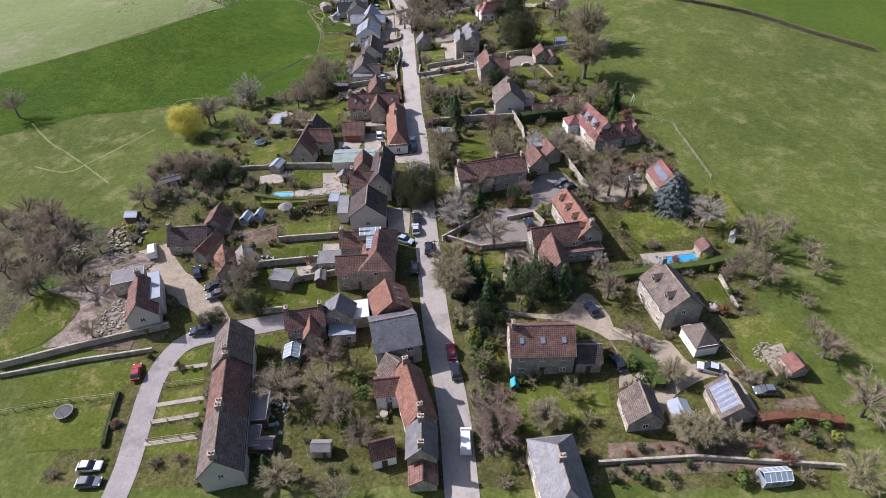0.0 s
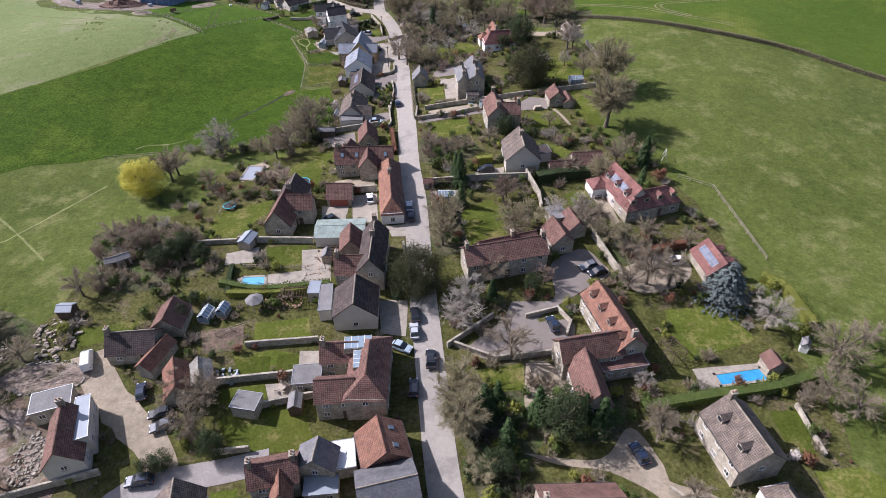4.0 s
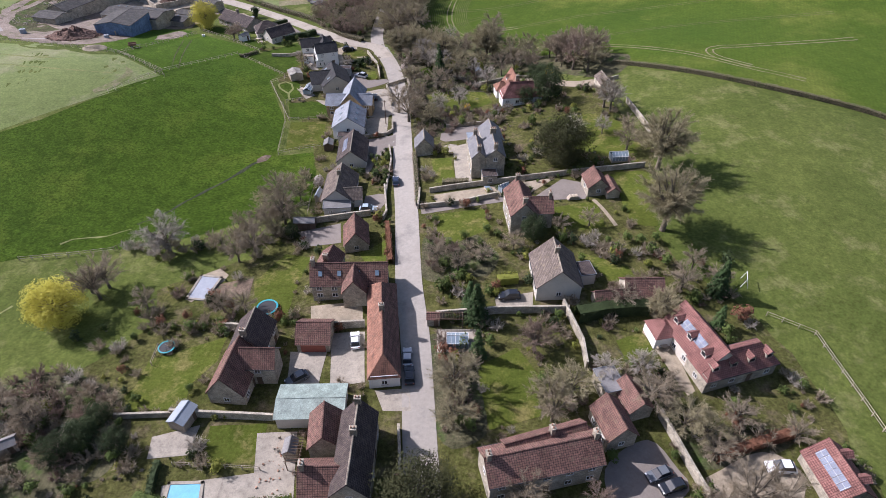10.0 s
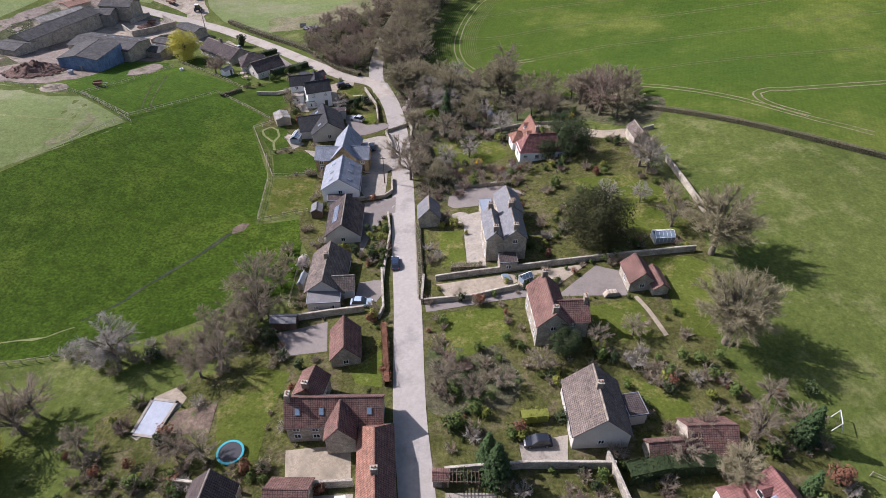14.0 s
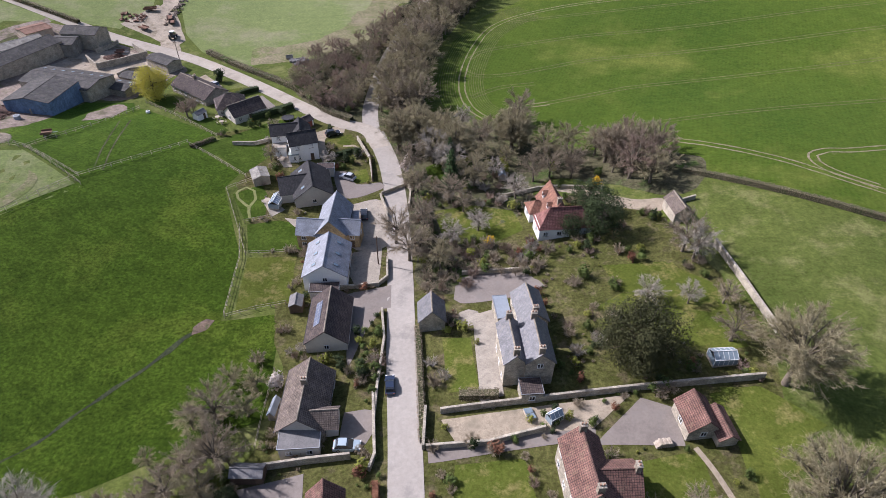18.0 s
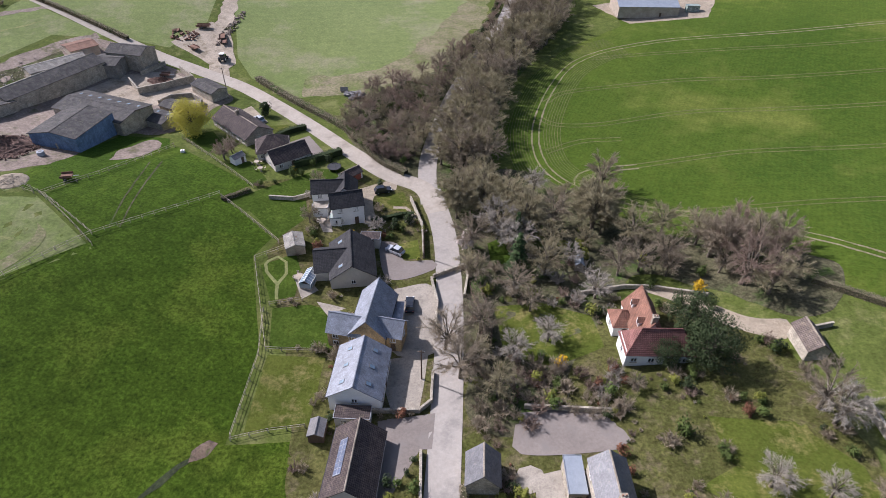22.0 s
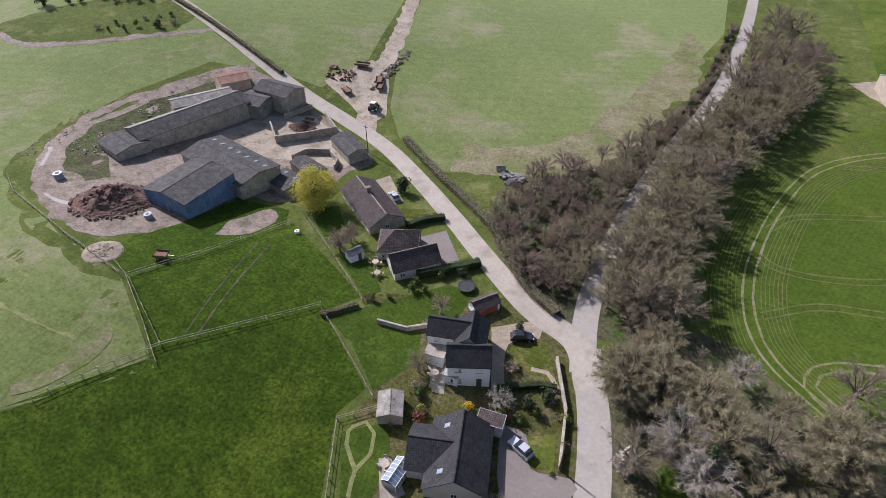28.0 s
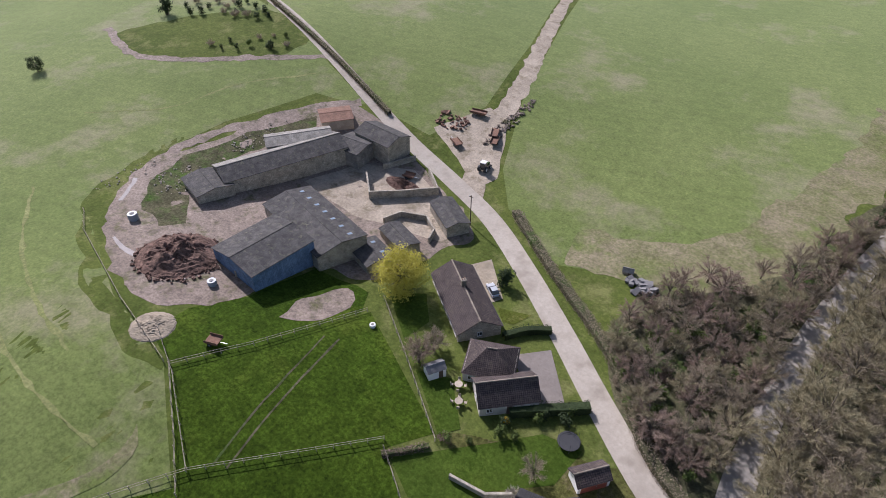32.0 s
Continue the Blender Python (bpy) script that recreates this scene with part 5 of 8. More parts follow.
strip('track', [(-271.5, 356.1), (-242.5, 348.6), (-223.4, 356.2), (-208.9, 367.7), (-188.0, 385.9)], 3.0, M['mud'], 0.07, 'faint earth track across the slope', 'track', wander=1.5)
SCRUB_FLOOR = ([(-64.3, 337.0), (-60.3, 359.8), (-42.4, 374.3), (-23.4, 426.6), (-11.1, 444.3), (7.5, 433.2), (-11.7, 370.9), (-17.1, 335.2), (-16.9, 314.8), (-28.8, 309.8), (-37.0, 310.9), (-51.7, 318.5)], [(-26.5, 303.6), (-8.8, 318.0), (22.1, 293.9), (55.1, 282.5), (47.1, 265.3), (19.8, 277.8), (8.6, 262.8), (1.3, 247.4), (-4.9, 237.4), (-14.0, 238.0), (-18.2, 260.2)],
    [(-88.6, 144.7), (-78.5, 150.2), (-61.4, 144.1), (-57.4, 131.8), (-66.0, 125.7), (-77.4, 125.9)], [(-8.8, 157.8), (-0.3, 157.5), (1.2, 136.4), (-7.2, 136.3)], [(-1.7, 96.1), (9.4, 105.9), (27.6, 99.7), (25.2, 90.2), (10.4, 86.8), (5.8, 71.3), (9.2, 55.7), (3.7, 55.2), (1.2, 78.9)], [(-121.3, 126.2), (-98.9, 121.5), (-84.8, 115.0), (-81.8, 106.0), (-86.2, 97.4), (-92.8, 91.9), (-96.7, 82.8)],
    [(-10.6, 187.3), (3.1, 186.3), (4.5, 175.2), (-9.6, 173.3)], [(25.9, 155.0), (34.1, 146.0), (36.3, 138.7), (52.2, 138.1), (49.7, 135.0), (35.5, 131.2), (30.9, 138.6)])
for pts in SCRUB_FLOOR:
    patch("scrub_ground", pts, M["leaflitter"], 0.045, "shaded scrub floor of dead leaves", "ground", ragged=1.5, round_=True)


# ---- trees and shrubs ----
def cone3(v, f, a, b, r, n=3, r1=0.0):
    """A thin twig from a to b."""
    d = (b - a).normalized()
    u = d.orthogonal().normalized()
    w = d.cross(u)
    k = len(v)
    for i in range(n):
        c, s = math.cos(i * math.tau / n), math.sin(i * math.tau / n)
        v.append(a + (u * c + w * s) * r)
    if r1 > 0:
        for i in range(n):
            c, s = math.cos(i * math.tau / n), math.sin(i * math.tau / n)
            v.append(b + (u * c + w * s) * r1)
        f += [(k + i, k + (i + 1) % n, k + n + (i + 1) % n, k + n + i) for i in range(n)]
    else:
        v.append(b)
        f += [(k + i, k + (i + 1) % n, k + n) for i in range(n)]


def sliver(v, f, a, b, w, rng):
    """A fine end twig: one long thin leaf-like blade."""
    u = (b - a).cross(rvec(rng)).normalized() * w
    k = len(v)
    v += [a - u, a + u, b]
    f.append((k, k + 1, k + 2))


def rvec(rng, s=1.0):
    return Vector((rng.uniform(-s, s), rng.uniform(-s, s), rng.uniform(-s, s)))


def bare_tree(seed, twig, spread=1.0, weeping=0.0, dense=11, girth=1.08, fine=1.0):
    """A trunk that forks into rising limbs, branches and a rounded haze of fine bare twigs; 10 m high."""
    rng = random.Random(seed)
    tv, tf, cv, cf = [], [], [], []
    low, half = rng.uniform(0.22, 0.3) * 10, rng.uniform(0.8, 0.95)
    mid = Vector((rng.uniform(-0.3, 0.3), rng.uniform(-0.3, 0.3), 5.9))
    lumps = [(rng.uniform(0, math.tau), rng.uniform(-0.2, 0.9), rng.uniform(0.72, 1.12)) for _ in range(9)]
    fork = Vector((mid.x * 0.5, mid.y * 0.5, low))
    cone3(tv, tf, Vector((0, 0, -0.3)), fork, 0.3, 7, 0.2)
    limbs = 15 if fine == 1.0 else 46
    for k in range(limbs):
        a = k * 2.399 + rng.uniform(-0.35, 0.35)
        up = 1 - 1.55 * (k + 0.5) / limbs
        flat = math.sqrt(max(0.05, 1 - up * up))
        reach = 1.0
        for la, lu, lr in lumps:
            near = math.exp(-2.2 * (2 - 2 * math.cos(a - la) + (up - lu) ** 2))
            reach += (lr - 1) * near
        tip = mid + Vector((math.cos(a) * flat * 3.6 * spread, math.sin(a) * flat * 3.6 * spread, up * 3.7)) * reach * rng.uniform(0.72, 0.92)
        base = fork if k % 3 else fork.lerp(Vector((mid.x, mid.y, 6.0)), rng.uniform(0.15, 0.5))
        bow = base.lerp(tip, 0.5) + Vector((0, 0, 0.5)) + rvec(rng, 0.35)
        cone3(tv, tf, base, bow, 0.12, 4, 0.07)
        cone3(tv, tf, bow, tip, 0.07, 4, 0.02)
        for b in range(9 if fine == 1.0 else 12):
            t = rng.uniform(0.25, 1.0)
            p = base.lerp(bow, t * 2) if t < 0.5 else bow.lerp(tip, t * 2 - 1)
            out = (p - mid).normalized()
            d = (out * 0.7 + (tip - base).normalized() * 0.6 + rvec(rng, 0.75) + Vector((0, 0, 0.25 - weeping * 2))).normalized()
            q = p + d * rng.uniform(0.9, 1.9) * (0.75 + 0.35 * half) * fine
            cone3(cv, cf, p, q, 0.04 * fine, 3)
            for _ in range(int(dense * 2.7)):
                e = p.lerp(q, rng.uniform(0.15, 1.0))
                w = (d * 0.55 + rvec(rng, 0.85) + Vector((0, 0, 0.2 - weeping * 2))).normalized()
                sliver(cv, cf, e, e + w * rng.uniform(0.35, 0.95) * fine, 0.025 * fine, rng)
    top = max(q.z for q in cv)
    wide = sorted(math.hypot(q.x, q.y) for q in cv)[int(len(cv) * 0.97)]
    k = (4.4 * girth / wide, 4.4 * girth / wide, 10.0 / top)
    tv, cv = [[Vector((q.x * k[0], q.y * k[1], q.z * k[2])) for q in some] for some in (tv, cv)]
    return mesh_of("trunk", tv, tf, M["bark"], True), mesh_of("crown", cv, cf, M[twig])


def leaf_quads(v, f, centre, normal, size, rng):
    u = normal.orthogonal().normalized()
    u = Matrix.Rotation(rng.uniform(0, math.tau), 3, normal) @ u
    w = normal.cross(u)
    k = len(v)
    s = size * rng.uniform(0.6, 1.2)
    bend = normal * s * 0.25
    v += [centre + u * s, centre + w * s * 0.55 - bend, centre - u * s * 0.9, centre - w * s * 0.55 - bend]
    f += [(k, k + 1, k + 2), (k, k + 2, k + 3)]


def clump(v, f, c, r, n, size, rng, flat=1.0):
    for _ in range(n):
        d = rvec(rng)
        while d.length > 1 or d.length < 0.2:
            d = rvec(rng)
        d.normalize()
        p = c + Vector((d.x, d.y, d.z * flat)) * r * rng.uniform(0.65, 1.08)
        leaf_quads(v, f, p, (d + rvec(rng, 0.5) + Vector((0, 0, 0.3))).normalized(), size, rng)


def leafy_tree(seed, leaf, width=4.0, height=9.0, low=0.12, lumps=28, n=95, size=0.25):
    """A trunk with limbs and an uneven crown of many small leaf sprays."""
    rng = random.Random(seed)
    tv, tf, cv, cf = [], [], [], []
    cone3(tv, tf, Vector((0, 0, -0.2)), Vector((0.1, 0, height * 0.7)), 0.3, 7, 0.08)
    mid = height * (0.5 + low / 2)
    for k in range(lumps):
        a = k * 2.399 + rng.uniform(-0.4, 0.4)
        z = 1 - 2 * (k + 0.5) / lumps
        rad = math.sqrt(1 - z * z)
        c = Vector((math.cos(a) * rad * width * 0.72, math.sin(a) * rad * width * 0.72, mid + z * height * (0.5 - low / 2) * 0.8)) + rvec(rng, 0.85)
        cone3(tv, tf, Vector((0, 0, height * 0.3)).lerp(Vector((0, 0, mid)), 0.5), c, 0.09, 3, 0.02)
        clump(cv, cf, c, width * rng.uniform(0.3, 0.46), n, size, rng)
    return mesh_of("trunk", tv, tf, M["bark"], True), mesh_of("crown", cv, cf, M[leaf])


def conifer_tree(seed, leaf, width=2.2, height=9.0, tiers=17, droop=0.25, size=0.28, low=0.06):
    rng = random.Random(seed)
    tv, tf, cv, cf = [], [], [], []
    cone3(tv, tf, Vector((0, 0, -0.2)), Vector((0, 0, height)), 0.22, 6, 0.02)
    for t in range(tiers):
        z = height * (low + (0.96 - low) * t / (tiers - 1))
        r = width * (1 - (t / tiers) ** 1.3) * rng.uniform(0.85, 1.1) + 0.15
        n = max(5, int(r * 7))
        for k in range(n):
            a = (k + rng.random()) * math.tau / n
            d = Vector((math.cos(a), math.sin(a), 0))
            tip = d * r * rng.uniform(0.75, 1.1) + Vector((0, 0, z - r * droop))
            cone3(tv, tf, Vector((0, 0, z)), tip, 0.04, 3, 0.01)
            for s in range(12):
                p = Vector((0, 0, z)).lerp(tip, rng.uniform(0.35, 1.05)) + rvec(rng, 0.22)
                leaf_quads(cv, cf, p, (d * 0.6 + Vector((0, 0, 0.8)) + rvec(rng, 0.5)).normalized(), size, rng)
    return mesh_of("trunk", tv, tf, M["bark"], True), mesh_of("crown", cv, cf, M[leaf])


def bush(seed, leaf, n=190, size=0.19):
    """A low rounded shrub, 2 m high and wide, with stems."""
    rng = random.Random(seed)
    tv, tf, cv, cf = [], [], [], []
    for k in range(9):
        a = rng.uniform(0, math.tau)
        c = Vector((math.cos(a) * rng.uniform(0, 0.6), math.sin(a) * rng.uniform(0, 0.6), rng.uniform(0.5, 1.5)))
        cone3(tv, tf, Vector((c.x * 0.2, c.y * 0.2, -0.15)), c, 0.04, 4, 0.015)
        clump(cv, cf, c, rng.uniform(0.4, 0.62), n // 9, size, rng)
    return mesh_of("stalk", tv, tf, M["bark"]), mesh_of("foliage", cv, cf, M[leaf])


def twig_bush(seed, twig):
    """A bare many-stemmed shrub, 2 m high."""
    rng = random.Random(seed)
    tv, tf, cv, cf = [], [], [], []
    for k in range(14):
        a = (k + rng.random()) * math.tau / 14
        d = Vector((math.cos(a) * rng.uniform(0.3, 1.1), math.sin(a) * rng.uniform(0.3, 1.1), 1)).normalized()
        p, q = Vector((0, 0, -0.1)), d * rng.uniform(1.0, 1.6)
        cone3(tv, tf, p, q, 0.035, 3, 0.015)
        for s in range(26):
            b = p.lerp(q, rng.uniform(0.3, 1.0))
            e = b + (d * 0.7 + rvec(rng, 0.8)).normalized() * rng.uniform(0.35, 0.75)
            sliver(cv, cf, b, e, 0.036, rng)
    return mesh_of("stalk", tv, tf, M["bark"]), mesh_of("foliage", cv, cf, M[twig])


KINDS = {
    "bare": ("tree", "leafless spring tree with fine grey brown twigs", lambda s: bare_tree(s, "twig"), 10.0),
    "pale": ("tree", "leafless tree with pale silvery twigs", lambda s: bare_tree(s + 20, "paletwig", 0.9, 0.15), 10.0),
    "redt": ("tree", "leafless tree with reddish brown twigs", lambda s: bare_tree(s + 40, "redtwig", 1.1), 10.0),
    "bud": ("tree", "spring tree with budding olive brown twigs", lambda s: bare_tree(s + 60, "budtwig", 0.95, 0.0, 14), 10.0),
    "dense": ("tree", "tall leafless tree with dense tan twigs", lambda s: bare_tree(s + 80, "budtwig", 0.9, 0.0, 13, 1.05, 0.7), 10.0),
    "ever": ("tree", "dense dark evergreen tree", lambda s: leafy_tree(s, "ever", 4.0, 9.0, 0.06, 34, 170, 0.19), 9.0),
    "yew": ("tree", "broad very dark yew tree", lambda s: leafy_tree(s + 5, "yew", 4.6, 8.0, 0.02, 60, 260, 0.15), 8.0),
    "conifer": ("tree", "narrow dark green conifer tree", lambda s: conifer_tree(s, "conifer"), 9.0),
    "cedar": ("tree", "broad blue grey cedar tree", lambda s: conifer_tree(s, "bluecedar", 4.6, 9.0, 13, 0.12, 0.34, 0.1), 9.0),
    "willow": ("tree", "willow in bright yellow spring leaf", lambda s: leafy_tree(s + 9, "willow", 4.4, 8.5, 0.12, 50, 170, 0.2), 8.5),
    "lime": ("shrub", "yellow green leafy garden shrub", lambda s: bush(s, "lime"), 2.0),
    "green": ("shrub", "rounded green leafy shrub", lambda s: bush(s + 3, "green"), 2.0),
    "dark": ("shrub", "dark evergreen garden shrub", lambda s: bush(s + 6, "ever"), 2.0),
    "copper": ("shrub", "copper brown leafy garden shrub", lambda s: bush(s + 9, "copper"), 2.0),
    "gorse": ("shrub", "shrub covered in yellow flowers", lambda s: bush(s + 12, "gorse"), 2.0),
    "blossom": ("shrub", "shrub with pale spring blossom", lambda s: bush(s + 15, "blossom"), 2.0),
    "twigs": ("shrub", "bare brown twiggy shrub", lambda s: twig_bush(s, "twig"), 2.0),
    "redtwigs": ("shrub", "bare reddish twiggy shrub", lambda s: twig_bush(s + 5, "redtwig"), 2.0),
    "paletwigs": ("shrub", "bare pale twiggy shrub", lambda s: twig_bush(s + 8, "paletwig"), 2.0),
}
GROWN = {}
plant_rng = random.Random(11)


def plant(kind, x, y, h):
    """One tree or shrub of height h; copies share a few grown forms of each kind."""
    name, label, make, full = KINDS[kind]
    variant = plant_rng.randrange(3 if full > 3 else 2)
    s = h / full
    wide = s * plant_rng.uniform(0.9, 1.12)
    m = pose(x, y, ground_z(x, y), 0, 0, plant_rng.uniform(0, 360)) @ Matrix.Diagonal((wide, wide, s, 1))
    if (kind, variant) not in GROWN:
        ob = thing(name, label, name, m)
        a, b = make(variant)
        part(a.name.split(".")[0], a, ob)
        part(b.name.split(".")[0], b, ob)
        GROWN[kind, variant] = ob
        ob.matrix_basis = m
        return ob
    src = GROWN[kind, variant]
    keep = src.matrix_basis.copy()
    src.matrix_basis = Matrix()
    ob = copy_thing(src, m)
    src.matrix_basis = keep
    return ob


TREES = [
    ("willow", -82.5, 163.1, 9.4),
    ("bare", -78.3, 170.2, 10.4, -48.1, 205.8, 10.4, -48.9, 184.9, 9.1, -52.4, 182.6, 7.8, -73.5, 137.6, 6.5, -80.8, 141.5, 6.5, 43.7, 124.3, 9.1, 12.2, 309.9, 11.7, 34.8, 284.2, 11.7),
    ("pale", -70.0, 186.6, 11.7, 1.2, 119.2, 8.5),
    ("ever", -63.8, 135.6, 5.2, -62.9, 138.8, 4.6, -57.9, 134.0, 4.6),
    ("bare", -78.0, 173.8, 9.1, -51.7, 192.0, 7.8, -49.2, 195.9, 8.5, -45.0, 197.2, 11.7, -54.2, 189.8, 5.9, -50.4, 165.6, 5.9, -46.0, 165.5, 5.9, 41.7, 168.0, 7.8, 10.2, 298.4, 11.7, 41.1, 244.2, 10.4, -21.4, 301.5, 10.4, 34.6, 283.4, 11.7, -20.9, 253.9, 10.4),
    ("dense", 47.6, 209.2, 16.9, 42.8, 186.2, 16.9, 35.7, 160.8, 7.8),
    ("yew", 24.3, 215.2, 12.6),
    ("conifer", 0.5, 161.2, 9.9, 0.5, 152.6, 7.2, 48.9, 167.6, 8.8, -8.6, 287.9, 8.8),
    ("ever", 13.8, 184.2, 6.9, 24.1, 261.5, 9.2, -41.7, 191.1, 4.0),
    ("redt", 11.0, 153.3, 8.1),
    ("copper", 51.5, 161.1, 4.0, -16.1, 252.1, 2.3, 48.0, 175.1, 2.1),
    ("green", -6.1, 170.0, 4.0, 36.7, 175.0, 2.3, 23.3, 177.2, 2.3, 24.9, 173.5, 2.9, 31.2, 179.3, 3.4, 44.1, 166.9, 2.3),
    ("lime", 36.9, 174.9, 2.5),
    ("dense", -23.0, 297.9, 11.7, -17.6, 296.8, 10.4, -11.2, 298.2, 11.7, 9.0, 296.1, 13.0),
    ("pale", -11.7, 288.5, 9.1, 8.1, 270.2, 7.2, 3.6, 280.5, 6.5, -1.6, 257.7, 6.5),
    ("conifer", -8.1, 277.6, 11.0),
    ("bare", -16.8, 273.8, 7.8, -5.1, 265.7, 6.5, 17.7, 278.9, 9.1, 13.3, 277.5, 9.1, 23.6, 281.4, 9.1, 32.7, 283.7, 10.4, -17.3, 247.4, 10.4),
    ("redt", 36.9, 274.6, 13.8),
    ("gorse", 28.3, 272.2, 3.2, 0.6, 251.6, 2.9),
    ("ever", 25.5, 253.1, 10.9, 19.0, 253.1, 5.8),
    ("green", 23.7, 268.2, 2.9, 36.1, 258.7, 2.3, -2.6, 253.4, 2.5, 10.4, 265.6, 2.3),
    ("dark", 26.5, 266.2, 3.4, 38.1, 256.2, 2.9),
    ("green", 19.6, 238.4, 4.0, 17.7, 223.5, 2.5, 23.3, 222.3, 2.3, 10.8, 208.5, 1.7, 14.8, 202.3, 2.3),
    ("pale", 30.0, 229.8, 6.5, 37.6, 228.6, 5.9, 42.4, 241.3, 10.4),
    ("bare", 42.0, 218.8, 7.8, 43.9, 228.1, 5.9),
    ("lime", -3.1, 221.3, 1.4, 0.7, 229.0, 1.1, -8.9, 202.7, 1.5),
    ("redt", 11.8, 155.1, 7.5, 17.4, 125.1, 5.6),
    ("bud", 12.0, 142.1, 8.5, 16.4, 144.1, 7.8, 33.7, 137.8, 7.8, 36.6, 136.1, 6.5, -3.7, 145.2, 9.1, -4.0, 137.7, 9.1),
    ("pale", 29.4, 148.6, 6.5, 22.7, 148.0, 5.9),
    ("bare", 32.4, 142.8, 7.2, 42.8, 139.2, 6.5, 6.6, 125.5, 7.8, 39.1, 125.0, 10.4, 34.9, 123.3, 7.8, 51.5, 136.1, 5.9, 29.6, 142.5, 7.8),
    ("conifer", 48.9, 167.6, 8.8, 46.6, 159.6, 5.5),
    ("green", 31.1, 132.8, 2.5, 2.7, 155.2, 2.9, 11.6, 147.3, 2.5, 43.7, 142.3, 2.9, 53.1, 145.2, 2.3),
    ("lime", 5.7, 122.1, 2.9, 28.2, 124.1, 3.0),
    ("ever", 14.8, 123.2, 4.6),
    ("cedar", 53.5, 120.1, 10.3),
    ("pale", 59.3, 112.4, 9.1, -0.3, 114.0, 8.5, 31.9, 98.8, 4.5),
    ("bare", 9.0, 105.9, 10.4, 12.4, 139.3, 7.8),
    ("bud", -0.7, 99.5, 8.5, 1.0, 96.0, 7.8, -2.5, 96.1, 7.8),
    ("conifer", 5.6, 96.5, 6.1, 13.2, 95.7, 4.4, 6.1, 121.0, 5.5),
    ("lime", 26.9, 97.2, 2.9, 64.8, 122.9, 3.4, 65.7, 110.4, 3.4, 27.4, 124.7, 2.3),
    ("yew", -9.1, 123.9, 9.8),
    ("ever", -66.9, 132.5, 5.2, -63.8, 134.5, 5.2, -56.5, 116.3, 4.0, -55.3, 120.7, 3.4),
    ("bare", -46.1, 97.2, 7.8, -51.6, 98.8, 6.5, -80.7, 123.9, 7.8, -74.0, 138.7, 6.5, -77.4, 126.3, 6.5),
    ("green", -64.2, 122.9, 2.9, -58.6, 143.0, 2.3, -37.8, 119.3, 2.1, -13.7, 126.5, 3.4, -64.9, 117.8, 2.9),
    ("conifer", 3.0, 93.0, 9.9, 6.5, 87.5, 8.8, 12.2, 93.2, 8.8, 22.5, 90.8, 8.8, 19.8, 92.5, 7.7),
    ("dense", -0.9, 90.8, 10.4, 15.3, 59.3, 6.5, 38.9, 68.1, 5.2, 41.0, 55.2, 6.5, 37.9, 56.0, 6.5),
    ("ever", 16.3, 90.3, 10.3, 4.9, 83.4, 5.8),
    ("lime", 3.3, 78.6, 4.6, 16.9, 82.3, 2.1, 23.3, 99.5, 4.6),
    ("green", 5.7, 70.9, 5.2, 62.1, 54.7, 2.3, 18.0, 67.6, 1.7, 25.2, 78.8, 2.3),
    ("redt", 6.2, 60.2, 8.8, 6.8, 55.6, 8.8),
    ("bare", 31.8, 89.0, 7.8, 34.5, 78.0, 5.2, 67.4, 103.6, 10.4, 66.2, 92.3, 7.2, 62.1, 95.4, 7.8, 68.2, 72.0, 6.5, 45.0, 54.9, 5.2, 69.1, 78.0, 4.5, 70.8, 85.2, 3.9),
    ("blossom", 52.0, 84.7, 2.3),
    ("ever", -42.6, 87.8, 5.8, -50.4, 85.8, 3.7, -52.6, 85.1, 3.4),
    ("bare", -47.6, 91.7, 7.8, -46.8, 97.3, 6.5, -32.2, 66.7, 9.1, -22.0, 62.2, 7.8, -16.9, 56.7, 7.8, -94.5, 96.6, 9.1, -83.4, 95.5, 6.5, -92.5, 104.1, 9.1, -76.6, 82.7, 5.2, -24.8, 67.3, 7.8),
    ("redt", -25.0, 73.1, 8.8),
    ("green", -16.9, 65.9, 4.6, -18.7, 69.4, 3.4, -19.8, 60.4, 4.6, -62.3, 77.4, 1.7, -47.4, 62.0, 2.3, -55.7, 75.3, 1.5),
    ("bud", -29.2, 49.4, 7.2, 60.3, 46.9, 9.1),
    ("bare", -19.5, 46.4, 6.5, 68.3, 59.3, 10.4, 75.5, 107.7, 6.5, 66.6, 100.7, 5.2, 69.8, 72.7, 5.2, -141.7, 173.5, 10.4),
    ("redt", 6.7, 57.4, 8.8),
    ("conifer", -31.9, 52.0, 5.5, -0.6, 164.2, 7.7),
    ("dense", -17.2, 300.6, 11.7, -6.8, 292.2, 11.7, 9.0, 294.1, 11.7, -23.4, 295.4, 9.1),
    ("pale", -12.9, 290.1, 10.4, -8.9, 285.1, 9.1, -41.5, 287.1, 5.2),
    ("blossom", -19.9, 284.5, 5.8),
    ("bare", -58.0, 287.7, 5.2, -87.9, 313.3, 5.9),
    ("willow", -103.2, 322.5, 9.9),
    ("dark", -44.6, 305.3, 2.5, -87.2, 337.8, 4.6, -37.5, 289.1, 3.4, -42.2, 286.5, 2.9, -34.7, 291.6, 3.4, -68.8, 307.8, 2.3, -60.6, 314.4, 2.9, -64.0, 313.2, 2.3),
    ("gorse", -46.6, 284.5, 2.3, -68.6, 308.3, 1.7),
    ("redt", -88.2, 309.2, 6.2),
    ("ever", -258.0, 324.1, 5.2),
    ("dark", -87.6, 337.0, 4.6, -260.9, 374.5, 8.0, -205.5, 377.4, 3.4),
    ("bare", -87.9, 314.6, 3.9, -60.2, 302.5, 5.2, -88.5, 309.5, 5.2),
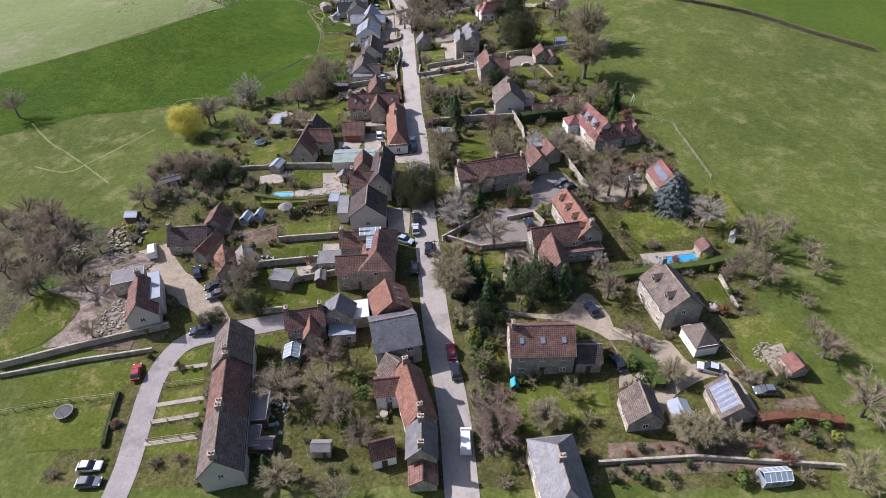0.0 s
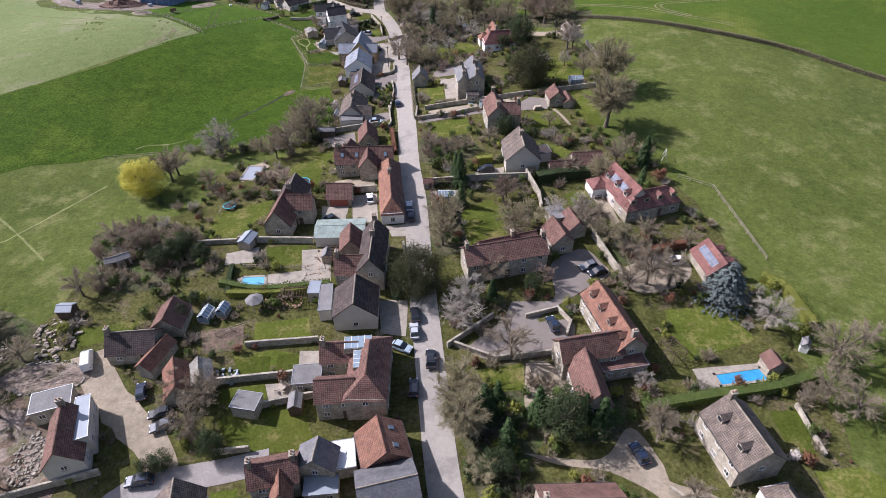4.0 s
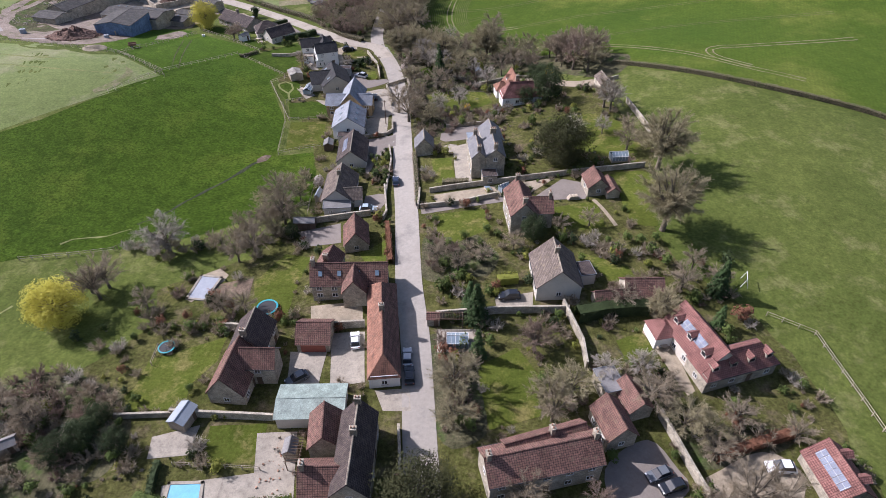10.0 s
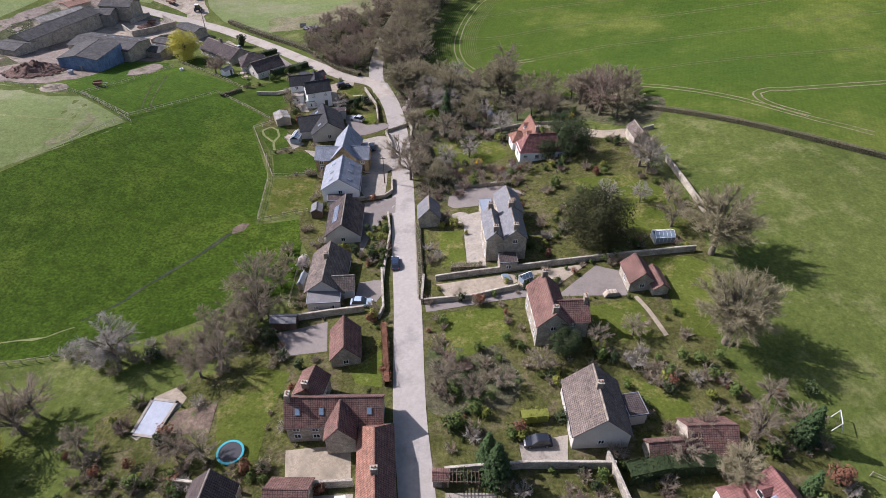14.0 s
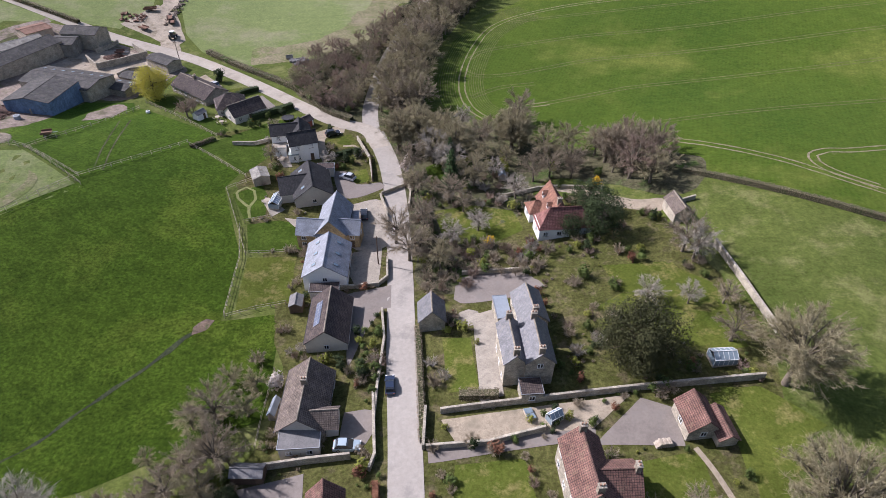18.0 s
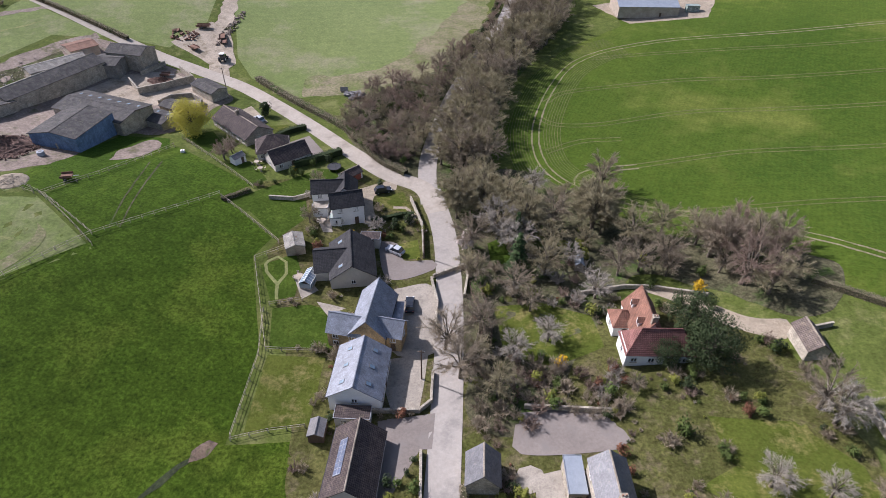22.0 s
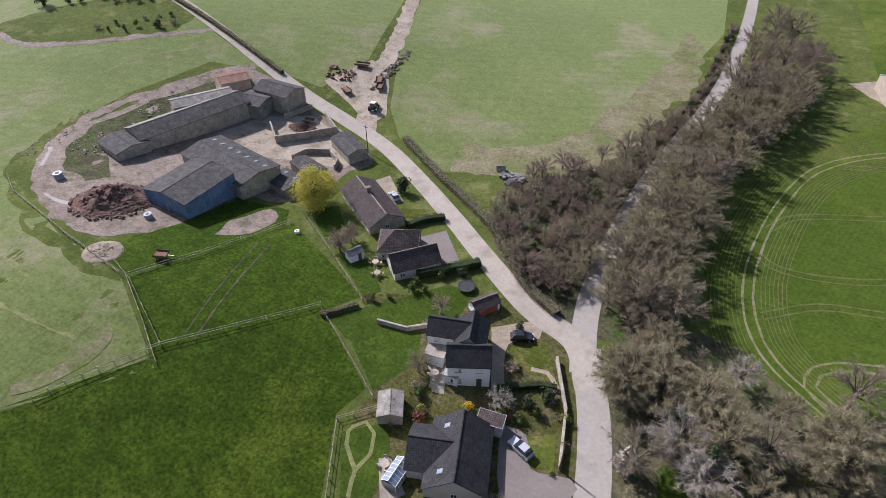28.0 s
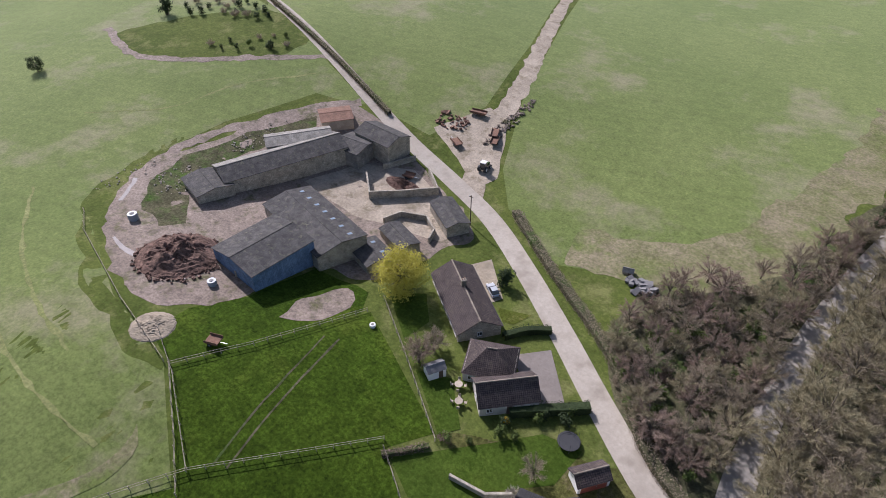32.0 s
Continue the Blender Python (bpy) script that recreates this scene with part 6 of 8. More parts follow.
    ("green", -68.4, 305.8, 2.9, -64.4, 312.0, 2.5, -60.7, 316.3, 2.3, -71.4, 301.3, 1.7, -66.1, 306.6, 2.3),
    ("blossom", -39.3, 213.0, 4.6),
    ("dark", -28.0, 216.3, 2.9, -24.0, 214.1, 2.9, -28.7, 218.6, 2.3, -26.3, 225.4, 2.3),
    ("green", -21.6, 215.6, 2.9, -21.9, 224.9, 2.9, -21.7, 213.5, 2.3, -21.7, 210.5, 2.3),
    ("twigs", -10.8, 211.9, 2.9, -46.9, 200.3, 3.4),
    ("twigs", -65.2, 164.2, 3.4, -65.0, 160.8, 2.3, -54.9, 159.8, 2.9, -60.6, 159.8, 2.9, -71.4, 155.6, 2.9, -37.2, 173.9, 1.1),
    ("dark", -34.2, 183.9, 2.9, -47.4, 161.2, 1.7, -62.8, 187.6, 3.4),
    ("bare", -7.2, 178.8, 6.0, -2.9, 175.6, 6.0, 2.5, 178.0, 5.0, 9.3, 181.4, 5.0, 29.1, 164.5, 6.0, 32.9, 168.0, 6.0, 45.9, 174.3, 6.0, 49.2, 169.2, 6.0, 20.0, 187.1, 5.0, 27.0, 188.4, 5.0, -80.8, 172.0, 7.0, -66.7, 166.9, 6.0),
    ("green", -5.0, 170.6, 3.5, -1.9, 172.8, 3.0, 40.6, 175.8, 3.0, 38.2, 178.6, 3.0, 43.4, 165.5, 3.5, 6.4, 186.2, 2.5, -72.4, 160.5, 2.5, -65.2, 158.0, 2.5, -49.7, 161.6, 2.5),
    ("dark", 11.5, 171.0, 3.0, 16.4, 176.3, 3.0, 30.1, 175.9, 3.0, 53.1, 175.7, 3.0, -54.1, 168.1, 3.0, -76.8, 157.9, 3.0),
    ("bare", -99.7, 107.0, 8.0, -89.6, 99.8, 7.0, -85.2, 107.4, 6.0, -96.4, 94.9, 7.0, -95.3, 114.0, 6.0, 78.3, 99.8, 6.0, 59.8, 95.4, 5.0),
    ("bud", -35.7, 67.9, 6.0, -0.8, 91.9, 6.0, 2.5, 82.4, 6.0, 5.5, 71.6, 5.0, 20.2, 64.6, 5.0, 32.5, 91.2, 5.0, 77.3, 94.8, 5.0),
    ("green", 31.2, 95.8, 3.0, 28.2, 92.5, 3.0, 32.8, 71.2, 3.0, 35.2, 68.5, 3.0, -21.4, 63.6, 3.0, -18.2, 71.1, 2.5, 3.5, 76.6, 3.0),
    ("dark", 1.5, 89.6, 4.0, 4.7, 78.9, 4.0, 13.7, 93.6, 5.0, 18.4, 91.7, 5.0),
    ("bare", 23.0, 277.5, 7.0, 19.4, 285.9, 7.0, 33.3, 284.2, 7.0, 31.8, 294.2, 6.0, 41.3, 291.0, 7.0),
    ("green", 19.5, 273.6, 3.0, 30.0, 277.5, 3.0, 29.6, 267.3, 3.0),
    ("lime", 18.6, 281.9, 3.0),
]
for kind, *rest in TREES:
    for x, y, h in zip(rest[0::3], rest[1::3], rest[2::3]):
        plant(kind, x, y, h)


def inside(x, y, pts):
    hit = False
    for (ax, ay), (bx, by) in zip(pts, pts[1:] + pts[:1]):
        if (ay > y) != (by > y) and x < (bx - ax) * (y - ay) / (by - ay) + ax:
            hit = not hit
    return hit


SOWN = {}
MAIN_LINE = smooth_line(MAIN, 4.0) + smooth_line(SIDE, 3.0) + smooth_line(YARD, 3.0)
UPPER_LINE = smooth_line(UPPER, 3.0)


def sow(kind, x, y, h):
    """A shrub of the joined undergrowth, kept until all of its kind are known."""
    v, full = plant_rng.randrange(2), KINDS[kind][3]
    w = h / full * plant_rng.uniform(0.9, 1.2)
    SOWN.setdefault((kind, v), []).append((x, y, ground_z(x, y), plant_rng.uniform(0, math.tau), w, h / full))


def grow_undergrowth():
    for (kind, variant), rows in SOWN.items():
        tall = KINDS[kind][3] > 3
        name = "woodland" if tall else "undergrowth"
        meshes = KINDS[kind][2](variant)
        for me in meshes if tall else meshes[1:]:
            co = np.array([q.co[:] for q in me.vertices])
            tri = np.array([(p.vertices[0], p.vertices[k], p.vertices[k + 1]) for p in me.polygons for k in range(1, len(p.vertices) - 1)])
            vs, fs = [], []
            for k, (x, y, z, a, w, h) in enumerate(rows):
                c, s = math.cos(a), math.sin(a)
                vs.append(np.stack([x + w * (co[:, 0] * c - co[:, 1] * s), y + w * (co[:, 0] * s + co[:, 1] * c), z + h * co[:, 2]], 1))
                fs.append(tri + k * len(co))
            big = bpy.data.meshes.new(name)
            big.from_pydata(np.concatenate(vs), [], np.concatenate(fs))
            big.materials.append(me.materials[0])
            tagged(new(name, big), ("dense wood of " if tall else "dense undergrowth of ") + KINDS[kind][1] + "s", name, "", "stuff")
        for me in meshes:
            bpy.data.meshes.remove(me)


def thicket(pts, kinds, gap, h0, h1, seed, joined=False):
    """Trees or shrubs scattered over a piece of ground, no two closer than the gap."""
    rng = random.Random(seed)
    lo, hi = [min(p[i] for p in pts) for i in (0, 1)], [max(p[i] for p in pts) for i in (0, 1)]
    done = []
    for _ in range(int((hi[0] - lo[0]) * (hi[1] - lo[1]) / gap ** 2 * 4)):
        x, y = rng.uniform(lo[0], hi[0]), rng.uniform(lo[1], hi[1])
        if inside(x, y, pts) and not any(n == "lawn" and inside(x, y, spot) for _, n, spot in SPOTS) and all((x - a) ** 2 + (y - b) ** 2 > gap * gap for a, b in done) and min((x - q.x) ** 2 + (y - q.y) ** 2 for q in MAIN_LINE) > 24 and min((x - q.x) ** 2 + (y - q.y) ** 2 for q in UPPER_LINE) > 6.5:
            done.append((x, y))
            kind = rng.choice(kinds)
            if KINDS[kind][3] > 3 and joined:
                sow(kind, x, y, rng.uniform(h0, h1))
            elif KINDS[kind][3] > 3:
                plant(kind, x, y, rng.uniform(h0, h1))
            else:
                sow(kind, x, y, min(3.3, rng.uniform(h0, h1)))


WOODS = (
    ("bare redt bud redt", 3.6, 4.4, 7.4, [(-63.0, 337.6), (-59.5, 357.3), (-42.1, 372.9), (-28.7, 402.9), (-27.7, 375.7), (-32.8, 350.0), (-34.2, 322.5), (-40.1, 313.7), (-52.3, 320.2)]),
    ("bare bud bud bare", 4.0, 9.0, 13.4, [(-31.5, 319.3), (-28.7, 342.6), (-22.2, 377.9), (-8.3, 425.9), (5.9, 432.7), (-1.0, 401.2), (-13.0, 370.4), (-17.9, 336.8), (-17.2, 316.3)]),
    ("bud bare bud twigs", 3.8, 5.5, 9.0, [(-29.0, 318.0), (-26.6, 323.5), (-20.0, 320.1), (-16.6, 313.3), (-21.1, 304.7), (-25.0, 304.0)]),
    ("redtwigs twigs twigs green", 2.4, 2.3, 4.2, [(-63.4, 334.9), (-57.8, 352.5), (-46.4, 365.3), (-38.4, 363.0), (-36.6, 327.1), (-40.8, 316.0), (-52.9, 321.9)]),
    ("bare bud pale bud", 7.0, 6.2, 10.8, [(-26.5, 303.6), (-10.5, 316.4), (7.1, 298.5), (53.4, 281.4), (46.6, 267.7), (21.5, 280.1), (6.2, 284.6), (0.8, 263.5), (-4.7, 247.8), (-8.3, 239.3), (-14.6, 240.5), (-18.2, 260.2)]),
    ("twigs redtwigs green paletwigs lime", 3.4, 1.6, 3.4, [(-16.9, 260.1), (-8.6, 293.6), (6.8, 292.8), (7.3, 262.9), (-0.1, 243.9), (-4.9, 235.8), (-13.9, 236.4)]),
    ("twigs twigs green redtwigs", 2.2, 1.8, 3.6, [(-87.0, 142.0), (-78.0, 147.2), (-61.4, 144.1), (-57.4, 131.8), (-66.0, 125.7), (-78.0, 126.9)]),
    ("twigs redtwigs green copper", 2.1, 2.1, 4.1, [(-8.2, 156.2), (-1.4, 156.8), (0.7, 137.5), (-6.7, 136.3)]),
    ("bare twigs redt", 4.6, 4.1, 8.6, [(-119.9, 123.8), (-98.3, 120.3), (-87.7, 103.6), (-96.7, 97.0), (-105.8, 99.0)]),
    ("twigs green dark lime", 2.2, 1.7, 3.6, [(-0.9, 94.0), (6.6, 101.4), (25.7, 97.5), (23.7, 90.2), (10.5, 88.2), (6.4, 81.4), (7.2, 71.3), (3.2, 74.7)]),
    ("green twigs redtwigs", 2.2, 2.1, 3.8, [(3.3, 78.9), (6.8, 76.2), (8.6, 55.7), (4.0, 55.2), (3.3, 69.1)]),
    ("bare bud twigs paletwigs", 3.7, 2.8, 7.2, [(26.5, 154.0), (33.7, 144.3), (35.6, 138.6), (50.5, 137.3), (48.9, 134.6), (35.5, 131.2), (31.1, 139.4)]),
    ("twigs green redtwigs dark", 2.4, 1.7, 3.6, [(-10.6, 186.5), (2.0, 185.6), (3.5, 175.3), (-9.2, 173.9)]),
    ("twigs green dark paletwigs", 2.6, 1.7, 3.6, [(18.7, 184.3), (33.1, 184.7), (42.0, 183.6), (40.9, 180.1), (31.4, 177.7), (22.5, 181.4)]),
    ("redt bare bare", 6.4, 9.6, 14.4, [(-22.5, 418.7), (-13.0, 473.9), (0.4, 467.7), (7.5, 437.4), (-9.3, 415.8)]),
    ("twigs redtwigs paletwigs", 2.6, 1.8, 3.6, [(-85.6, 147.0), (-73.3, 150.8), (-63.4, 142.0), (-67.8, 132.3), (-77.7, 133.2)]),
    ("redt bare bare", 5.5, 8.3, 13.0, [(30.0, 284.0), (38.0, 291.0), (50.0, 287.0), (49.0, 279.0)]),
    ("twigs bare twigs paletwigs", 2.6, 2.0, 5.5, [(-81.8, 185.9), (-69.8, 183.1), (-62.5, 185.9), (-51.5, 186.1), (-44.4, 189.5), (-43.9, 195.4), (-54.7, 192.5), (-64.3, 191.2), (-73.4, 192.0)]),
    ("twigs copper green", 2.7, 1.4, 2.9, [(-71.0, 166.4), (-55.2, 163.9), (-50.1, 160.8), (-61.0, 159.4)]),
    ("green dark lime twigs copper", 2.1, 0.9, 2.2, [(1.7, 204.7), (22.0, 207.7), (23.5, 206.6), (14.5, 202.4), (7.7, 202.0)]),
    ("green dark lime twigs", 1.9, 0.9, 2.2, [(-26.4, 225.5), (-22.0, 231.9), (-21.3, 228.0), (-21.0, 212.1), (-22.0, 207.1), (-24.6, 215.3)]),
    ("green dark twigs copper lime", 2.6, 1.0, 2.4, [(25.6, 54.9), (52.9, 54.5), (52.5, 51.4), (25.5, 50.3)]),
    ("twigs green redtwigs", 2.4, 1.4, 2.9, [(50.7, 59.6), (64.2, 57.2), (62.6, 54.2), (49.1, 55.7)]),
    ("green twigs dark", 2.1, 0.9, 2.2, [(-55.2, 118.8), (-45.0, 120.3), (-43.9, 116.2), (-51.7, 114.7)]),
    ("green dark twigs", 2.1, 0.9, 2.4, [(-57.4, 148.3), (-48.0, 145.3), (-53.2, 140.5), (-59.4, 139.5)]),
    ("bare twigs bud", 4.6, 4.1, 8.6, [(-60.1, 195.9), (-50.5, 210.8), (-42.0, 225.7), (-39.6, 210.1), (-43.9, 190.1), (-50.7, 185.6)]),
    ("green dark twigs lime", 2.1, 0.9, 2.4, [(-69.6, 147.7), (-62.4, 151.6), (-58.9, 146.5), (-62.0, 142.0), (-66.3, 142.0)]),
    ("twigs bare redtwigs twigs", 2.5, 2.0, 4.6, [(-15.0, 249.5), (-3.0, 249.2), (6.0, 250.5), (13.0, 248.5), (13.6, 244.7), (8.1, 239.2), (-2.0, 239.7), (-13.0, 236.5)]),
    ("dark twigs dark", 4.0, 2, 4, [(-264.8, 385.8), (-229.6, 403.9), (-221.0, 393.4), (-252.3, 376.9)]),
    ("dark twigs green", 4.0, 1.5, 3, [(-227.1, 368.1), (-207.3, 388.9), (-200.7, 380.1), (-220.4, 365.3)]),
)
for k, (kinds, gap, h0, h1, pts) in enumerate(WOODS):
    thicket(pts, kinds.split(), gap, h0, h1, 100 + k, min(p[1] for p in pts) > 300)

lane_rng = random.Random(5)
for k, p in enumerate(smooth_line(UPPER, 3.2)):
    if 316 < p.y < 398:
        side = 1 if k % 2 else -1
        sow(lane_rng.choice(("bud", "bare", "bud")), p.x + side * lane_rng.uniform(3.4, 4.2), p.y, lane_rng.uniform(8.0, 11.0) if side > 0 else lane_rng.uniform(5.0, 7.0))
for p in smooth_line(UPPER, 1.7):
    if 388 < p.y < 478:
        sow(lane_rng.choice(("twigs", "redtwigs", "dark")), p.x - lane_rng.uniform(4.0, 5.4), p.y, lane_rng.uniform(2.0, 3.2))

# Borders and corners of the gardens, between the lawns, houses and roads.
border_rng = random.Random(77)
count = 0
while count < 2100:
    x, y = border_rng.uniform(-80, 72), border_rng.uniform(25, 300)
    if not inside(x, y, VILLAGE) or min((x - q.x) ** 2 + (y - q.y) ** 2 for q in MAIN_LINE) < 17:
        count += 0.02
        continue
    if any(inside(x, y, pts) for _, _, pts in SPOTS):
        count += 0.05
        continue
    hit = False
    for hx, hy, rot, L, W in FOOTPRINTS:
        c, s = math.cos(radians(rot)), math.sin(radians(rot))
        dx, dy = x - hx, y - hy
        if abs(dx * c + dy * s) < L / 2 + 0.7 and abs(dy * c - dx * s) < W / 2 + 0.7:
            hit = True
    if hit or noise.noise(Vector((x * 0.17, y * 0.17, 2))) < 0.05:
        count += 0.05
        continue
    count += 1
    sow(border_rng.choice(("green", "green", "dark", "twigs", "twigs", "twigs", "lime", "redtwigs", "copper", "twigs", "paletwigs")), x, y, 0.6 + 2.4 * border_rng.random() ** 1.7)
grow_undergrowth()


# ---- hedges, walls and fences ----
def hedge(points, w, h, leaf, label, seed=1, leaves=62, size=0.17):
    """A clipped or wild hedge of leaf sprays along a line, with a dark woody heart."""
    rng = random.Random(seed)
    line = smooth_line(points, 1.5)
    v, f, sv, sf = [], [], [], []
    ox, oy = line[0].x, line[0].y
    oz = ground_z(ox, oy)
    for a, b in zip(line, line[1:]):
        d = (b - a)
        n = Vector((-d.y, d.x, 0)).normalized()
        for _ in range(int(d.length * leaves * (w + 2 * h) / 5) + 1):
            t = rng.random()
            p = a.lerp(b, t)
            wob = 1 + 0.25 * noise.noise(Vector((p.x * 0.5, p.y * 0.5, 3)))
            u = rng.uniform(-1, 1) * (w + 2 * h)
            if abs(u) < w:
                off, z, nd = u / 2, h * wob, Vector((0, 0, 1))
            else:
                s = 1 if u > 0 else -1
                off, z, nd = s * w / 2 * wob, (abs(u) - w) / 2 * wob, n * s
            q = p + n * off + rvec(rng, 0.16)
            leaf_quads(v, f, Vector((q.x - ox, q.y - oy, ground_z(p.x, p.y) - oz + max(0.05, z))), (nd + rvec(rng, 0.6)).normalized(), size, rng)
        k = len(sv)
        for p in (a, b):
            g = ground_z(p.x, p.y) - oz
            for s, z in ((-0.36, -0.1), (0.36, -0.1), (0.36, 0.86), (-0.36, 0.86)):
                q = p + n * s * w
                sv.append((q.x - ox, q.y - oy, g + (z * h if z > 0 else z)))
        sf += [(k + i, k + (i + 1) % 4, k + 4 + (i + 1) % 4, k + 4 + i) for i in range(4)]
    ob = thing("hedge", label, "hedge", pose(ox, oy, oz))
    part("wood", mesh_of("wood", sv, sf, M["leaflitter" if "twig" in leaf else leaf]), ob)
    part("foliage", mesh_of("foliage", v, f, M[leaf]), ob)


def wall_line(points, h, w=0.4, mat="stone", label="weathered stone garden wall", name="garden_wall"):
    """A stone wall with a coping, stepping along the ground."""
    line = [Vector((*p, 0)) for p in points]
    ox, oy = line[0].x, line[0].y
    oz = ground_z(ox, oy)
    root = tagged(thing(name, label, "wall", pose(ox, oy, oz)), kind="structure")
    for a, b in zip(line, line[1:]):
        d = b - a
        n = max(1, int(d.length / 4.0))
        v, f, cv, cf = [], [], [], []
        t = d.normalized()
        s = Vector((-t.y, t.x, 0))
        for k in range(n + 1):
            p = a + d * (k / n) + t * (0.2 * (k == n) - 0.2 * (k == 0))
            g = ground_z(p.x, p.y) - oz
            hh = h * (1 + 0.06 * noise.noise(Vector((p.x, p.y, 5))))
            for off, z in ((-w / 2, -0.4), (w / 2, -0.4), (w / 2, hh), (-w / 2, hh)):
                q = p + s * off
                v.append((q.x - ox, q.y - oy, g + z))
            for off, z in ((-w / 2 - 0.05, hh), (w / 2 + 0.05, hh), (w / 2, hh + 0.12), (-w / 2, hh + 0.12)):
                q = p + s * off
                cv.append((q.x - ox, q.y - oy, g + z))
        for vv, ff in ((v, f), (cv, cf)):
            for k in range(n):
                i = 4 * k
                ff += [(i + j, i + (j + 1) % 4, i + 4 + (j + 1) % 4, i + 4 + j) for j in range(4)]
            ff += [(3, 2, 1, 0), (4 * n, 4 * n + 1, 4 * n + 2, 4 * n + 3)]
        part("wall_run", solid("wall_run", v, f, M[mat]), root)
        part("coping", solid("coping", cv, cf, M["stone"]), root)


def fence(points, h=1.1, step=2.6, rails=2, mat="wood", label="weathered post and rail fence", board=False):
    line = [Vector((*p, 0)) for p in points]
    ox, oy = line[0].x, line[0].y
    oz = ground_z(ox, oy)
    root = thing("fence", label, "fence", pose(ox, oy, oz))
    post = box("post", 0, 0, -0.3, 0.12, 0.12, h + 0.4, M[mat])
    for a, b in zip(line, line[1:]):
        d = b - a
        n = max(1, round(d.length / step))
        ang = math.degrees(math.atan2(d.y, d.x))
        for k in range(n):
            p, q = a + d * (k / n), a + d * ((k + 1) / n)
            gp, gq = ground_z(p.x, p.y) - oz, ground_z(q.x, q.y) - oz
            part("post", post, root, pose(p.x - ox, p.y - oy, gp, 0, 0, ang))
            L = (q - p).length
            tilt = -math.degrees(math.atan2(gq - gp, L))
            if board:
                part("board", box("board", L / 2, 0, 0.05, L, 0.05, h - 0.05, M[mat]), root, pose(p.x - ox, p.y - oy, gp, 0, tilt, ang))
            else:
                for r in range(rails):
                    z = h * (r + 1) / rails - 0.08
                    part("rail", box("rail", L / 2, 0.08, z, L, 0.035, 0.09, M[mat]), root, pose(p.x - ox, p.y - oy, gp, 0, tilt, ang))
        part("post", post, root, pose(b.x - ox, b.y - oy, ground_z(b.x, b.y) - oz, 0, 0, ang))


hedge([(-98.7, 360.7), (-81.9, 347.9), (-60.7, 332.5), (-48.3, 318.1), (-38.9, 311.7)], 2.4, 1.5, "twig", "wild brown hedge along the farm lane", 1)
hedge([(-151.6, 374.8), (-182.7, 385.8), (-216.1, 397.1), (-236.7, 404.5)], 1.6, 1.6, "twig", "long bare hedge beside the farm lane", 2)
hedge([(50.0, 274.8), (85.4, 250.1), (115.9, 235.3), (132.7, 221.7), (150.0, 208.0)], 1.5, 1.3, "twig", "long bare field hedge", 4, 130, 0.11)
hedge([(30.4, 94.2), (35.8, 95.1), (43.9, 96.5), (54.0, 97.8), (63.2, 100.4)], 2.2, 2.0, "green", "tall clipped green hedge", 5, 90, 0.14)
hedge([(-49.2, 122.6), (-40.1, 122.6), (-33.1, 123.6), (-28.0, 125.2)], 1.5, 1.6, "lime", "clipped yellow green hedge beside the pool", 7)
hedge([(-50.4, 131.4), (-50.1, 127.8), (-49.2, 122.6)], 1.2, 1.4, "ever", "clipped hedge beside the pool", 8)
hedge([(33.2, 73.5), (36.4, 70.2), (36.4, 65.7)], 2.6, 2.4, "green", "thick clipped green hedge by the drive", 9)
hedge([(50.3, 58.6), (57.6, 59.0), (64.4, 57.6)], 2.0, 1.8, "copper", "copper beech hedge beside the garden", 10)
hedge([(20.0, 161.2), (26.4, 162.5), (33.9, 162.9)], 3.0, 3.0, "ever", "tall dark green hedge", 11)
hedge([(-19.4, 193.4), (-17.5, 178.8)], 1.2, 1.6, "copper", "clipped copper beech hedge", 12)
hedge([(37.2, 132.7), (43.8, 134.9), (51.9, 137.3)], 1.8, 1.8, "copper", "copper brown beech garden hedge", 13)
hedge([(63.8, 126.3), (67.2, 122.7), (68.3, 112.5)], 2.4, 2.0, "lime", "yellow green wild field hedge", 14)
hedge([(5.1, 171.2), (9.5, 171.5)], 2.0, 2.0, "lime", "clipped light green hedge", 15)
hedge([(-43.6, 290.3), (-36.4, 294.3), (-33.9, 294.8)], 1.2, 1.2, "ever", "dark clipped garden hedge row", 16)
hedge([(-69.3, 310.1), (-58.6, 319.3)], 2.0, 2.0, "ever", "dense dark garden hedge", 17)
hedge([(-80.8, 290.5), (-78.2, 293.7), (-76.0, 296.6)], 1.0, 1.0, "redtwig", "low brown boundary hedge", 18)
hedge([(-79.3, 324.3), (-76.6, 328.3), (-72.6, 331.3)], 1.6, 1.6, "ever", "dark clipped hedge beside the bungalow", 19)
hedge([(-65.3, 69.0), (-64.5, 63.1), (-63.2, 57.6)], 0.8, 0.9, "ever", "low green hedge beside the lane", 20)
hedge([(-51.7, 125.7), (-42.3, 123.6), (-27.9, 125.0)], 1.6, 1.8, "green", "long green clipped garden hedge", 21)
hedge([(-6.5, 209.1), (0.2, 208.8)], 1.8, 1.3, "twig", "brown clipped garden hedge", 23)
hedge([(-16.9, 272.0), (-13.3, 257.9), (-15.5, 250.0)], 2.0, 2.2, "redtwig", "wild hedge beside the street", 24)
hedge([(-14.5, 226.1), (-13.3, 211.3), (-12.5, 200.4)], 1.2, 1.2, "twig", "low bare hedge beside the street", 25)
wall_line([(-92.5, 75.3), (-80.5, 79.3), (-68.7, 82.7), (-60.9, 84.8)], 1.5)
wall_line([(-91.3, 73.1), (-75.7, 76.7), (-62.5, 78.9)], 0.9)
wall_line([(-9.5, 205.9), (24.0, 209.0), (44.4, 210.4)], 1.4)
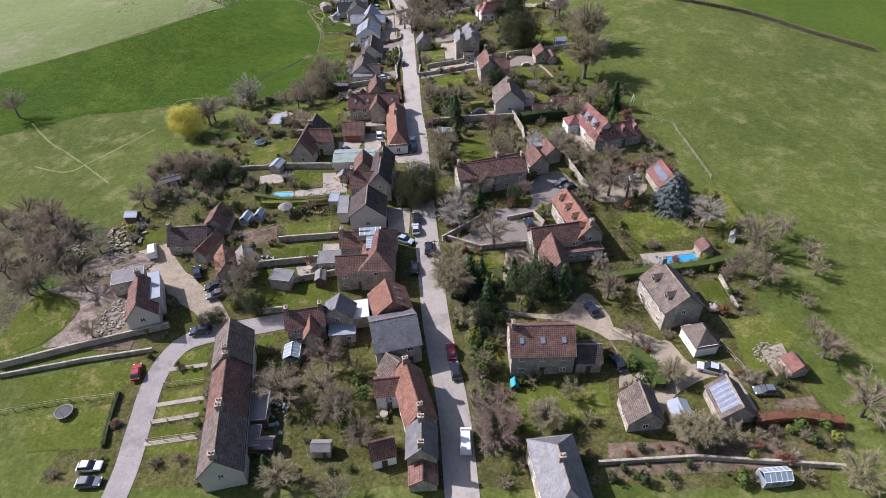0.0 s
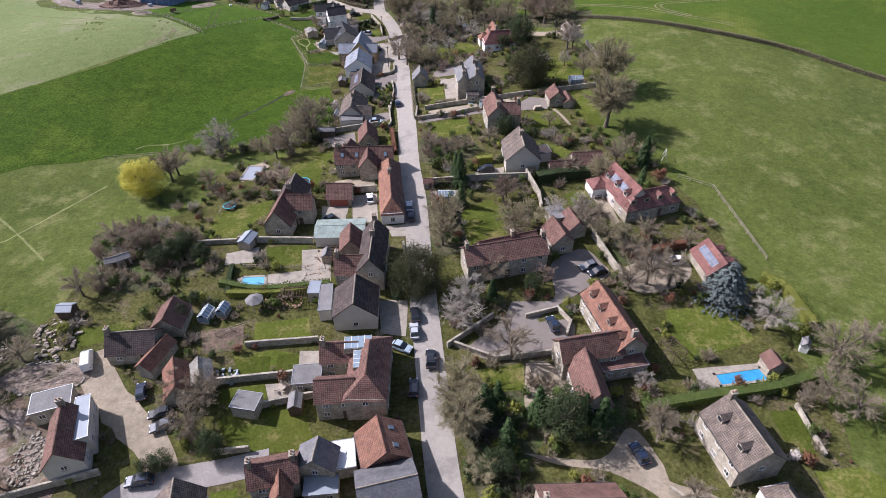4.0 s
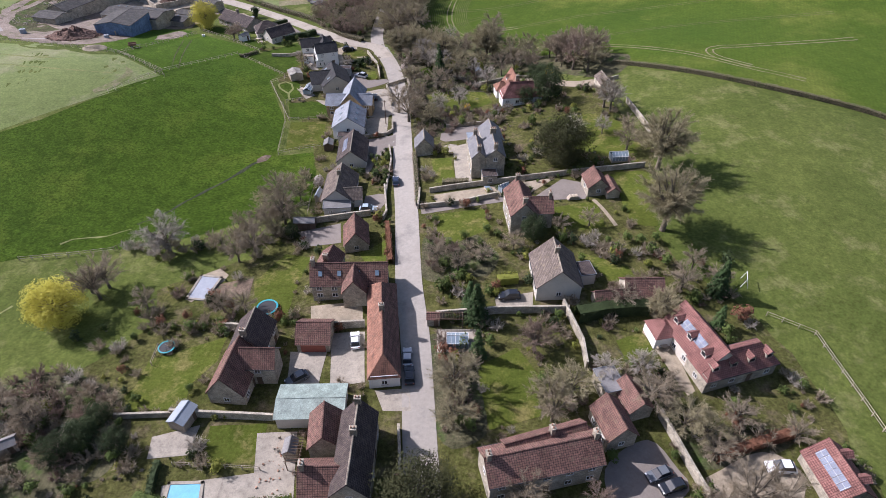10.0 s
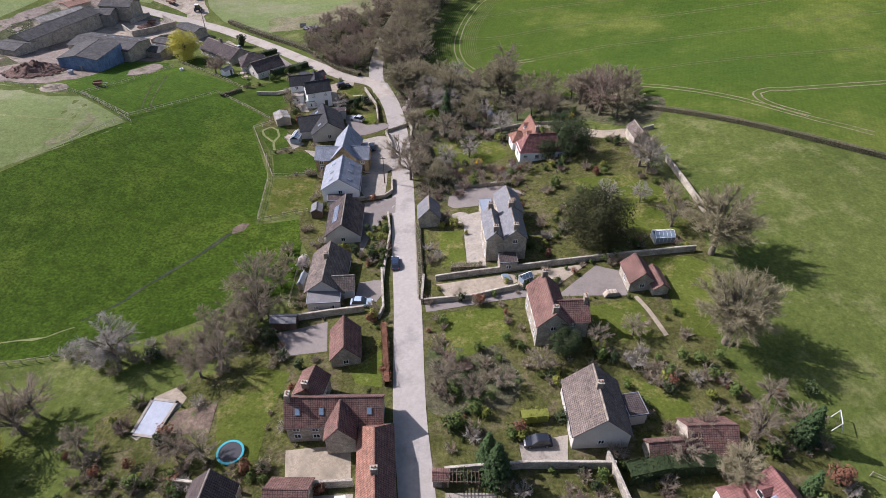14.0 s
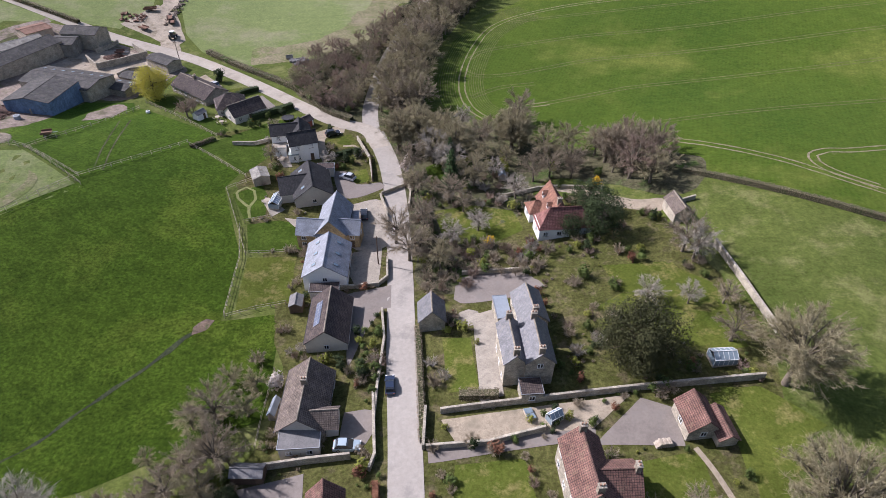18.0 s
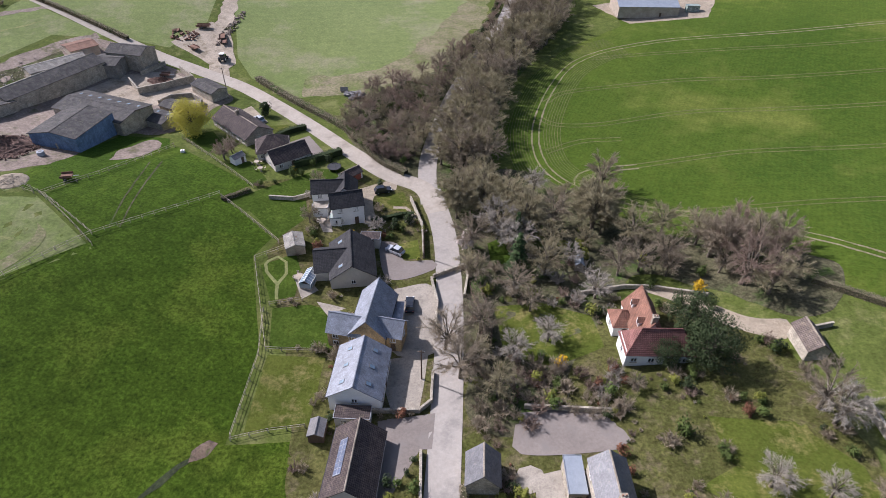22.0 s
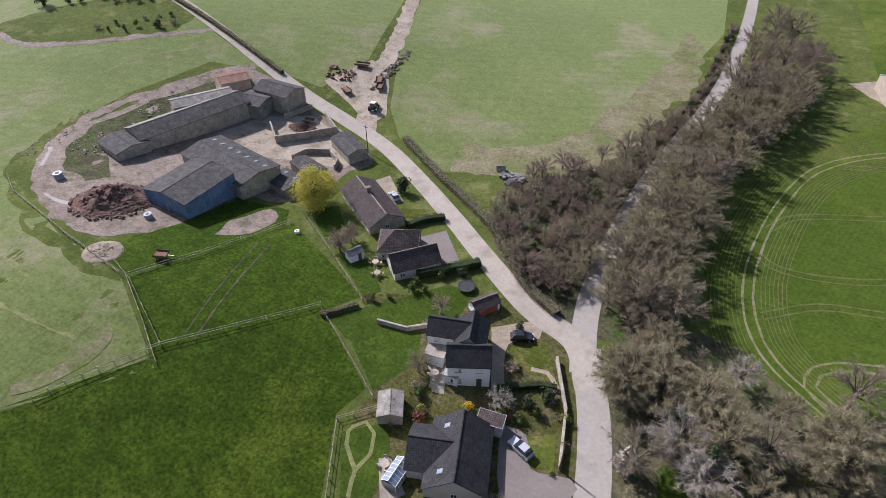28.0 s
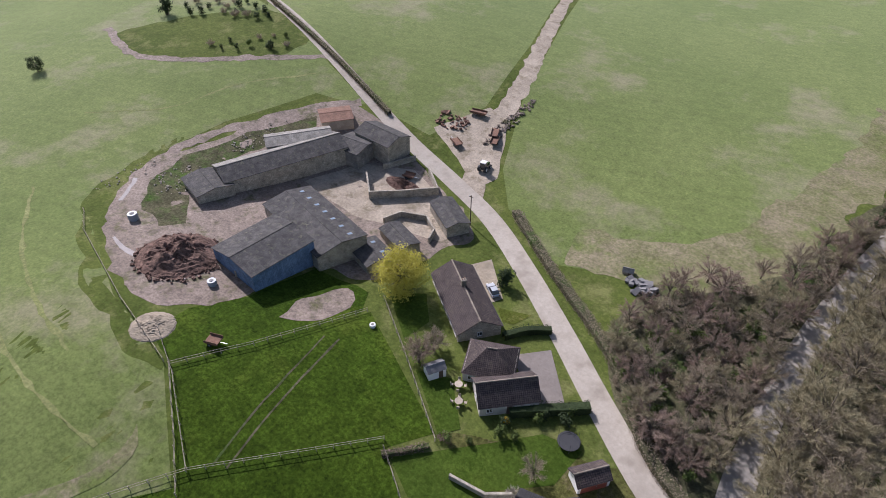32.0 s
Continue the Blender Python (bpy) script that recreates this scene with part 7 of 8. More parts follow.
wall_line([(-11.7, 199.2), (-2.1, 199.5), (7.0, 201.7)], 1.2)
wall_line([(-12.2, 206.5), (-12.3, 199.2)], 1.4)
wall_line([(48.0, 245.4), (49.4, 232.6), (50.6, 220.2)], 1.6)
wall_line([(30.6, 140.2), (34.1, 126.5)], 2.0)
wall_line([(17.8, 164.3), (20.0, 155.0), (19.9, 149.8)], 2.0)
wall_line([(-45.6, 101.3), (-31.1, 102.7)], 1.6)
wall_line([(-40.2, 95.5), (-26.6, 98.3)], 1.6)
wall_line([(-42.0, 109.3), (-28.3, 110.3)], 1.5)
wall_line([(-42.2, 87.8), (-36.8, 88.3)], 1.3)
wall_line([(-31.7, 238.5), (-23.6, 239.3), (-21.8, 241.5), (-22.4, 247.9)], 1.0)
wall_line([(-22.0, 231.4), (-20.8, 223.4), (-21.0, 212.1), (-20.9, 205.7)], 1.0)
wall_line([(-18.7, 268.6), (-18.6, 275.0), (-19.7, 278.1), (-25.9, 273.8)], 1.0)
wall_line([(-26.3, 272.9), (-24.1, 266.2), (-23.5, 259.1)], 1.0)
wall_line([(-51.5, 140.3), (-34.1, 139.3)], 1.6)
wall_line([(-61.1, 139.8), (-51.5, 140.1)], 1.2)
wall_line([(-7.1, 162.1), (5.4, 163.0), (18.5, 162.9)], 1.8)
wall_line([(8.5, 241.8), (-5.5, 241.7)], 1.0)
wall_line([(-3.0, 108.7), (6.0, 115.9)], 1.4)
wall_line([(-1.7, 109.0), (5.9, 105.5), (16.9, 106.8)], 1.2)
wall_line([(12.8, 115.9), (19.3, 117.9), (21.4, 114.3), (20.2, 111.2)], 1.0)
wall_line([(-35.7, 300.8), (-31.2, 290.9), (-29.2, 280.4)], 1.2)
wall_line([(-70.2, 294.5), (-64.4, 295.4), (-61.3, 297.9)], 1.0)
wall_line([(-129.7, 301.7), (-129.1, 308.3)], 1.5)
wall_line([(-137.7, 349.3), (-131.7, 343.7), (-119.2, 355.9), (-126.0, 361.1)], 2.2)
wall_line([(-132.9, 363.6), (-137.2, 355.5)], 1.5)
wall_line([(-122.4, 338.6), (-120.9, 343.2), (-114.9, 345.7), (-110.4, 342.8), (-109.3, 339.5)], 1.6)
wall_line([(-48.8, 160.8), (-38.2, 159.5)], 1.6)
wall_line([(-27.4, 160.0), (-21.2, 160.3)], 1.8)
wall_line([(-41.9, 196.2), (-30.6, 197.6), (-24.1, 198.1)], 1.6)
wall_line([(23.1, 51.7), (38.6, 52.2), (60.6, 49.9)], 1.0)
wall_line([(5.4, 271.2), (14.1, 273.5), (19.6, 273.4), (29.8, 270.9)], 1.0)
wall_line([(57.0, 94.4), (57.2, 85.1)], 0.9)
wall_line([(31.3, 80.0), (34.2, 77.3)], 0.9)
wall_line([(-20.6, 195.9), (-20.0, 198.2), (-21.5, 210.2)], 1.2)
wall_line([(-12.9, 137.5), (-12.0, 128.0)], 1.4)
wall_line([(42.8, 260.8), (49.0, 262.4)], 1.0)
fence([(-54.2, 230.3), (-48.5, 232.7), (-42.5, 234.3)])
fence([(-54.4, 230.9), (-55.1, 239.3), (-55.8, 247.9), (-58.7, 258.7)])
fence([(-54.9, 249.3), (-46.1, 250.3)])
fence([(-54.9, 249.3), (-65.7, 272.6), (-58.1, 280.2)])
fence([(-58.1, 260.3), (-52.1, 262.9)])
fence([(-81.3, 291.6), (-74.7, 287.4), (-62.6, 279.0)])
fence([(64.2, 157.6), (66.2, 143.8), (67.5, 132.3)])
fence([(-118.1, 279.2), (-106.7, 272.1), (-98.6, 266.6)])
fence([(-118.1, 279.2), (-112.0, 291.7), (-104.1, 312.7)])
fence([(-104.2, 317.8), (-89.9, 307.9), (-75.9, 298.0)])
fence([(-110.3, 252.0), (-100.5, 269.7), (-82.3, 292.9)])
fence([(-100.7, 270.0), (-116.3, 278.7), (-126.2, 282.6)])
fence([(-48.0, 131.0), (-34.1, 130.3)])
fence([(-48.8, 112.0), (-43.4, 114.6)])
fence([(56.7, 162.0), (64.2, 157.6)])
fence([(50.6, 76.2), (53.4, 67.3)])
fence([(-101.9, 181.9), (-92.1, 184.0), (-82.7, 186.6), (-82.4, 187.4)])
fence([(-40.7, 216.7), (-40.6, 206.4), (-40.2, 200.6)])
fence([(-59.5, 151.3), (-59.9, 155.9)])
fence([(-55.7, 58.5), (-47.0, 59.6)])
fence([(-56.3, 62.2), (-47.7, 63.8)])
fence([(-173.5, 293.8), (-165.7, 289.8), (-138.4, 282.7), (-119.6, 279.1)])
fence([(-56.9, 70.5), (-49.1, 71.4)])
fence([(-86.5, 64.8), (-76.7, 67.0), (-65.8, 68.3)])


patch("yard", [(17.1, 441.3), (30.5, 421.6), (61.0, 426.7), (69.0, 451.2), (54.2, 458.6)], M["gravel"], 0.06, "bare gravel yard round the workshop", "yard", ragged=1.0)


# ---- vehicles ----
def car(x, y, rot, paint, label, kind="car"):
    """A parked vehicle: body, glasshouse, roof, lamps and wheels; nose along the local x."""
    L, W, H = {"car": (4.2, 1.76, 1.46), "suv": (4.5, 1.85, 1.68), "van": (5.0, 1.95, 2.0)}[kind]
    name = "van" if kind == "van" else "car"
    if paint not in M:
        rgb = PAINTS[paint]
        M[paint] = plain("car_paint_" + paint.split("_")[-1], rgb, 0.25, 0.0, 0.6, 0.1)
    e = thing(name, label, name, pose(x, y, ground_z(x, y) + 0.12, 0, 0, rot))
    a, sill, belt = L / 2, 0.25, H * 0.56
    if kind == "van":
        low = [(-a, sill), (a, sill), (a, belt * 0.75), (a - 0.25, belt), (-a + 0.03, belt), (-a, belt * 0.9)]
        top = [(-a + 0.04, belt), (a - 0.55, belt), (a - 1.35, H - 0.06), (a - 1.6, H), (-a + 0.12, H), (-a + 0.04, H - 0.1)]
    else:
        low = [(-a, sill + 0.12), (-a + 0.15, sill), (a - 0.2, sill), (a, sill + 0.12), (a - 0.02, belt * 0.72), (a - 0.25, belt * 0.88), (a * 0.5, belt), (-a * 0.82, belt), (-a + 0.04, belt * 0.92)]
        top = [(-a * 0.86, belt), (a * 0.46, belt), (a * 0.12, H - 0.05), (-a * 0.08, H), (-a * 0.58, H), (-a * 0.72, H - 0.07)]

    def lofted(nm, outline, w0, w1, mat, z0, z1):
        n = len(outline)
        v = []
        for s in (-1, 1):
            for px, pz in outline:
                w = w0 + (w1 - w0) * (pz - z0) / (z1 - z0)
                v.append((px, s * w / 2, pz))
        f = [tuple(range(n)), tuple(range(2 * n - 1, n - 1, -1))] + [(i + n, (i + 1) % n + n, (i + 1) % n, i) for i in range(n)]
        return solid(nm, v, f, mat)

    part("body", lofted("body", low, W, W * 0.96, M[paint], sill, belt), e)
    part("cabin", lofted("cabin", top, W * 0.93, W * 0.78, M[paint] if kind == "van" else M["glass"], belt, H), e)
    xr0, xr1 = (-a + 0.1, a - 1.5) if kind == "van" else (-a * 0.6, a * 0.02)
    part("roof", box("roof", (xr0 + xr1) / 2, 0, H - 0.02, xr1 - xr0, W * 0.78, 0.06, M[paint], 0.04), e)
    if kind == "van":
        part("windscreen", solid("windscreen", [(a - 0.6, -W * 0.42, belt + 0.06), (a - 0.6, W * 0.42, belt + 0.06), (a - 1.3, W * 0.38, H - 0.1), (a - 1.3, -W * 0.38, H - 0.1), (a - 0.52, -W * 0.42, belt + 0.06), (a - 0.52, W * 0.42, belt + 0.06), (a - 1.24, W * 0.38, H - 0.06), (a - 1.24, -W * 0.38, H - 0.06)], BOXF, M["glass"]), e)
    for sx in (-1, 1):
        for sy in (-1, 1):
            wm = Matrix.Translation((sx * L * 0.3, sy * (W / 2 - 0.08), 0.31)) @ Matrix.Rotation(math.pi / 2, 4, "X")
            wh = part("wheel", tube("wheel", 0, 0, -0.11, 0.11, 0.31, 0.31, M["rubber"], 12), e, wm)
            part("rim", tube("rim", 0, 0, -0.12, 0.12, 0.19, 0.19, M["steel"], 8), wh)
    for sy in (-1, 1):
        part("headlight", box("headlight", a - 0.1, sy * W * 0.36, belt * 0.68, 0.18, 0.34, 0.14, M["frame"]), e)
        part("tail_light", box("tail_light", -a + 0.03, sy * W * 0.38, belt * 0.75, 0.08, 0.24, 0.18, M["door"]), e)
        part("mirror", box("mirror", a * 0.34, sy * (W / 2 + 0.08), belt, 0.12, 0.16, 0.12, M[paint]), e)
    part("bumper", box("bumper", a - 0.02, 0, sill, 0.12, W * 0.92, 0.2, M["rubber"]), e)


PAINTS = {"paint_black": (0.018, 0.02, 0.025), "paint_navy": (0.02, 0.03, 0.055), "paint_silver": (0.42, 0.43, 0.44), "paint_white": (0.72, 0.72, 0.71), "paint_red": (0.30, 0.02, 0.03), "paint_grey": (0.12, 0.13, 0.14), "paint_pale": (0.35, 0.42, 0.46)}
CARS = (
    (1.4, 56.4, 90, "paint_white", "white van parked on the street", "van"),
    (-1.1, 76.0, 95, "paint_red", "dark red car parked on the street", "car"),
    (-0.3, 71.3, 98, "paint_black", "black car parked on the street", "car"),
    (-63.5, 73.5, 106, "paint_red", "bright red car parked on the lane", "car"),
    (-63.7, 53.6, 5, "paint_white", "white car parked beside the lane", "car"),
    (-62.4, 50.6, 5, "paint_grey", "grey car parked beside the lane", "car"),
    (-72.1, 106.6, 114, "paint_white", "white van parked in the gravel yard", "van"),
    (-59.1, 99.6, 110, "paint_navy", "navy car parked in the gravel yard", "car"),
    (-54.1, 95.3, -164, "paint_black", "black car parked in the yard", "car"),
    (-53.0, 92.9, -157, "paint_grey", "grey car parked in the yard", "car"),
    (-53.5, 83.3, -171, "paint_navy", "navy car parked by the lane corner", "suv"),
    (27.9, 85.9, 107, "paint_navy", "navy car on the gravel drive", "car"),
    (30.4, 71.8, 104, "paint_black", "black car on the gravel drive", "car"),
    (46.6, 69.8, 160, "paint_silver", "silver car on the gravel drive", "suv"),
    (54.6, 64.6, -179, "paint_grey", "small grey car beside the garden", "car"),
    (-9.6, 116.4, 98, "paint_black", "black car parked at the kerb", "car"),
    (-9.6, 112.2, 96, "paint_silver", "silver car parked at the kerb", "car"),
    (-11.9, 108.4, -25, "paint_pale", "pale blue car parked before the house", "car"),
    (-6.3, 105.5, 92, "paint_black", "black car standing on the street", "suv"),
    (-9.3, 99.3, 92, "paint_black", "black car parked at the kerb", "car"),
    (17.8, 113.6, 104, "paint_navy", "navy car in the walled yard", "car"),
    (27.8, 130.0, -160, "paint_grey", "grey car before the manor", "car"),
    (29.4, 128.1, -163, "paint_black", "black car before the manor", "car"),
    (47.1, 131.3, 178, "paint_white", "white car by the red roofed garage", "suv"),
    (-31.7, 147.5, -144, "paint_grey", "dark grey car beside the garage", "car"),
    (-22.4, 156.3, 99, "paint_white", "white car in the paved yard", "car"),
    (-12.3, 152.1, 94, "paint_silver", "silver car parked on the street", "car"),
    (-11.7, 148.0, 95, "paint_black", "black car parked on the street", "car"),
    (7.4, 167.0, -176, "paint_black", "black car on the drive", "suv"),
    (-18.7, 212.0, 96, "paint_navy", "navy car parked on the street", "car"),
    (-24.7, 200.1, 1, "paint_pale", "pale blue car on the drive", "suv"),
    (-29.6, 264.5, 98, "paint_black", "black pickup like car on the forecourt", "suv"),
    (-35.9, 280.9, 156, "paint_silver", "silver car on the drive", "suv"),
    (-43.4, 303.2, 23, "paint_black", "black car on the drive", "suv"),
    (-88.2, 334.3, 143, "paint_silver", "silver car by the bungalow", "car"),
)
for row in CARS:
    car(*row)


# ---- pools, trampolines, glass and garden things ----
def pool(name, label, pts, mat, rim="paving"):
    cx, cy = sum(p[0] for p in pts) / len(pts), sum(p[1] for p in pts) / len(pts)
    g = max(ground_z(*p) for p in pts)
    e = thing(name, label, "swimming pool", pose(cx, cy, g))
    loc = [Vector((p[0] - cx, p[1] - cy, 0)) for p in pts]
    n = len(loc)
    v = [(*q.xy, z) for z in (-0.6, 0.10) for q in loc]
    if mat != "water":
        part("basin", box("basin", 0, 0, -0.6, 0.4, 0.4, 0.5, M["pooltile"]), e)
    part("water" if mat == "water" else "cover", solid("water", v, [tuple(range(n)), tuple(range(2 * n - 1, n - 1, -1))] + [(i, i + n, (i + 1) % n + n, (i + 1) % n) for i in range(n)], M[mat]), e)
    for a, b in zip(loc, loc[1:] + loc[:1]):
        d = b - a
        part("coping", box("coping", d.length / 2, 0, -0.6, d.length + 0.5, 0.5, 0.78, M[rim]), e, Matrix.Translation(a) @ Matrix.Rotation(math.atan2(d.y, d.x), 4, "Z"))
    return e


pool("swimming_pool", "blue outdoor swimming pool with pale stone coping", [(45.4, 101.5), (54.2, 102.9), (55.0, 100.1), (45.7, 98.8)], "water")
pool("swimming_pool", "pale blue drained swimming pool beside a patio", [(-47.6, 128.1), (-42.5, 128.3), (-41.9, 125.0), (-47.3, 125.3)], "pooltile", "paving")
pool("swimming_pool", "long pool under a pale grey cover", [(-59.0, 177.1), (-54.5, 176.5), (-55.8, 169.5), (-59.8, 170.0)], "poolcover")


def trampoline(x, y, r, pad, label, net=False):
    e = thing("trampoline", label, "trampoline", pose(x, y, ground_z(x, y)))
    n, v, f = 28, [], []
    for rr, z in ((r, 0.86), (r * 0.84, 0.88), (r * 0.84, 0.82), (r, 0.80)):
        v += [(rr * math.cos(k * math.tau / n), rr * math.sin(k * math.tau / n), z) for k in range(n)]
    for j in range(4):
        f += [(j * n + k, j * n + (k + 1) % n, (j + 1) % 4 * n + (k + 1) % n, (j + 1) % 4 * n + k) for k in range(n)]
    part("pad", mesh_of("pad", v, f, M[pad]), e)
    part("mat", tube("mat", 0, 0, 0.80, 0.83, r * 0.85, r * 0.85, M["rubber"], 24), e)
    for k in range(6):
        a = k * math.tau / 6
        part("leg", tube("leg", r * 0.93 * math.cos(a), r * 0.93 * math.sin(a), -0.1, 0.82, 0.03, 0.03, M["steel"], 6), e)
        if net:
            part("net_pole", tube("net_pole", r * math.cos(a), r * math.sin(a), 0.3, 2.6, 0.025, 0.025, M["rubber"], 6), e)


for x, y, r, pad, net in ((*(-41.6, 166.0), 2.2, "teal", False), (*(-58.1, 155.3), 1.6, "teal", True), (*(-73.9, 64.7), 1.7, "felt", True), (*(-58.5, 311.4), 1.9, "rubber", True)):
    trampoline(x, y, r, pad, "round garden trampoline with a padded rim" + (" and net poles" if net else ""), net)


def small_shed(x, y, rot, L, W, E, roof, wall, label, name="garden_shed", rise=0.7):
    e = thing(name, label, "shed", pose(x, y, ground_z(x, y), 0, 0, rot))
    gabled(e, L, W, E, E + rise, roof, wall, "n", base=0.4, over=0.15)
    part("door", box("door", L * 0.2, -W / 2 - 0.03, 0, 0.8, 0.06, min(1.8, E - 0.1), M["darkwood"]), e)


SHEDS = (
    (*(-78.0, 133.1), 20, 2.6, 2.0, 1.9, "felt", "wood", "small wooden garden shed with grey felt roof"), (*(-48.9, 139.2), 75, 4.0, 3.0, 2.1, "lead", "wood", "garden shed with pale grey roof"),
    (*(-81.5, 118.9), 0, 3.0, 2.6, 2.0, "lead", "darkwood", "garden shed with pale flat roof"), (*(-39.9, 233.3), 95, 3.2, 2.6, 2.0, "felt", "darkwood", "dark wooden garden shed beside the house"),
    (*(-58.5, 278.2), 115, 5.0, 4.2, 2.2, "palesheet", "wood", "round cornered shed with pale sheet roof"), (*(-84.3, 309.0), 60, 3.4, 2.4, 2.0, "felt", "white", "small white garden shed with felt roof"),
    (*(-33.4, 56.6), 0, 3.0, 2.4, 2.0, "felt", "darkwood", "garden shed with grey felt roof"), (*(-23.3, 55.6), 0, 3.2, 2.2, 2.0, "felt", "wood", "garden shed with grey felt roof"),
    (*(38.2, 60.6), 95, 3.0, 3.2, 2.0, "lead", "wood", "garden shed with pale grey roof"), (*(10.6, 67.7), 90, 1.6, 1.2, 1.1, "teal", "darkwood", "small green store box by the house"),
    (*(-29.7, 133.3), 90, 2.6, 2.0, 2.0, "felt", "wood", "garden shed with felt roof"), (*(-30.0, 96.1), 95, 3.0, 2.2, 2.1, "felt", "darkwood", "dark garden shed with felt roof"),
    (*(-76.0, 134.1), 30, 3.0, 2.2, 1.9, "felt", "wood", "weathered shed among scrub"),
    (*(-39.6, 195.4), 0, 5.0, 2.4, 2.1, "felt", "darkwood", "long dark garden store"), (*(64.2, 107.2), 60, 2.0, 1.4, 1.8, "felt", "paint", "small white hut by the field"),
    (*(5.2, 280.0), 95, 2.6, 1.8, 1.8, "lead", "wood", "shed with pale roof in the scrub"),
    (*(-38.5, 207.7), 85, 3.4, 1.2, 1.7, "lead", "wood", "narrow pale roofed lean shed"), (*(-7.7, 160.9), 0, 2.4, 2.0, 1.9, "clay", "stone", "tiny tiled stone hut by the street"),
    (*(36.9, 434.1), 8, 24.0, 14.0, 4.0, "lead", "wood", "large workshop with pale sheet roof and timber walls", "workshop", 2.2),
    (*(-67.5, 356.3), 15, 2.2, 1.2, 0.7, "palesheet", "wood", "low pale feed store beside the field"), (*(38.1, 157.1), 95, 3.0, 2.4, 2.0, "red", "white", "small red roofed summer house"),
)
for row in SHEDS:
    small_shed(*row)


def glasshouse(x, y, rot, L, W, label, roof="conservatory", name="greenhouse", E=1.7, R=2.5):
    e = thing(name, label, name, pose(x, y, ground_z(x, y), 0, 0, rot))
    part("base", box("base", 0, 0, -0.4, L, W, 0.8, M["stone"]), e)
    for s in (-1, 1):
        part("pane", box("pane", 0, s * (W / 2 - 0.03), 0.4, L - 0.1, 0.03, E - 0.4, M[roof]), e)
        part("pane", box("pane", s * (L / 2 - 0.03), 0, 0.4, 0.03, W - 0.1, E - 0.4, M[roof]), e)
        part("roof_pane", roof_slope("roof_pane", [(-L / 2, s * W / 2, E), (L / 2, s * W / 2, E), (L / 2, 0, R), (-L / 2, 0, R)], M[roof], 0.04), e)
        part("rail", box("rail", 0, s * W / 2, E - 0.03, L, 0.07, 0.08, M["paint"]), e)
        n = max(3, int(L / 0.75))
        for k in range(n + 1):
            x0 = -L / 2 + L * k / n
            part("bar", roof_slope("bar", [(x0 - 0.035, s * (W / 2 + 0.02), E + 0.03), (x0 + 0.035, s * (W / 2 + 0.02), E + 0.03), (x0 + 0.035, 0, R + 0.05), (x0 - 0.035, 0, R + 0.05)], M["paint"], 0.05), e)
            part("bar", box("bar", x0, s * W / 2, 0.4, 0.06, 0.06, E - 0.4, M["paint"]), e)
    part("ridge", box("ridge", 0, 0, R, L, 0.1, 0.08, M["paint"]), e)


for row in ((*(39.0, 214.5), 5, 4.2, 2.8, "white framed greenhouse beside the wall"), (*(-3.1, 155.4), 0, 4.0, 2.8, "white framed greenhouse on a terrace"), (*(49.2, 48.2), 5, 4.4, 2.4, "small glass greenhouse in the garden"),
            (*(-32.7, 76.6), 95, 3.6, 3.2, "white glazed conservatory against the house"), (*(-51.8, 116.7), 80, 3.2, 2.2, "small glass greenhouse with pale panes"), (*(-48.7, 117.8), 80, 2.6, 2.0, "small glass greenhouse with pale panes"),
            (*(-52.1, 268.3), 85, 4.6, 2.6, "glazed lean conservatory beside the bungalow"), (*(-38.7, 66.1), 80, 2.2, 2.2, "small white glazed garden room"), (*(8.8, 203.5), 30, 2.4, 1.6, "small glass cold frame house")):
    glasshouse(*row)


def flat_roof(x, y, rot, L, W, H, mat, wall, label, name="flat_roof_extension"):
    e = thing(name, label, "extension", pose(x, y, ground_z(x, y), 0, 0, rot))
    part("wall", box("wall", 0, 0, -1.0, L, W, H + 1.0, M[wall]), e)
    part("roof", box("roof", 0, 0, H, L + 0.3, W + 0.3, 0.16, M[mat]), e)
    for s in (-1, 1):
        part("edge", box("edge", 0, s * (W / 2 + 0.1), H + 0.16, L + 0.3, 0.1, 0.06, M["steel"]), e)
        part("edge", box("edge", s * (L / 2 + 0.1), 0, H + 0.16, 0.1, W + 0.1, 0.06, M["steel"]), e)
    for k in range(max(1, int(L / 2.2))):
        window(e, Matrix.Translation(((k + 0.5) * L / max(1, int(L / 2.2)) - L / 2, -W / 2, H * 0.55)), 1.1, 1.1)


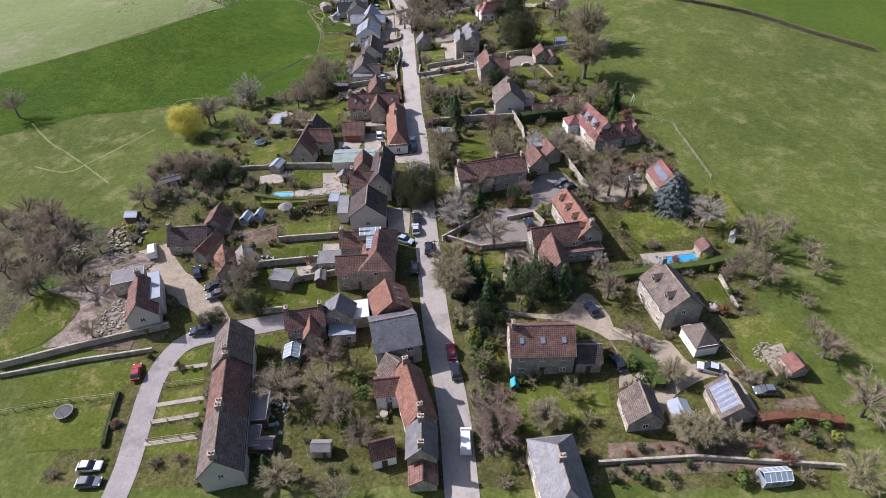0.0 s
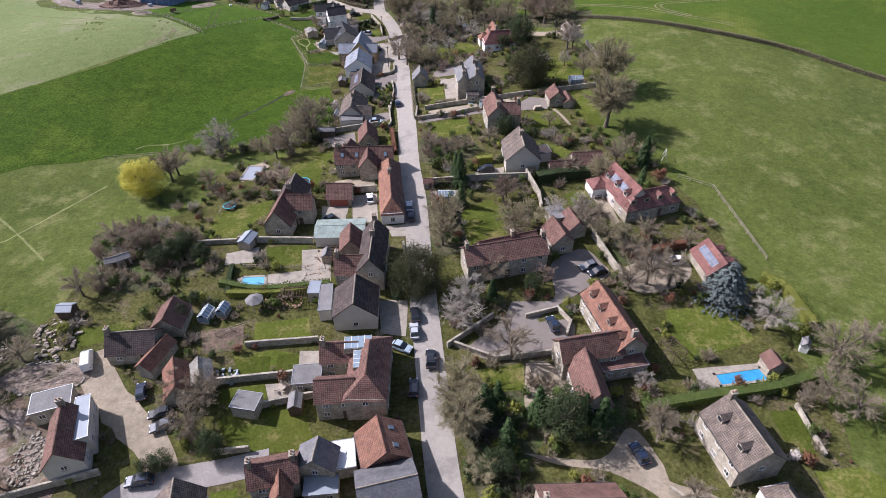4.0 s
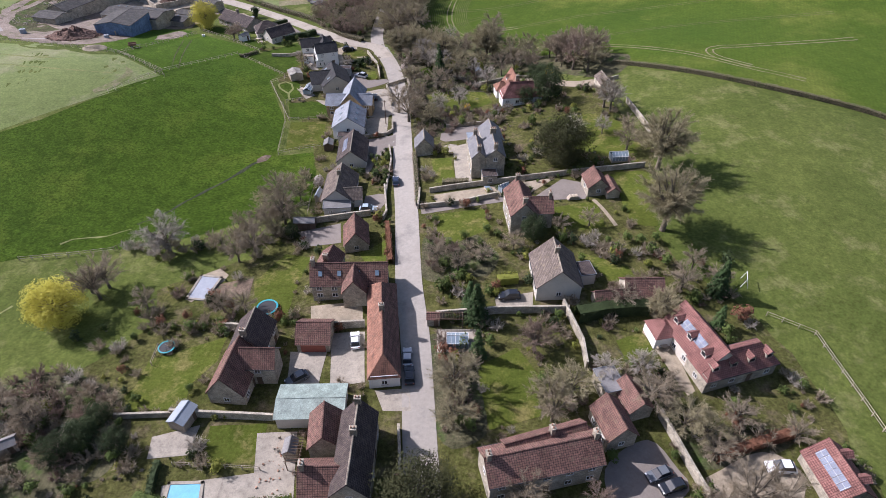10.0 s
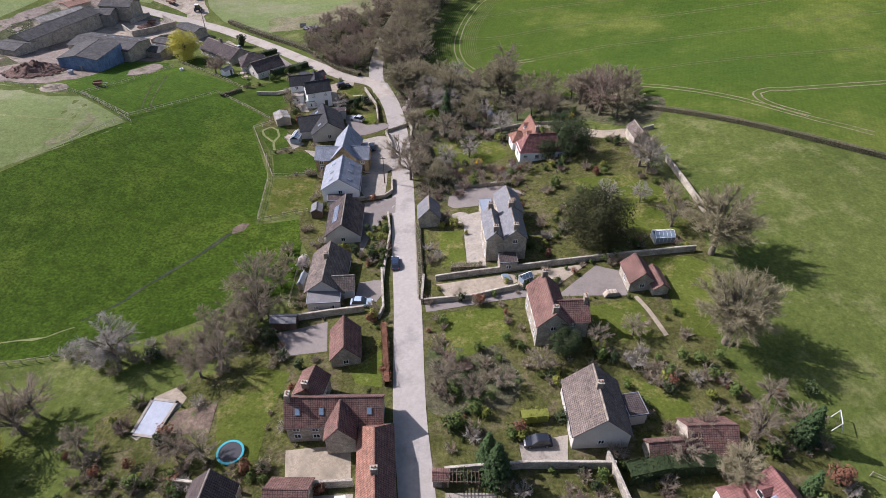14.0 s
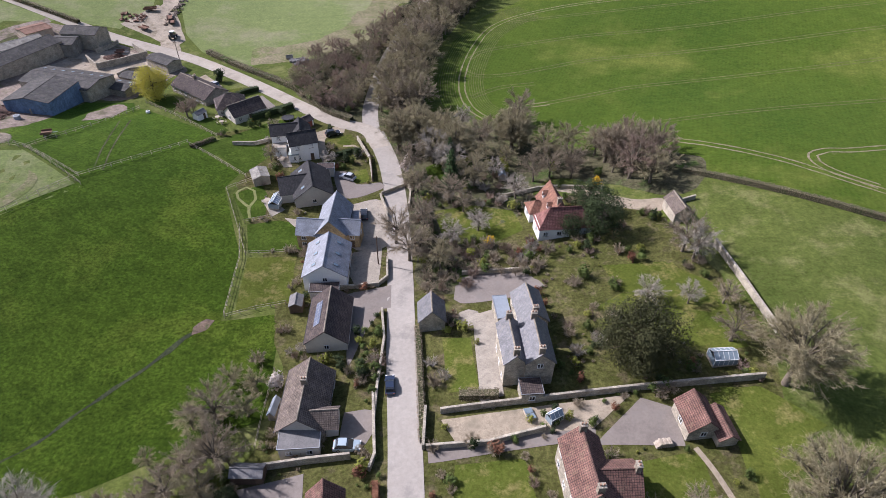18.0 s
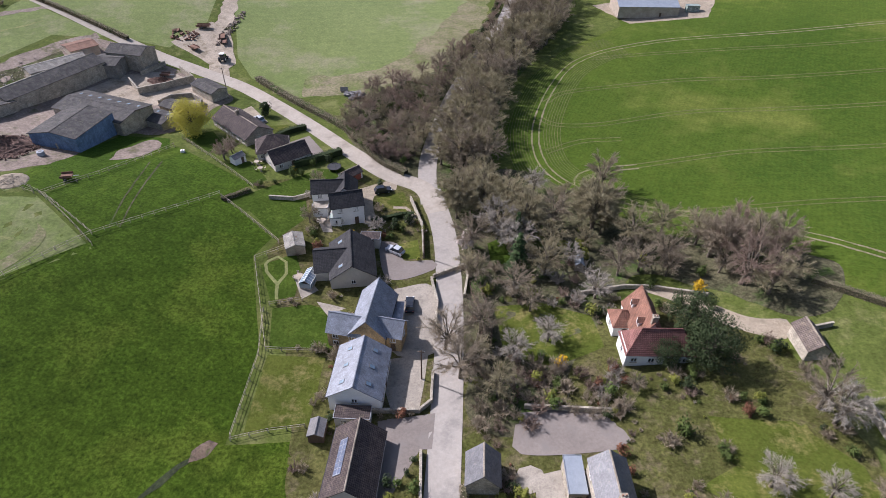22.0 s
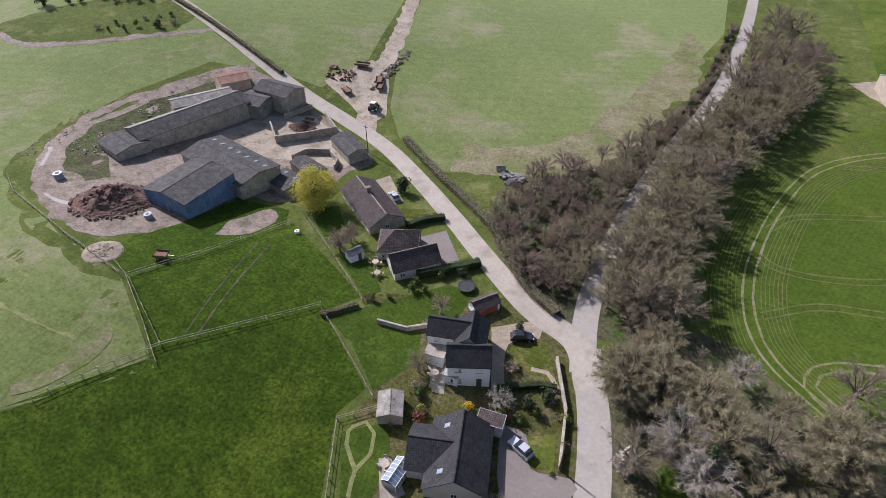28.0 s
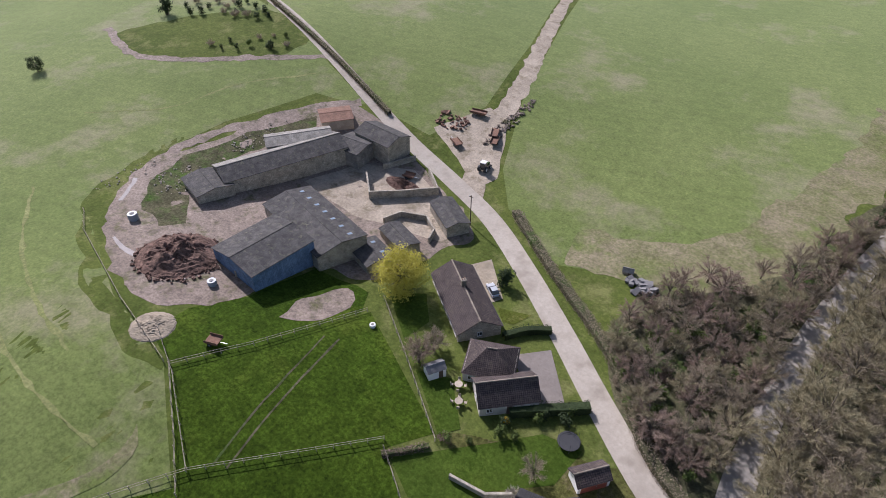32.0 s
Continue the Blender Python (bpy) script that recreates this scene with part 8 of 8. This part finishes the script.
for row in (
    (*(-73.5, 96.8), 20, 6.5, 4.5, 3.0, "felt", "stone", "flat grey roofed side of the house under repair"), (*(-65.4, 92.3), 112, 9.0, 2.2, 4.6, "lead", "render", "pale grey flat strip roof of the house under repair"),
    (*(-20.1, 85.7), 100, 5.0, 3.6, 2.8, "paint", "stone", "white flat roofed link beside the brick house"), (*(-23.1, 80.9), 5, 5.2, 3.0, 2.4, "lead", "stone", "pale lean roofed extension"),
    (*(1.8, 228.0), 97, 6.0, 2.6, 2.8, "lead", "stone", "pale blue roofed garden room"), (*(5.4, 208.6), 5, 3.6, 3.2, 2.6, "dark", "stone", "stone entrance porch with flat roof"),
    (*(-32.3, 200.3), 5, 6.5, 3.4, 2.8, "felt", "render", "flat grey roofed extension of the bungalow"), (*(-28.6, 101.1), 5, 5.0, 4.2, 2.6, "felt", "stone", "flat grey roofed store behind the houses"),
    (*(-27.8, 119.3), 95, 7.5, 2.4, 2.6, "felt", "render", "grey glazed lean extension"), (*(-30.6, 122.3), 90, 3.5, 2.2, 2.4, "lead", "wood", "pale roofed garden shelter"),
    (*(-36.3, 65.3), 95, 9.0, 3.2, 2.4, "felt", "brick", "flat roofed rear extensions of the terrace"), (*(-36.0, 57.7), 95, 4.0, 3.0, 2.4, "felt", "brick", "flat roofed rear extension of the terrace"),
    (*(-38.5, 96.0), 80, 3.5, 4.5, 2.6, "felt", "stone", "flat roofed store behind a wall"),
    (*(-41.9, 282.7), 95, 2.6, 4.4, 2.6, "dark", "render", "small porch of the bungalow"), (*(-51.7, 288.8), 5, 2.6, 2.2, 2.3, "greenmetal", "white", "white porch with green roof"),
    (*(-56.2, 291.8), 5, 3.6, 3.2, 2.7, "paving", "white", "white terrace extension of the white house"), (*(-34.5, 236.5), 5, 6.0, 2.6, 2.6, "dark", "render", "dark roofed link between the houses"),
    (*(-31.9, 260.3), 95, 5.0, 3.2, 2.8, "blueslate", "render", "slate roofed porch wing of the new house"), (*(22.8, 145.4), 105, 5.0, 3.6, 3.0, "felt", "stone", "flat roofed store beside the manor garage"),
    (*(55.8, 433.8), 8, 5.0, 2.4, 2.2, "greenmetal", "greenmetal", "green steel container in the yard"),
    (*(28.6, 102.6), 10, 8.5, 3.2, 2.8, "clay", "stone", "low tiled lean range of the long house"), (*(23.1, 172.1), 100, 4.0, 3.0, 2.6, "dark", "render", "low dark roofed side extension"),
):
    flat_roof(*row)


def roof_light(x, y, rot, L, W, z, label):
    """A raised glass roof light standing through a roof."""
    e = thing("roof_light", label, "roof light", pose(x, y, ground_z(x, y), 0, 0, rot))
    part("upstand", box("upstand", 0, 0, 1.0, L, W, z - 1.0, M["stone"]), e)
    part("glass", box("glass", 0, 0, z, L - 0.2, W - 0.2, 0.1, M["conservatory"]), e)
    for k in range(5):
        part("bar", box("bar", (k - 2) * L / 4.2, 0, z + 0.1, 0.08, W, 0.05, M["paint"]), e)


for row in ((*(-19.3, 104.7), 5, 5.0, 3.0, 6.6), (*(-18.5, 101.1), 95, 4.0, 2.6, 6.6), (*(-23.0, 97.6), 5, 3.4, 2.0, 4.6)):
    roof_light(*row, "pale glazed roof light on the corner house")


def pole(x, y, h, label="wooden telegraph pole beside the road"):
    e = thing("telegraph_pole", label, "pole", pose(x, y, ground_z(x, y)))
    part("post", tube("post", 0, 0, -0.5, h, 0.15, 0.1, M["darkwood"], 8), e)
    part("crossarm", box("crossarm", 0, 0, h - 0.5, 1.4, 0.1, 0.12, M["darkwood"]), e)
    for k in (-0.55, 0.55):
        part("insulator", tube("insulator", k, 0, h - 0.38, h - 0.2, 0.05, 0.04, M["paint"], 6), e)


for row in ((*(-24.3, 246.5), 8.0), (*(-29.1, 280.2), 8.0), (*(-105.6, 351.0), 8.5), (*(-11.9, 126.0), 7.5), (*(-4.7, 100.5), 7.5)):
    pole(*row)


# ---- farm heaps and gear ----
def heap(name, label, x, y, rx, ry, h, mat, seed, lumps=0.35):
    n, v, f = 34, [], []
    for j in range(n + 1):
        for i in range(n + 1):
            u, w = i / n * 2 - 1, j / n * 2 - 1
            d = math.hypot(u, w)
            q = Vector((u * 3, w * 3, seed))
            z = h * max(0, 1 - d ** 1.6) * (0.75 + 0.6 * noise.noise(q)) + lumps * max(0, 1.05 - d) * noise.noise(q * 5)
            px, py = x + u * rx, y + w * ry
            v.append((u * rx, w * ry, ground_z(px, py) - ground_z(x, y) + z - 0.12 * (d > 0.95)))
    f = [(j * (n + 1) + i, j * (n + 1) + i + 1, (j + 1) * (n + 1) + i + 1, (j + 1) * (n + 1) + i) for j in range(n) for i in range(n)]
    ob = new(name, mesh_of(name, v, f, M[mat]))
    ob.matrix_basis = pose(x, y, ground_z(x, y) + 0.1)
    tagged(ob, label, "heap")


def blocks_scatter(name, label, x, y, rx, ry, n, s0, s1, mat, seed):
    """Loose rubble, logs or stones lying about, joined as one."""
    rng = random.Random(seed)
    v, f = [], []
    for _ in range(n):
        a, d = rng.uniform(0, math.tau), math.sqrt(rng.random())
        px, py = rx * d * math.cos(a), ry * d * math.sin(a)
        s = rng.uniform(s0, s1)
        m = pose(px, py, ground_z(x + px, y + py) - ground_z(x, y) + 0.1 + s * 0.25, rng.uniform(-25, 25), rng.uniform(-25, 25), rng.uniform(0, 360))
        k = len(v)
        sx, sy, sz = s * rng.uniform(0.6, 1.4), s * rng.uniform(0.4, 0.9), s * rng.uniform(0.3, 0.6)
        v += [m @ Vector((cx * sx / 2, cy * sy / 2, cz * sz / 2)) for cz in (-1, 1) for cx, cy in ((-1, -1), (1, -1), (1, 1), (-1, 1))]
        f += [tuple(i + k for i in fc) for fc in BOXF]
    ob = new(name, mesh_of(name, v, f, M[mat]))
    ob.matrix_basis = pose(x, y, ground_z(x, y))
    tagged(ob, label, "rubble", "", "stuff")


heap("dung_mound", "large brown dung heap in the farmyard", *(-143.5, 298.0), 8.5, 8.5, 3.2, "dung", 3, 1.3)
blocks_scatter("dung_clods", "loose brown clods round the dung heap", *(-142.8, 297.6), 9.0, 9.0, 520, 0.25, 0.8, "dung", 30)
heap("gravel_mound", "small pale heap of gravel", *(-128.0, 282.5), 4.0, 4.0, 0.6, "gravel", 5)
heap("dung_mound", "brown heap inside the stone bunker", *(-128.4, 353.3), 6.0, 2.6, 1.6, "dung", 9, 0.8)
heap("rubble_mound", "low mound of pale building rubble by the house", *(-79.1, 103.4), 9.0, 3.5, 1.2, "mud", 11)
blocks_scatter("rubble", "scattered broken stone and timber", *(-79.1, 103.4), 8.0, 4.0, 700, 0.12, 0.55, "stone", 2)
blocks_scatter("rubble", "scattered pale stone slabs by the house", *(-74.1, 87.6), 3.0, 5.0, 240, 0.15, 0.6, "paving", 4)
blocks_scatter("rubble", "loose stones and farm litter", *(-170.2, 316.1), 6.0, 7.0, 90, 0.15, 0.55, "paving", 6)
blocks_scatter("rubble", "farm litter behind the long barn", *(-172.1, 343.2), 4.0, 10.0, 90, 0.15, 0.55, "paving", 7)
blocks_scatter("rubble", "loose stones beside the muddy track", *(-181.2, 308.9), 3.0, 9.0, 50, 0.15, 0.45, "paving", 17)
blocks_scatter("rubble", "loose stones along the track edge", *(-121.2, 394.5), 2.0, 14.0, 160, 0.3, 0.9, "mud", 8)
blocks_scatter("rubble", "loose stones and logs beside the lane", *(-135.4, 384.1), 6.0, 4.0, 60, 0.4, 1.2, "rust", 10)
blocks_scatter("rubble", "garden clutter and stone among scrub", *(-95.1, 108.2), 6.0, 4.0, 160, 0.15, 0.7, "paving", 12)
blocks_scatter("rubble", "garden clutter of timber and stone", *(-81.0, 113.1), 5.0, 6.0, 160, 0.15, 0.9, "wood", 14)
blocks_scatter("rubble", "rubble stones round a small ruin", *(59.0, 73.0), 3.0, 3.0, 140, 0.12, 0.45, "paving", 16)
blocks_scatter("rubble", "stacked timber and stone in the yard", *(-63.8, 353.3), 3.5, 2.0, 40, 0.5, 1.6, "felt", 18)
blocks_scatter("garden_clutter", "plant pots and clutter on the patio", *(-37.1, 120.2), 5.0, 2.0, 40, 0.2, 0.6, "pot", 20)
blocks_scatter("garden_clutter", "plant pots and clutter on the patio", *(-32.5, 129.2), 2.0, 5.0, 24, 0.15, 0.4, "pot", 22)
blocks_scatter("garden_clutter", "pots and boxes behind the terrace", *(-33.9, 62.4), 3.0, 6.0, 60, 0.25, 0.9, "lead", 24)
blocks_scatter("garden_clutter", "pots and timber in the back gardens", *(-44.7, 102.6), 3.0, 2.0, 40, 0.25, 0.9, "lead", 26)


def trailer(x, y, rot, L, label, mat="rust"):
    e = thing("farm_trailer", label, "trailer", pose(x, y, ground_z(x, y) + 0.1, 0, 0, rot))
    part("bed", box("bed", 0, 0, 0.7, L, 2.1, 0.2, M[mat]), e)
    for s in (-1, 1):
        part("side", box("side", 0, s * 1.02, 0.9, L, 0.06, 0.45, M[mat]), e)
        wh = part("wheel", tube("wheel", 0, 0, -0.13, 0.13, 0.42, 0.42, M["rubber"], 12), e, Matrix.Translation((-0.3, s * 0.95, 0.38)) @ Matrix.Rotation(math.pi / 2, 4, "X"))
        part("rim", tube("rim", 0, 0, -0.14, 0.14, 0.2, 0.2, M["steel"], 8), wh)
    part("drawbar", box("drawbar", L / 2 + 0.7, 0, 0.6, 1.5, 0.12, 0.12, M["steel"]), e)


for row in ((*(-121.4, 386.0), 115, 4.6, "flat farm trailer parked by the track"), (*(-119.4, 382.9), 110, 4.2, "flat farm trailer parked by the track"), (*(-130.8, 391.3), 10, 5.0, "rusty farm trailer on bare ground"), (*(-128.0, 376.2), 150, 4.0, "old farm trailer beside the hedge"), (*(-117.1, 287.3), 20, 2.6, "rusty open trailer at the paddock edge"), (*(-129.5, 356.8), 10, 3.0, "old farm trailer in the yard")):
    trailer(*row)


def tractor(x, y, rot):
    e = thing("tractor", "green and white farm tractor on the track", "tractor", pose(x, y, ground_z(x, y) + 0.1, 0, 0, rot))
    part("bonnet", prism("bonnet", [(0.3, 0.9), (2.3, 0.9), (2.35, 1.45), (2.1, 1.65), (0.3, 1.8)], -0.45, 0.45, M["conifer"]), e)
    part("cab", box("cab", -0.45, 0, 1.2, 1.5, 1.5, 1.5, M["glass"], 0.1), e)
    part("cab_roof", box("cab_roof", -0.45, 0, 2.7, 1.6, 1.6, 0.18, M["paint"]), e)
    part("chassis", box("chassis", 0.6, 0, 0.6, 3.6, 0.7, 0.5, M["rubber"]), e)
    for px, r, w in ((-0.9, 0.85, 0.28), (1.7, 0.58, 0.2)):
        for s in (-1, 1):
            wh = part("wheel", tube("wheel", 0, 0, -w, w, r, r, M["rubber"], 16), e, Matrix.Translation((px, s * 0.95, r)) @ Matrix.Rotation(math.pi / 2, 4, "X"))
            part("rim", tube("rim", 0, 0, -w - 0.01, w + 0.01, r * 0.5, r * 0.5, M["paint"], 10), wh)


tractor(*(-115.1, 371.2), 95)


def tank(x, y, r, h, mat, label):
    e = thing("water_tank", label, "tank", pose(x, y, ground_z(x, y) + 0.05))
    part("drum", tube("drum", 0, 0, 0, h, r, r * 0.97, M[mat], 16), e)
    part("lid", tube("lid", 0, 0, h, h + 0.08, r * 0.5, r * 0.45, M["felt"], 12), e)


for row in ((*(-162.6, 299.3), 1.1, 1.6, "lead", "pale round water tank by the track"), (*(-100.5, 310.3), 0.6, 0.6, "paint", "white trough drum in the paddock"), (*(-130.7, 296.8), 0.9, 1.1, "lead", "pale drum beside the blue barn")):
    tank(*row)


def gazebo(x, y, r, label):
    e = thing("gazebo", label, "gazebo", pose(x, y, ground_z(x, y)))
    n = 8
    v = [(r * math.cos(k * math.tau / n), r * math.sin(k * math.tau / n), 2.2) for k in range(n)] + [(0, 0, 3.1)] + [(r * 0.96 * math.cos(k * math.tau / n), r * 0.96 * math.sin(k * math.tau / n), 2.1) for k in range(n)]
    part("canopy", mesh_of("canopy", v, [(k, (k + 1) % n, n) for k in range(n)] + [(k, k + n + 1, (k + 1) % n + n + 1, (k + 1) % n) for k in range(n)], M["felt"]), e)
    for k in range(n):
        part("post", tube("post", r * 0.9 * math.cos(k * math.tau / n), r * 0.9 * math.sin(k * math.tau / n), -0.2, 2.2, 0.05, 0.05, M["wood"], 6), e)


gazebo(*(-42.5, 119.4), 1.9, "round garden gazebo with grey canopy")


def pergola(x, y, rot, L, W, label):
    e = thing("pergola", label, "pergola", pose(x, y, ground_z(x, y), 0, 0, rot))
    for sx in (-1, 1):
        for sy in (-1, 1):
            part("post", box("post", sx * L / 2, sy * W / 2, -0.2, 0.12, 0.12, 2.5, M["darkwood"]), e)
    for s in (-1, 1):
        part("beam", box("beam", 0, s * W / 2, 2.3, L + 0.4, 0.1, 0.16, M["darkwood"]), e)
    n = int(L / 0.55)
    for k in range(n + 1):
        part("rafter", box("rafter", -L / 2 + L * k / n, 0, 2.46, 0.07, W + 0.6, 0.12, M["darkwood"]), e)


for row in ((*(-34.3, 121.0), 5, 5.0, 2.8, "dark wooden pergola behind the house"), (*(-28.8, 132.8), 90, 5.0, 2.0, "pale timber pergola on the patio"), (*(39.1, 106.3), 110, 4.0, 2.6, "timber pergola beside the lawn"), (*(-4.6, 160.3), 0, 5.0, 1.6, "dark timber frame shelter on the terrace")):
    pergola(*row)


def table_set(x, y, rot, label):
    e = thing("garden_table", label, "table", pose(x, y, ground_z(x, y) + 0.12, 0, 0, rot))
    part("tabletop", tube("tabletop", 0, 0, 0.7, 0.75, 0.75, 0.75, M["wood"], 14), e)
    part("leg", tube("leg", 0, 0, 0, 0.7, 0.06, 0.05, M["wood"], 6), e)
    for k in range(4):
        a = k * math.tau / 4 + 0.5
        c = thing("garden_chair", "weathered wooden garden chair beside the table", "chair", pose(x + 1.2 * math.cos(a), y + 1.2 * math.sin(a), ground_z(x, y) + 0.12, 0, 0, math.degrees(a)), "chairs round the garden table")
        part("seat", box("seat", 0, 0, 0.42, 0.48, 0.48, 0.06, M["wood"]), c)
        part("backrest", box("backrest", 0.23, 0, 0.48, 0.05, 0.48, 0.45, M["wood"]), c)
        for sx in (-0.2, 0.2):
            for sy in (-0.2, 0.2):
                part("leg", box("leg", sx, sy, 0, 0.05, 0.05, 0.42, M["wood"]), c)


for row in ((*(-55.0, 288.4), 0), (*(-31.4, 134.3), 20), (*(-54.6, 269.1), 10), (*(-33.3, 99.9), 0), (*(-77.2, 306.5), 0), (*(34.8, 154.5), 0), (*(-13.2, 62.4), 0), (*(-79.3, 309.4), 0)):
    table_set(*row, "weathered round garden table on a patio")


def log_stack(x, y, rot, length, label):
    """Split logs piled in rows along a low wall."""
    rng = random.Random(41)
    e = thing("log_stack", label, "log stack", pose(x, y, ground_z(x, y) + 0.08, 0, 0, rot))
    for row in range(4):
        n = int(length / 0.34) - row
        for k in range(n):
            m = Matrix.Translation(((k - (n - 1) / 2) * 0.34, rng.uniform(-0.06, 0.06), 0.15 + row * 0.27)) @ Matrix.Rotation(math.pi / 2, 4, "X")
            part("log", tube("log", 0, 0, -0.55, 0.55, 0.16, 0.15, M["wood"], 7), e, m)


log_stack(25.0, 198.5, 8, 3.4, "pile of pale split logs beside the drive")


def frame_garden(x, y, rot, label):
    """A timber cold frame with a sloping glass lid."""
    e = thing("cold_frame", label, "cold frame", pose(x, y, ground_z(x, y) + 0.1, 0, 0, rot))
    part("box", prism("box", [(-0.7, 0), (0.7, 0), (0.7, 0.45), (-0.7, 0.7)], -1.1, 1.1, M["wood"]), e)
    for k in (-0.55, 0.55):
        part("lid", roof_slope("lid", [(-0.72, k - 0.5, 0.76), (0.72, k - 0.5, 0.5), (0.72, k + 0.5, 0.5), (-0.72, k + 0.5, 0.76)], M["conservatory"], 0.04), e)


frame_garden(5.0, 204.6, 20, "wooden cold frame with glass lids among beds")


def swing_frame(x, y, rot, label):
    """A pale timber swing: two leaning pairs of legs, a crossbar and a hanging seat."""
    e = thing("swing_frame", label, "swing", pose(x, y, ground_z(x, y), 0, 0, rot))
    for sx in (-1.3, 1.3):
        for sy in (-0.7, 0.7):
            v, f = [], []
            cone3(v, f, Vector((sx, sy, -0.1)), Vector((sx, 0, 2.2)), 0.06, 5, 0.05)
            part("leg", mesh_of("leg", v, f, M["paint"]), e)
    part("crossbar", box("crossbar", 0, 0, 2.16, 2.8, 0.1, 0.1, M["paint"]), e)
    for sx in (-0.25, 0.25):
        part("rope", tube("rope", sx, 0, 0.5, 2.16, 0.02, 0.02, M["rubber"], 5), e)
    part("seat", box("seat", 0, 0, 0.45, 0.6, 0.25, 0.05, M["darkwood"]), e)


swing_frame(55.3, 170.2, 70, "pale timber swing frame at the field edge")
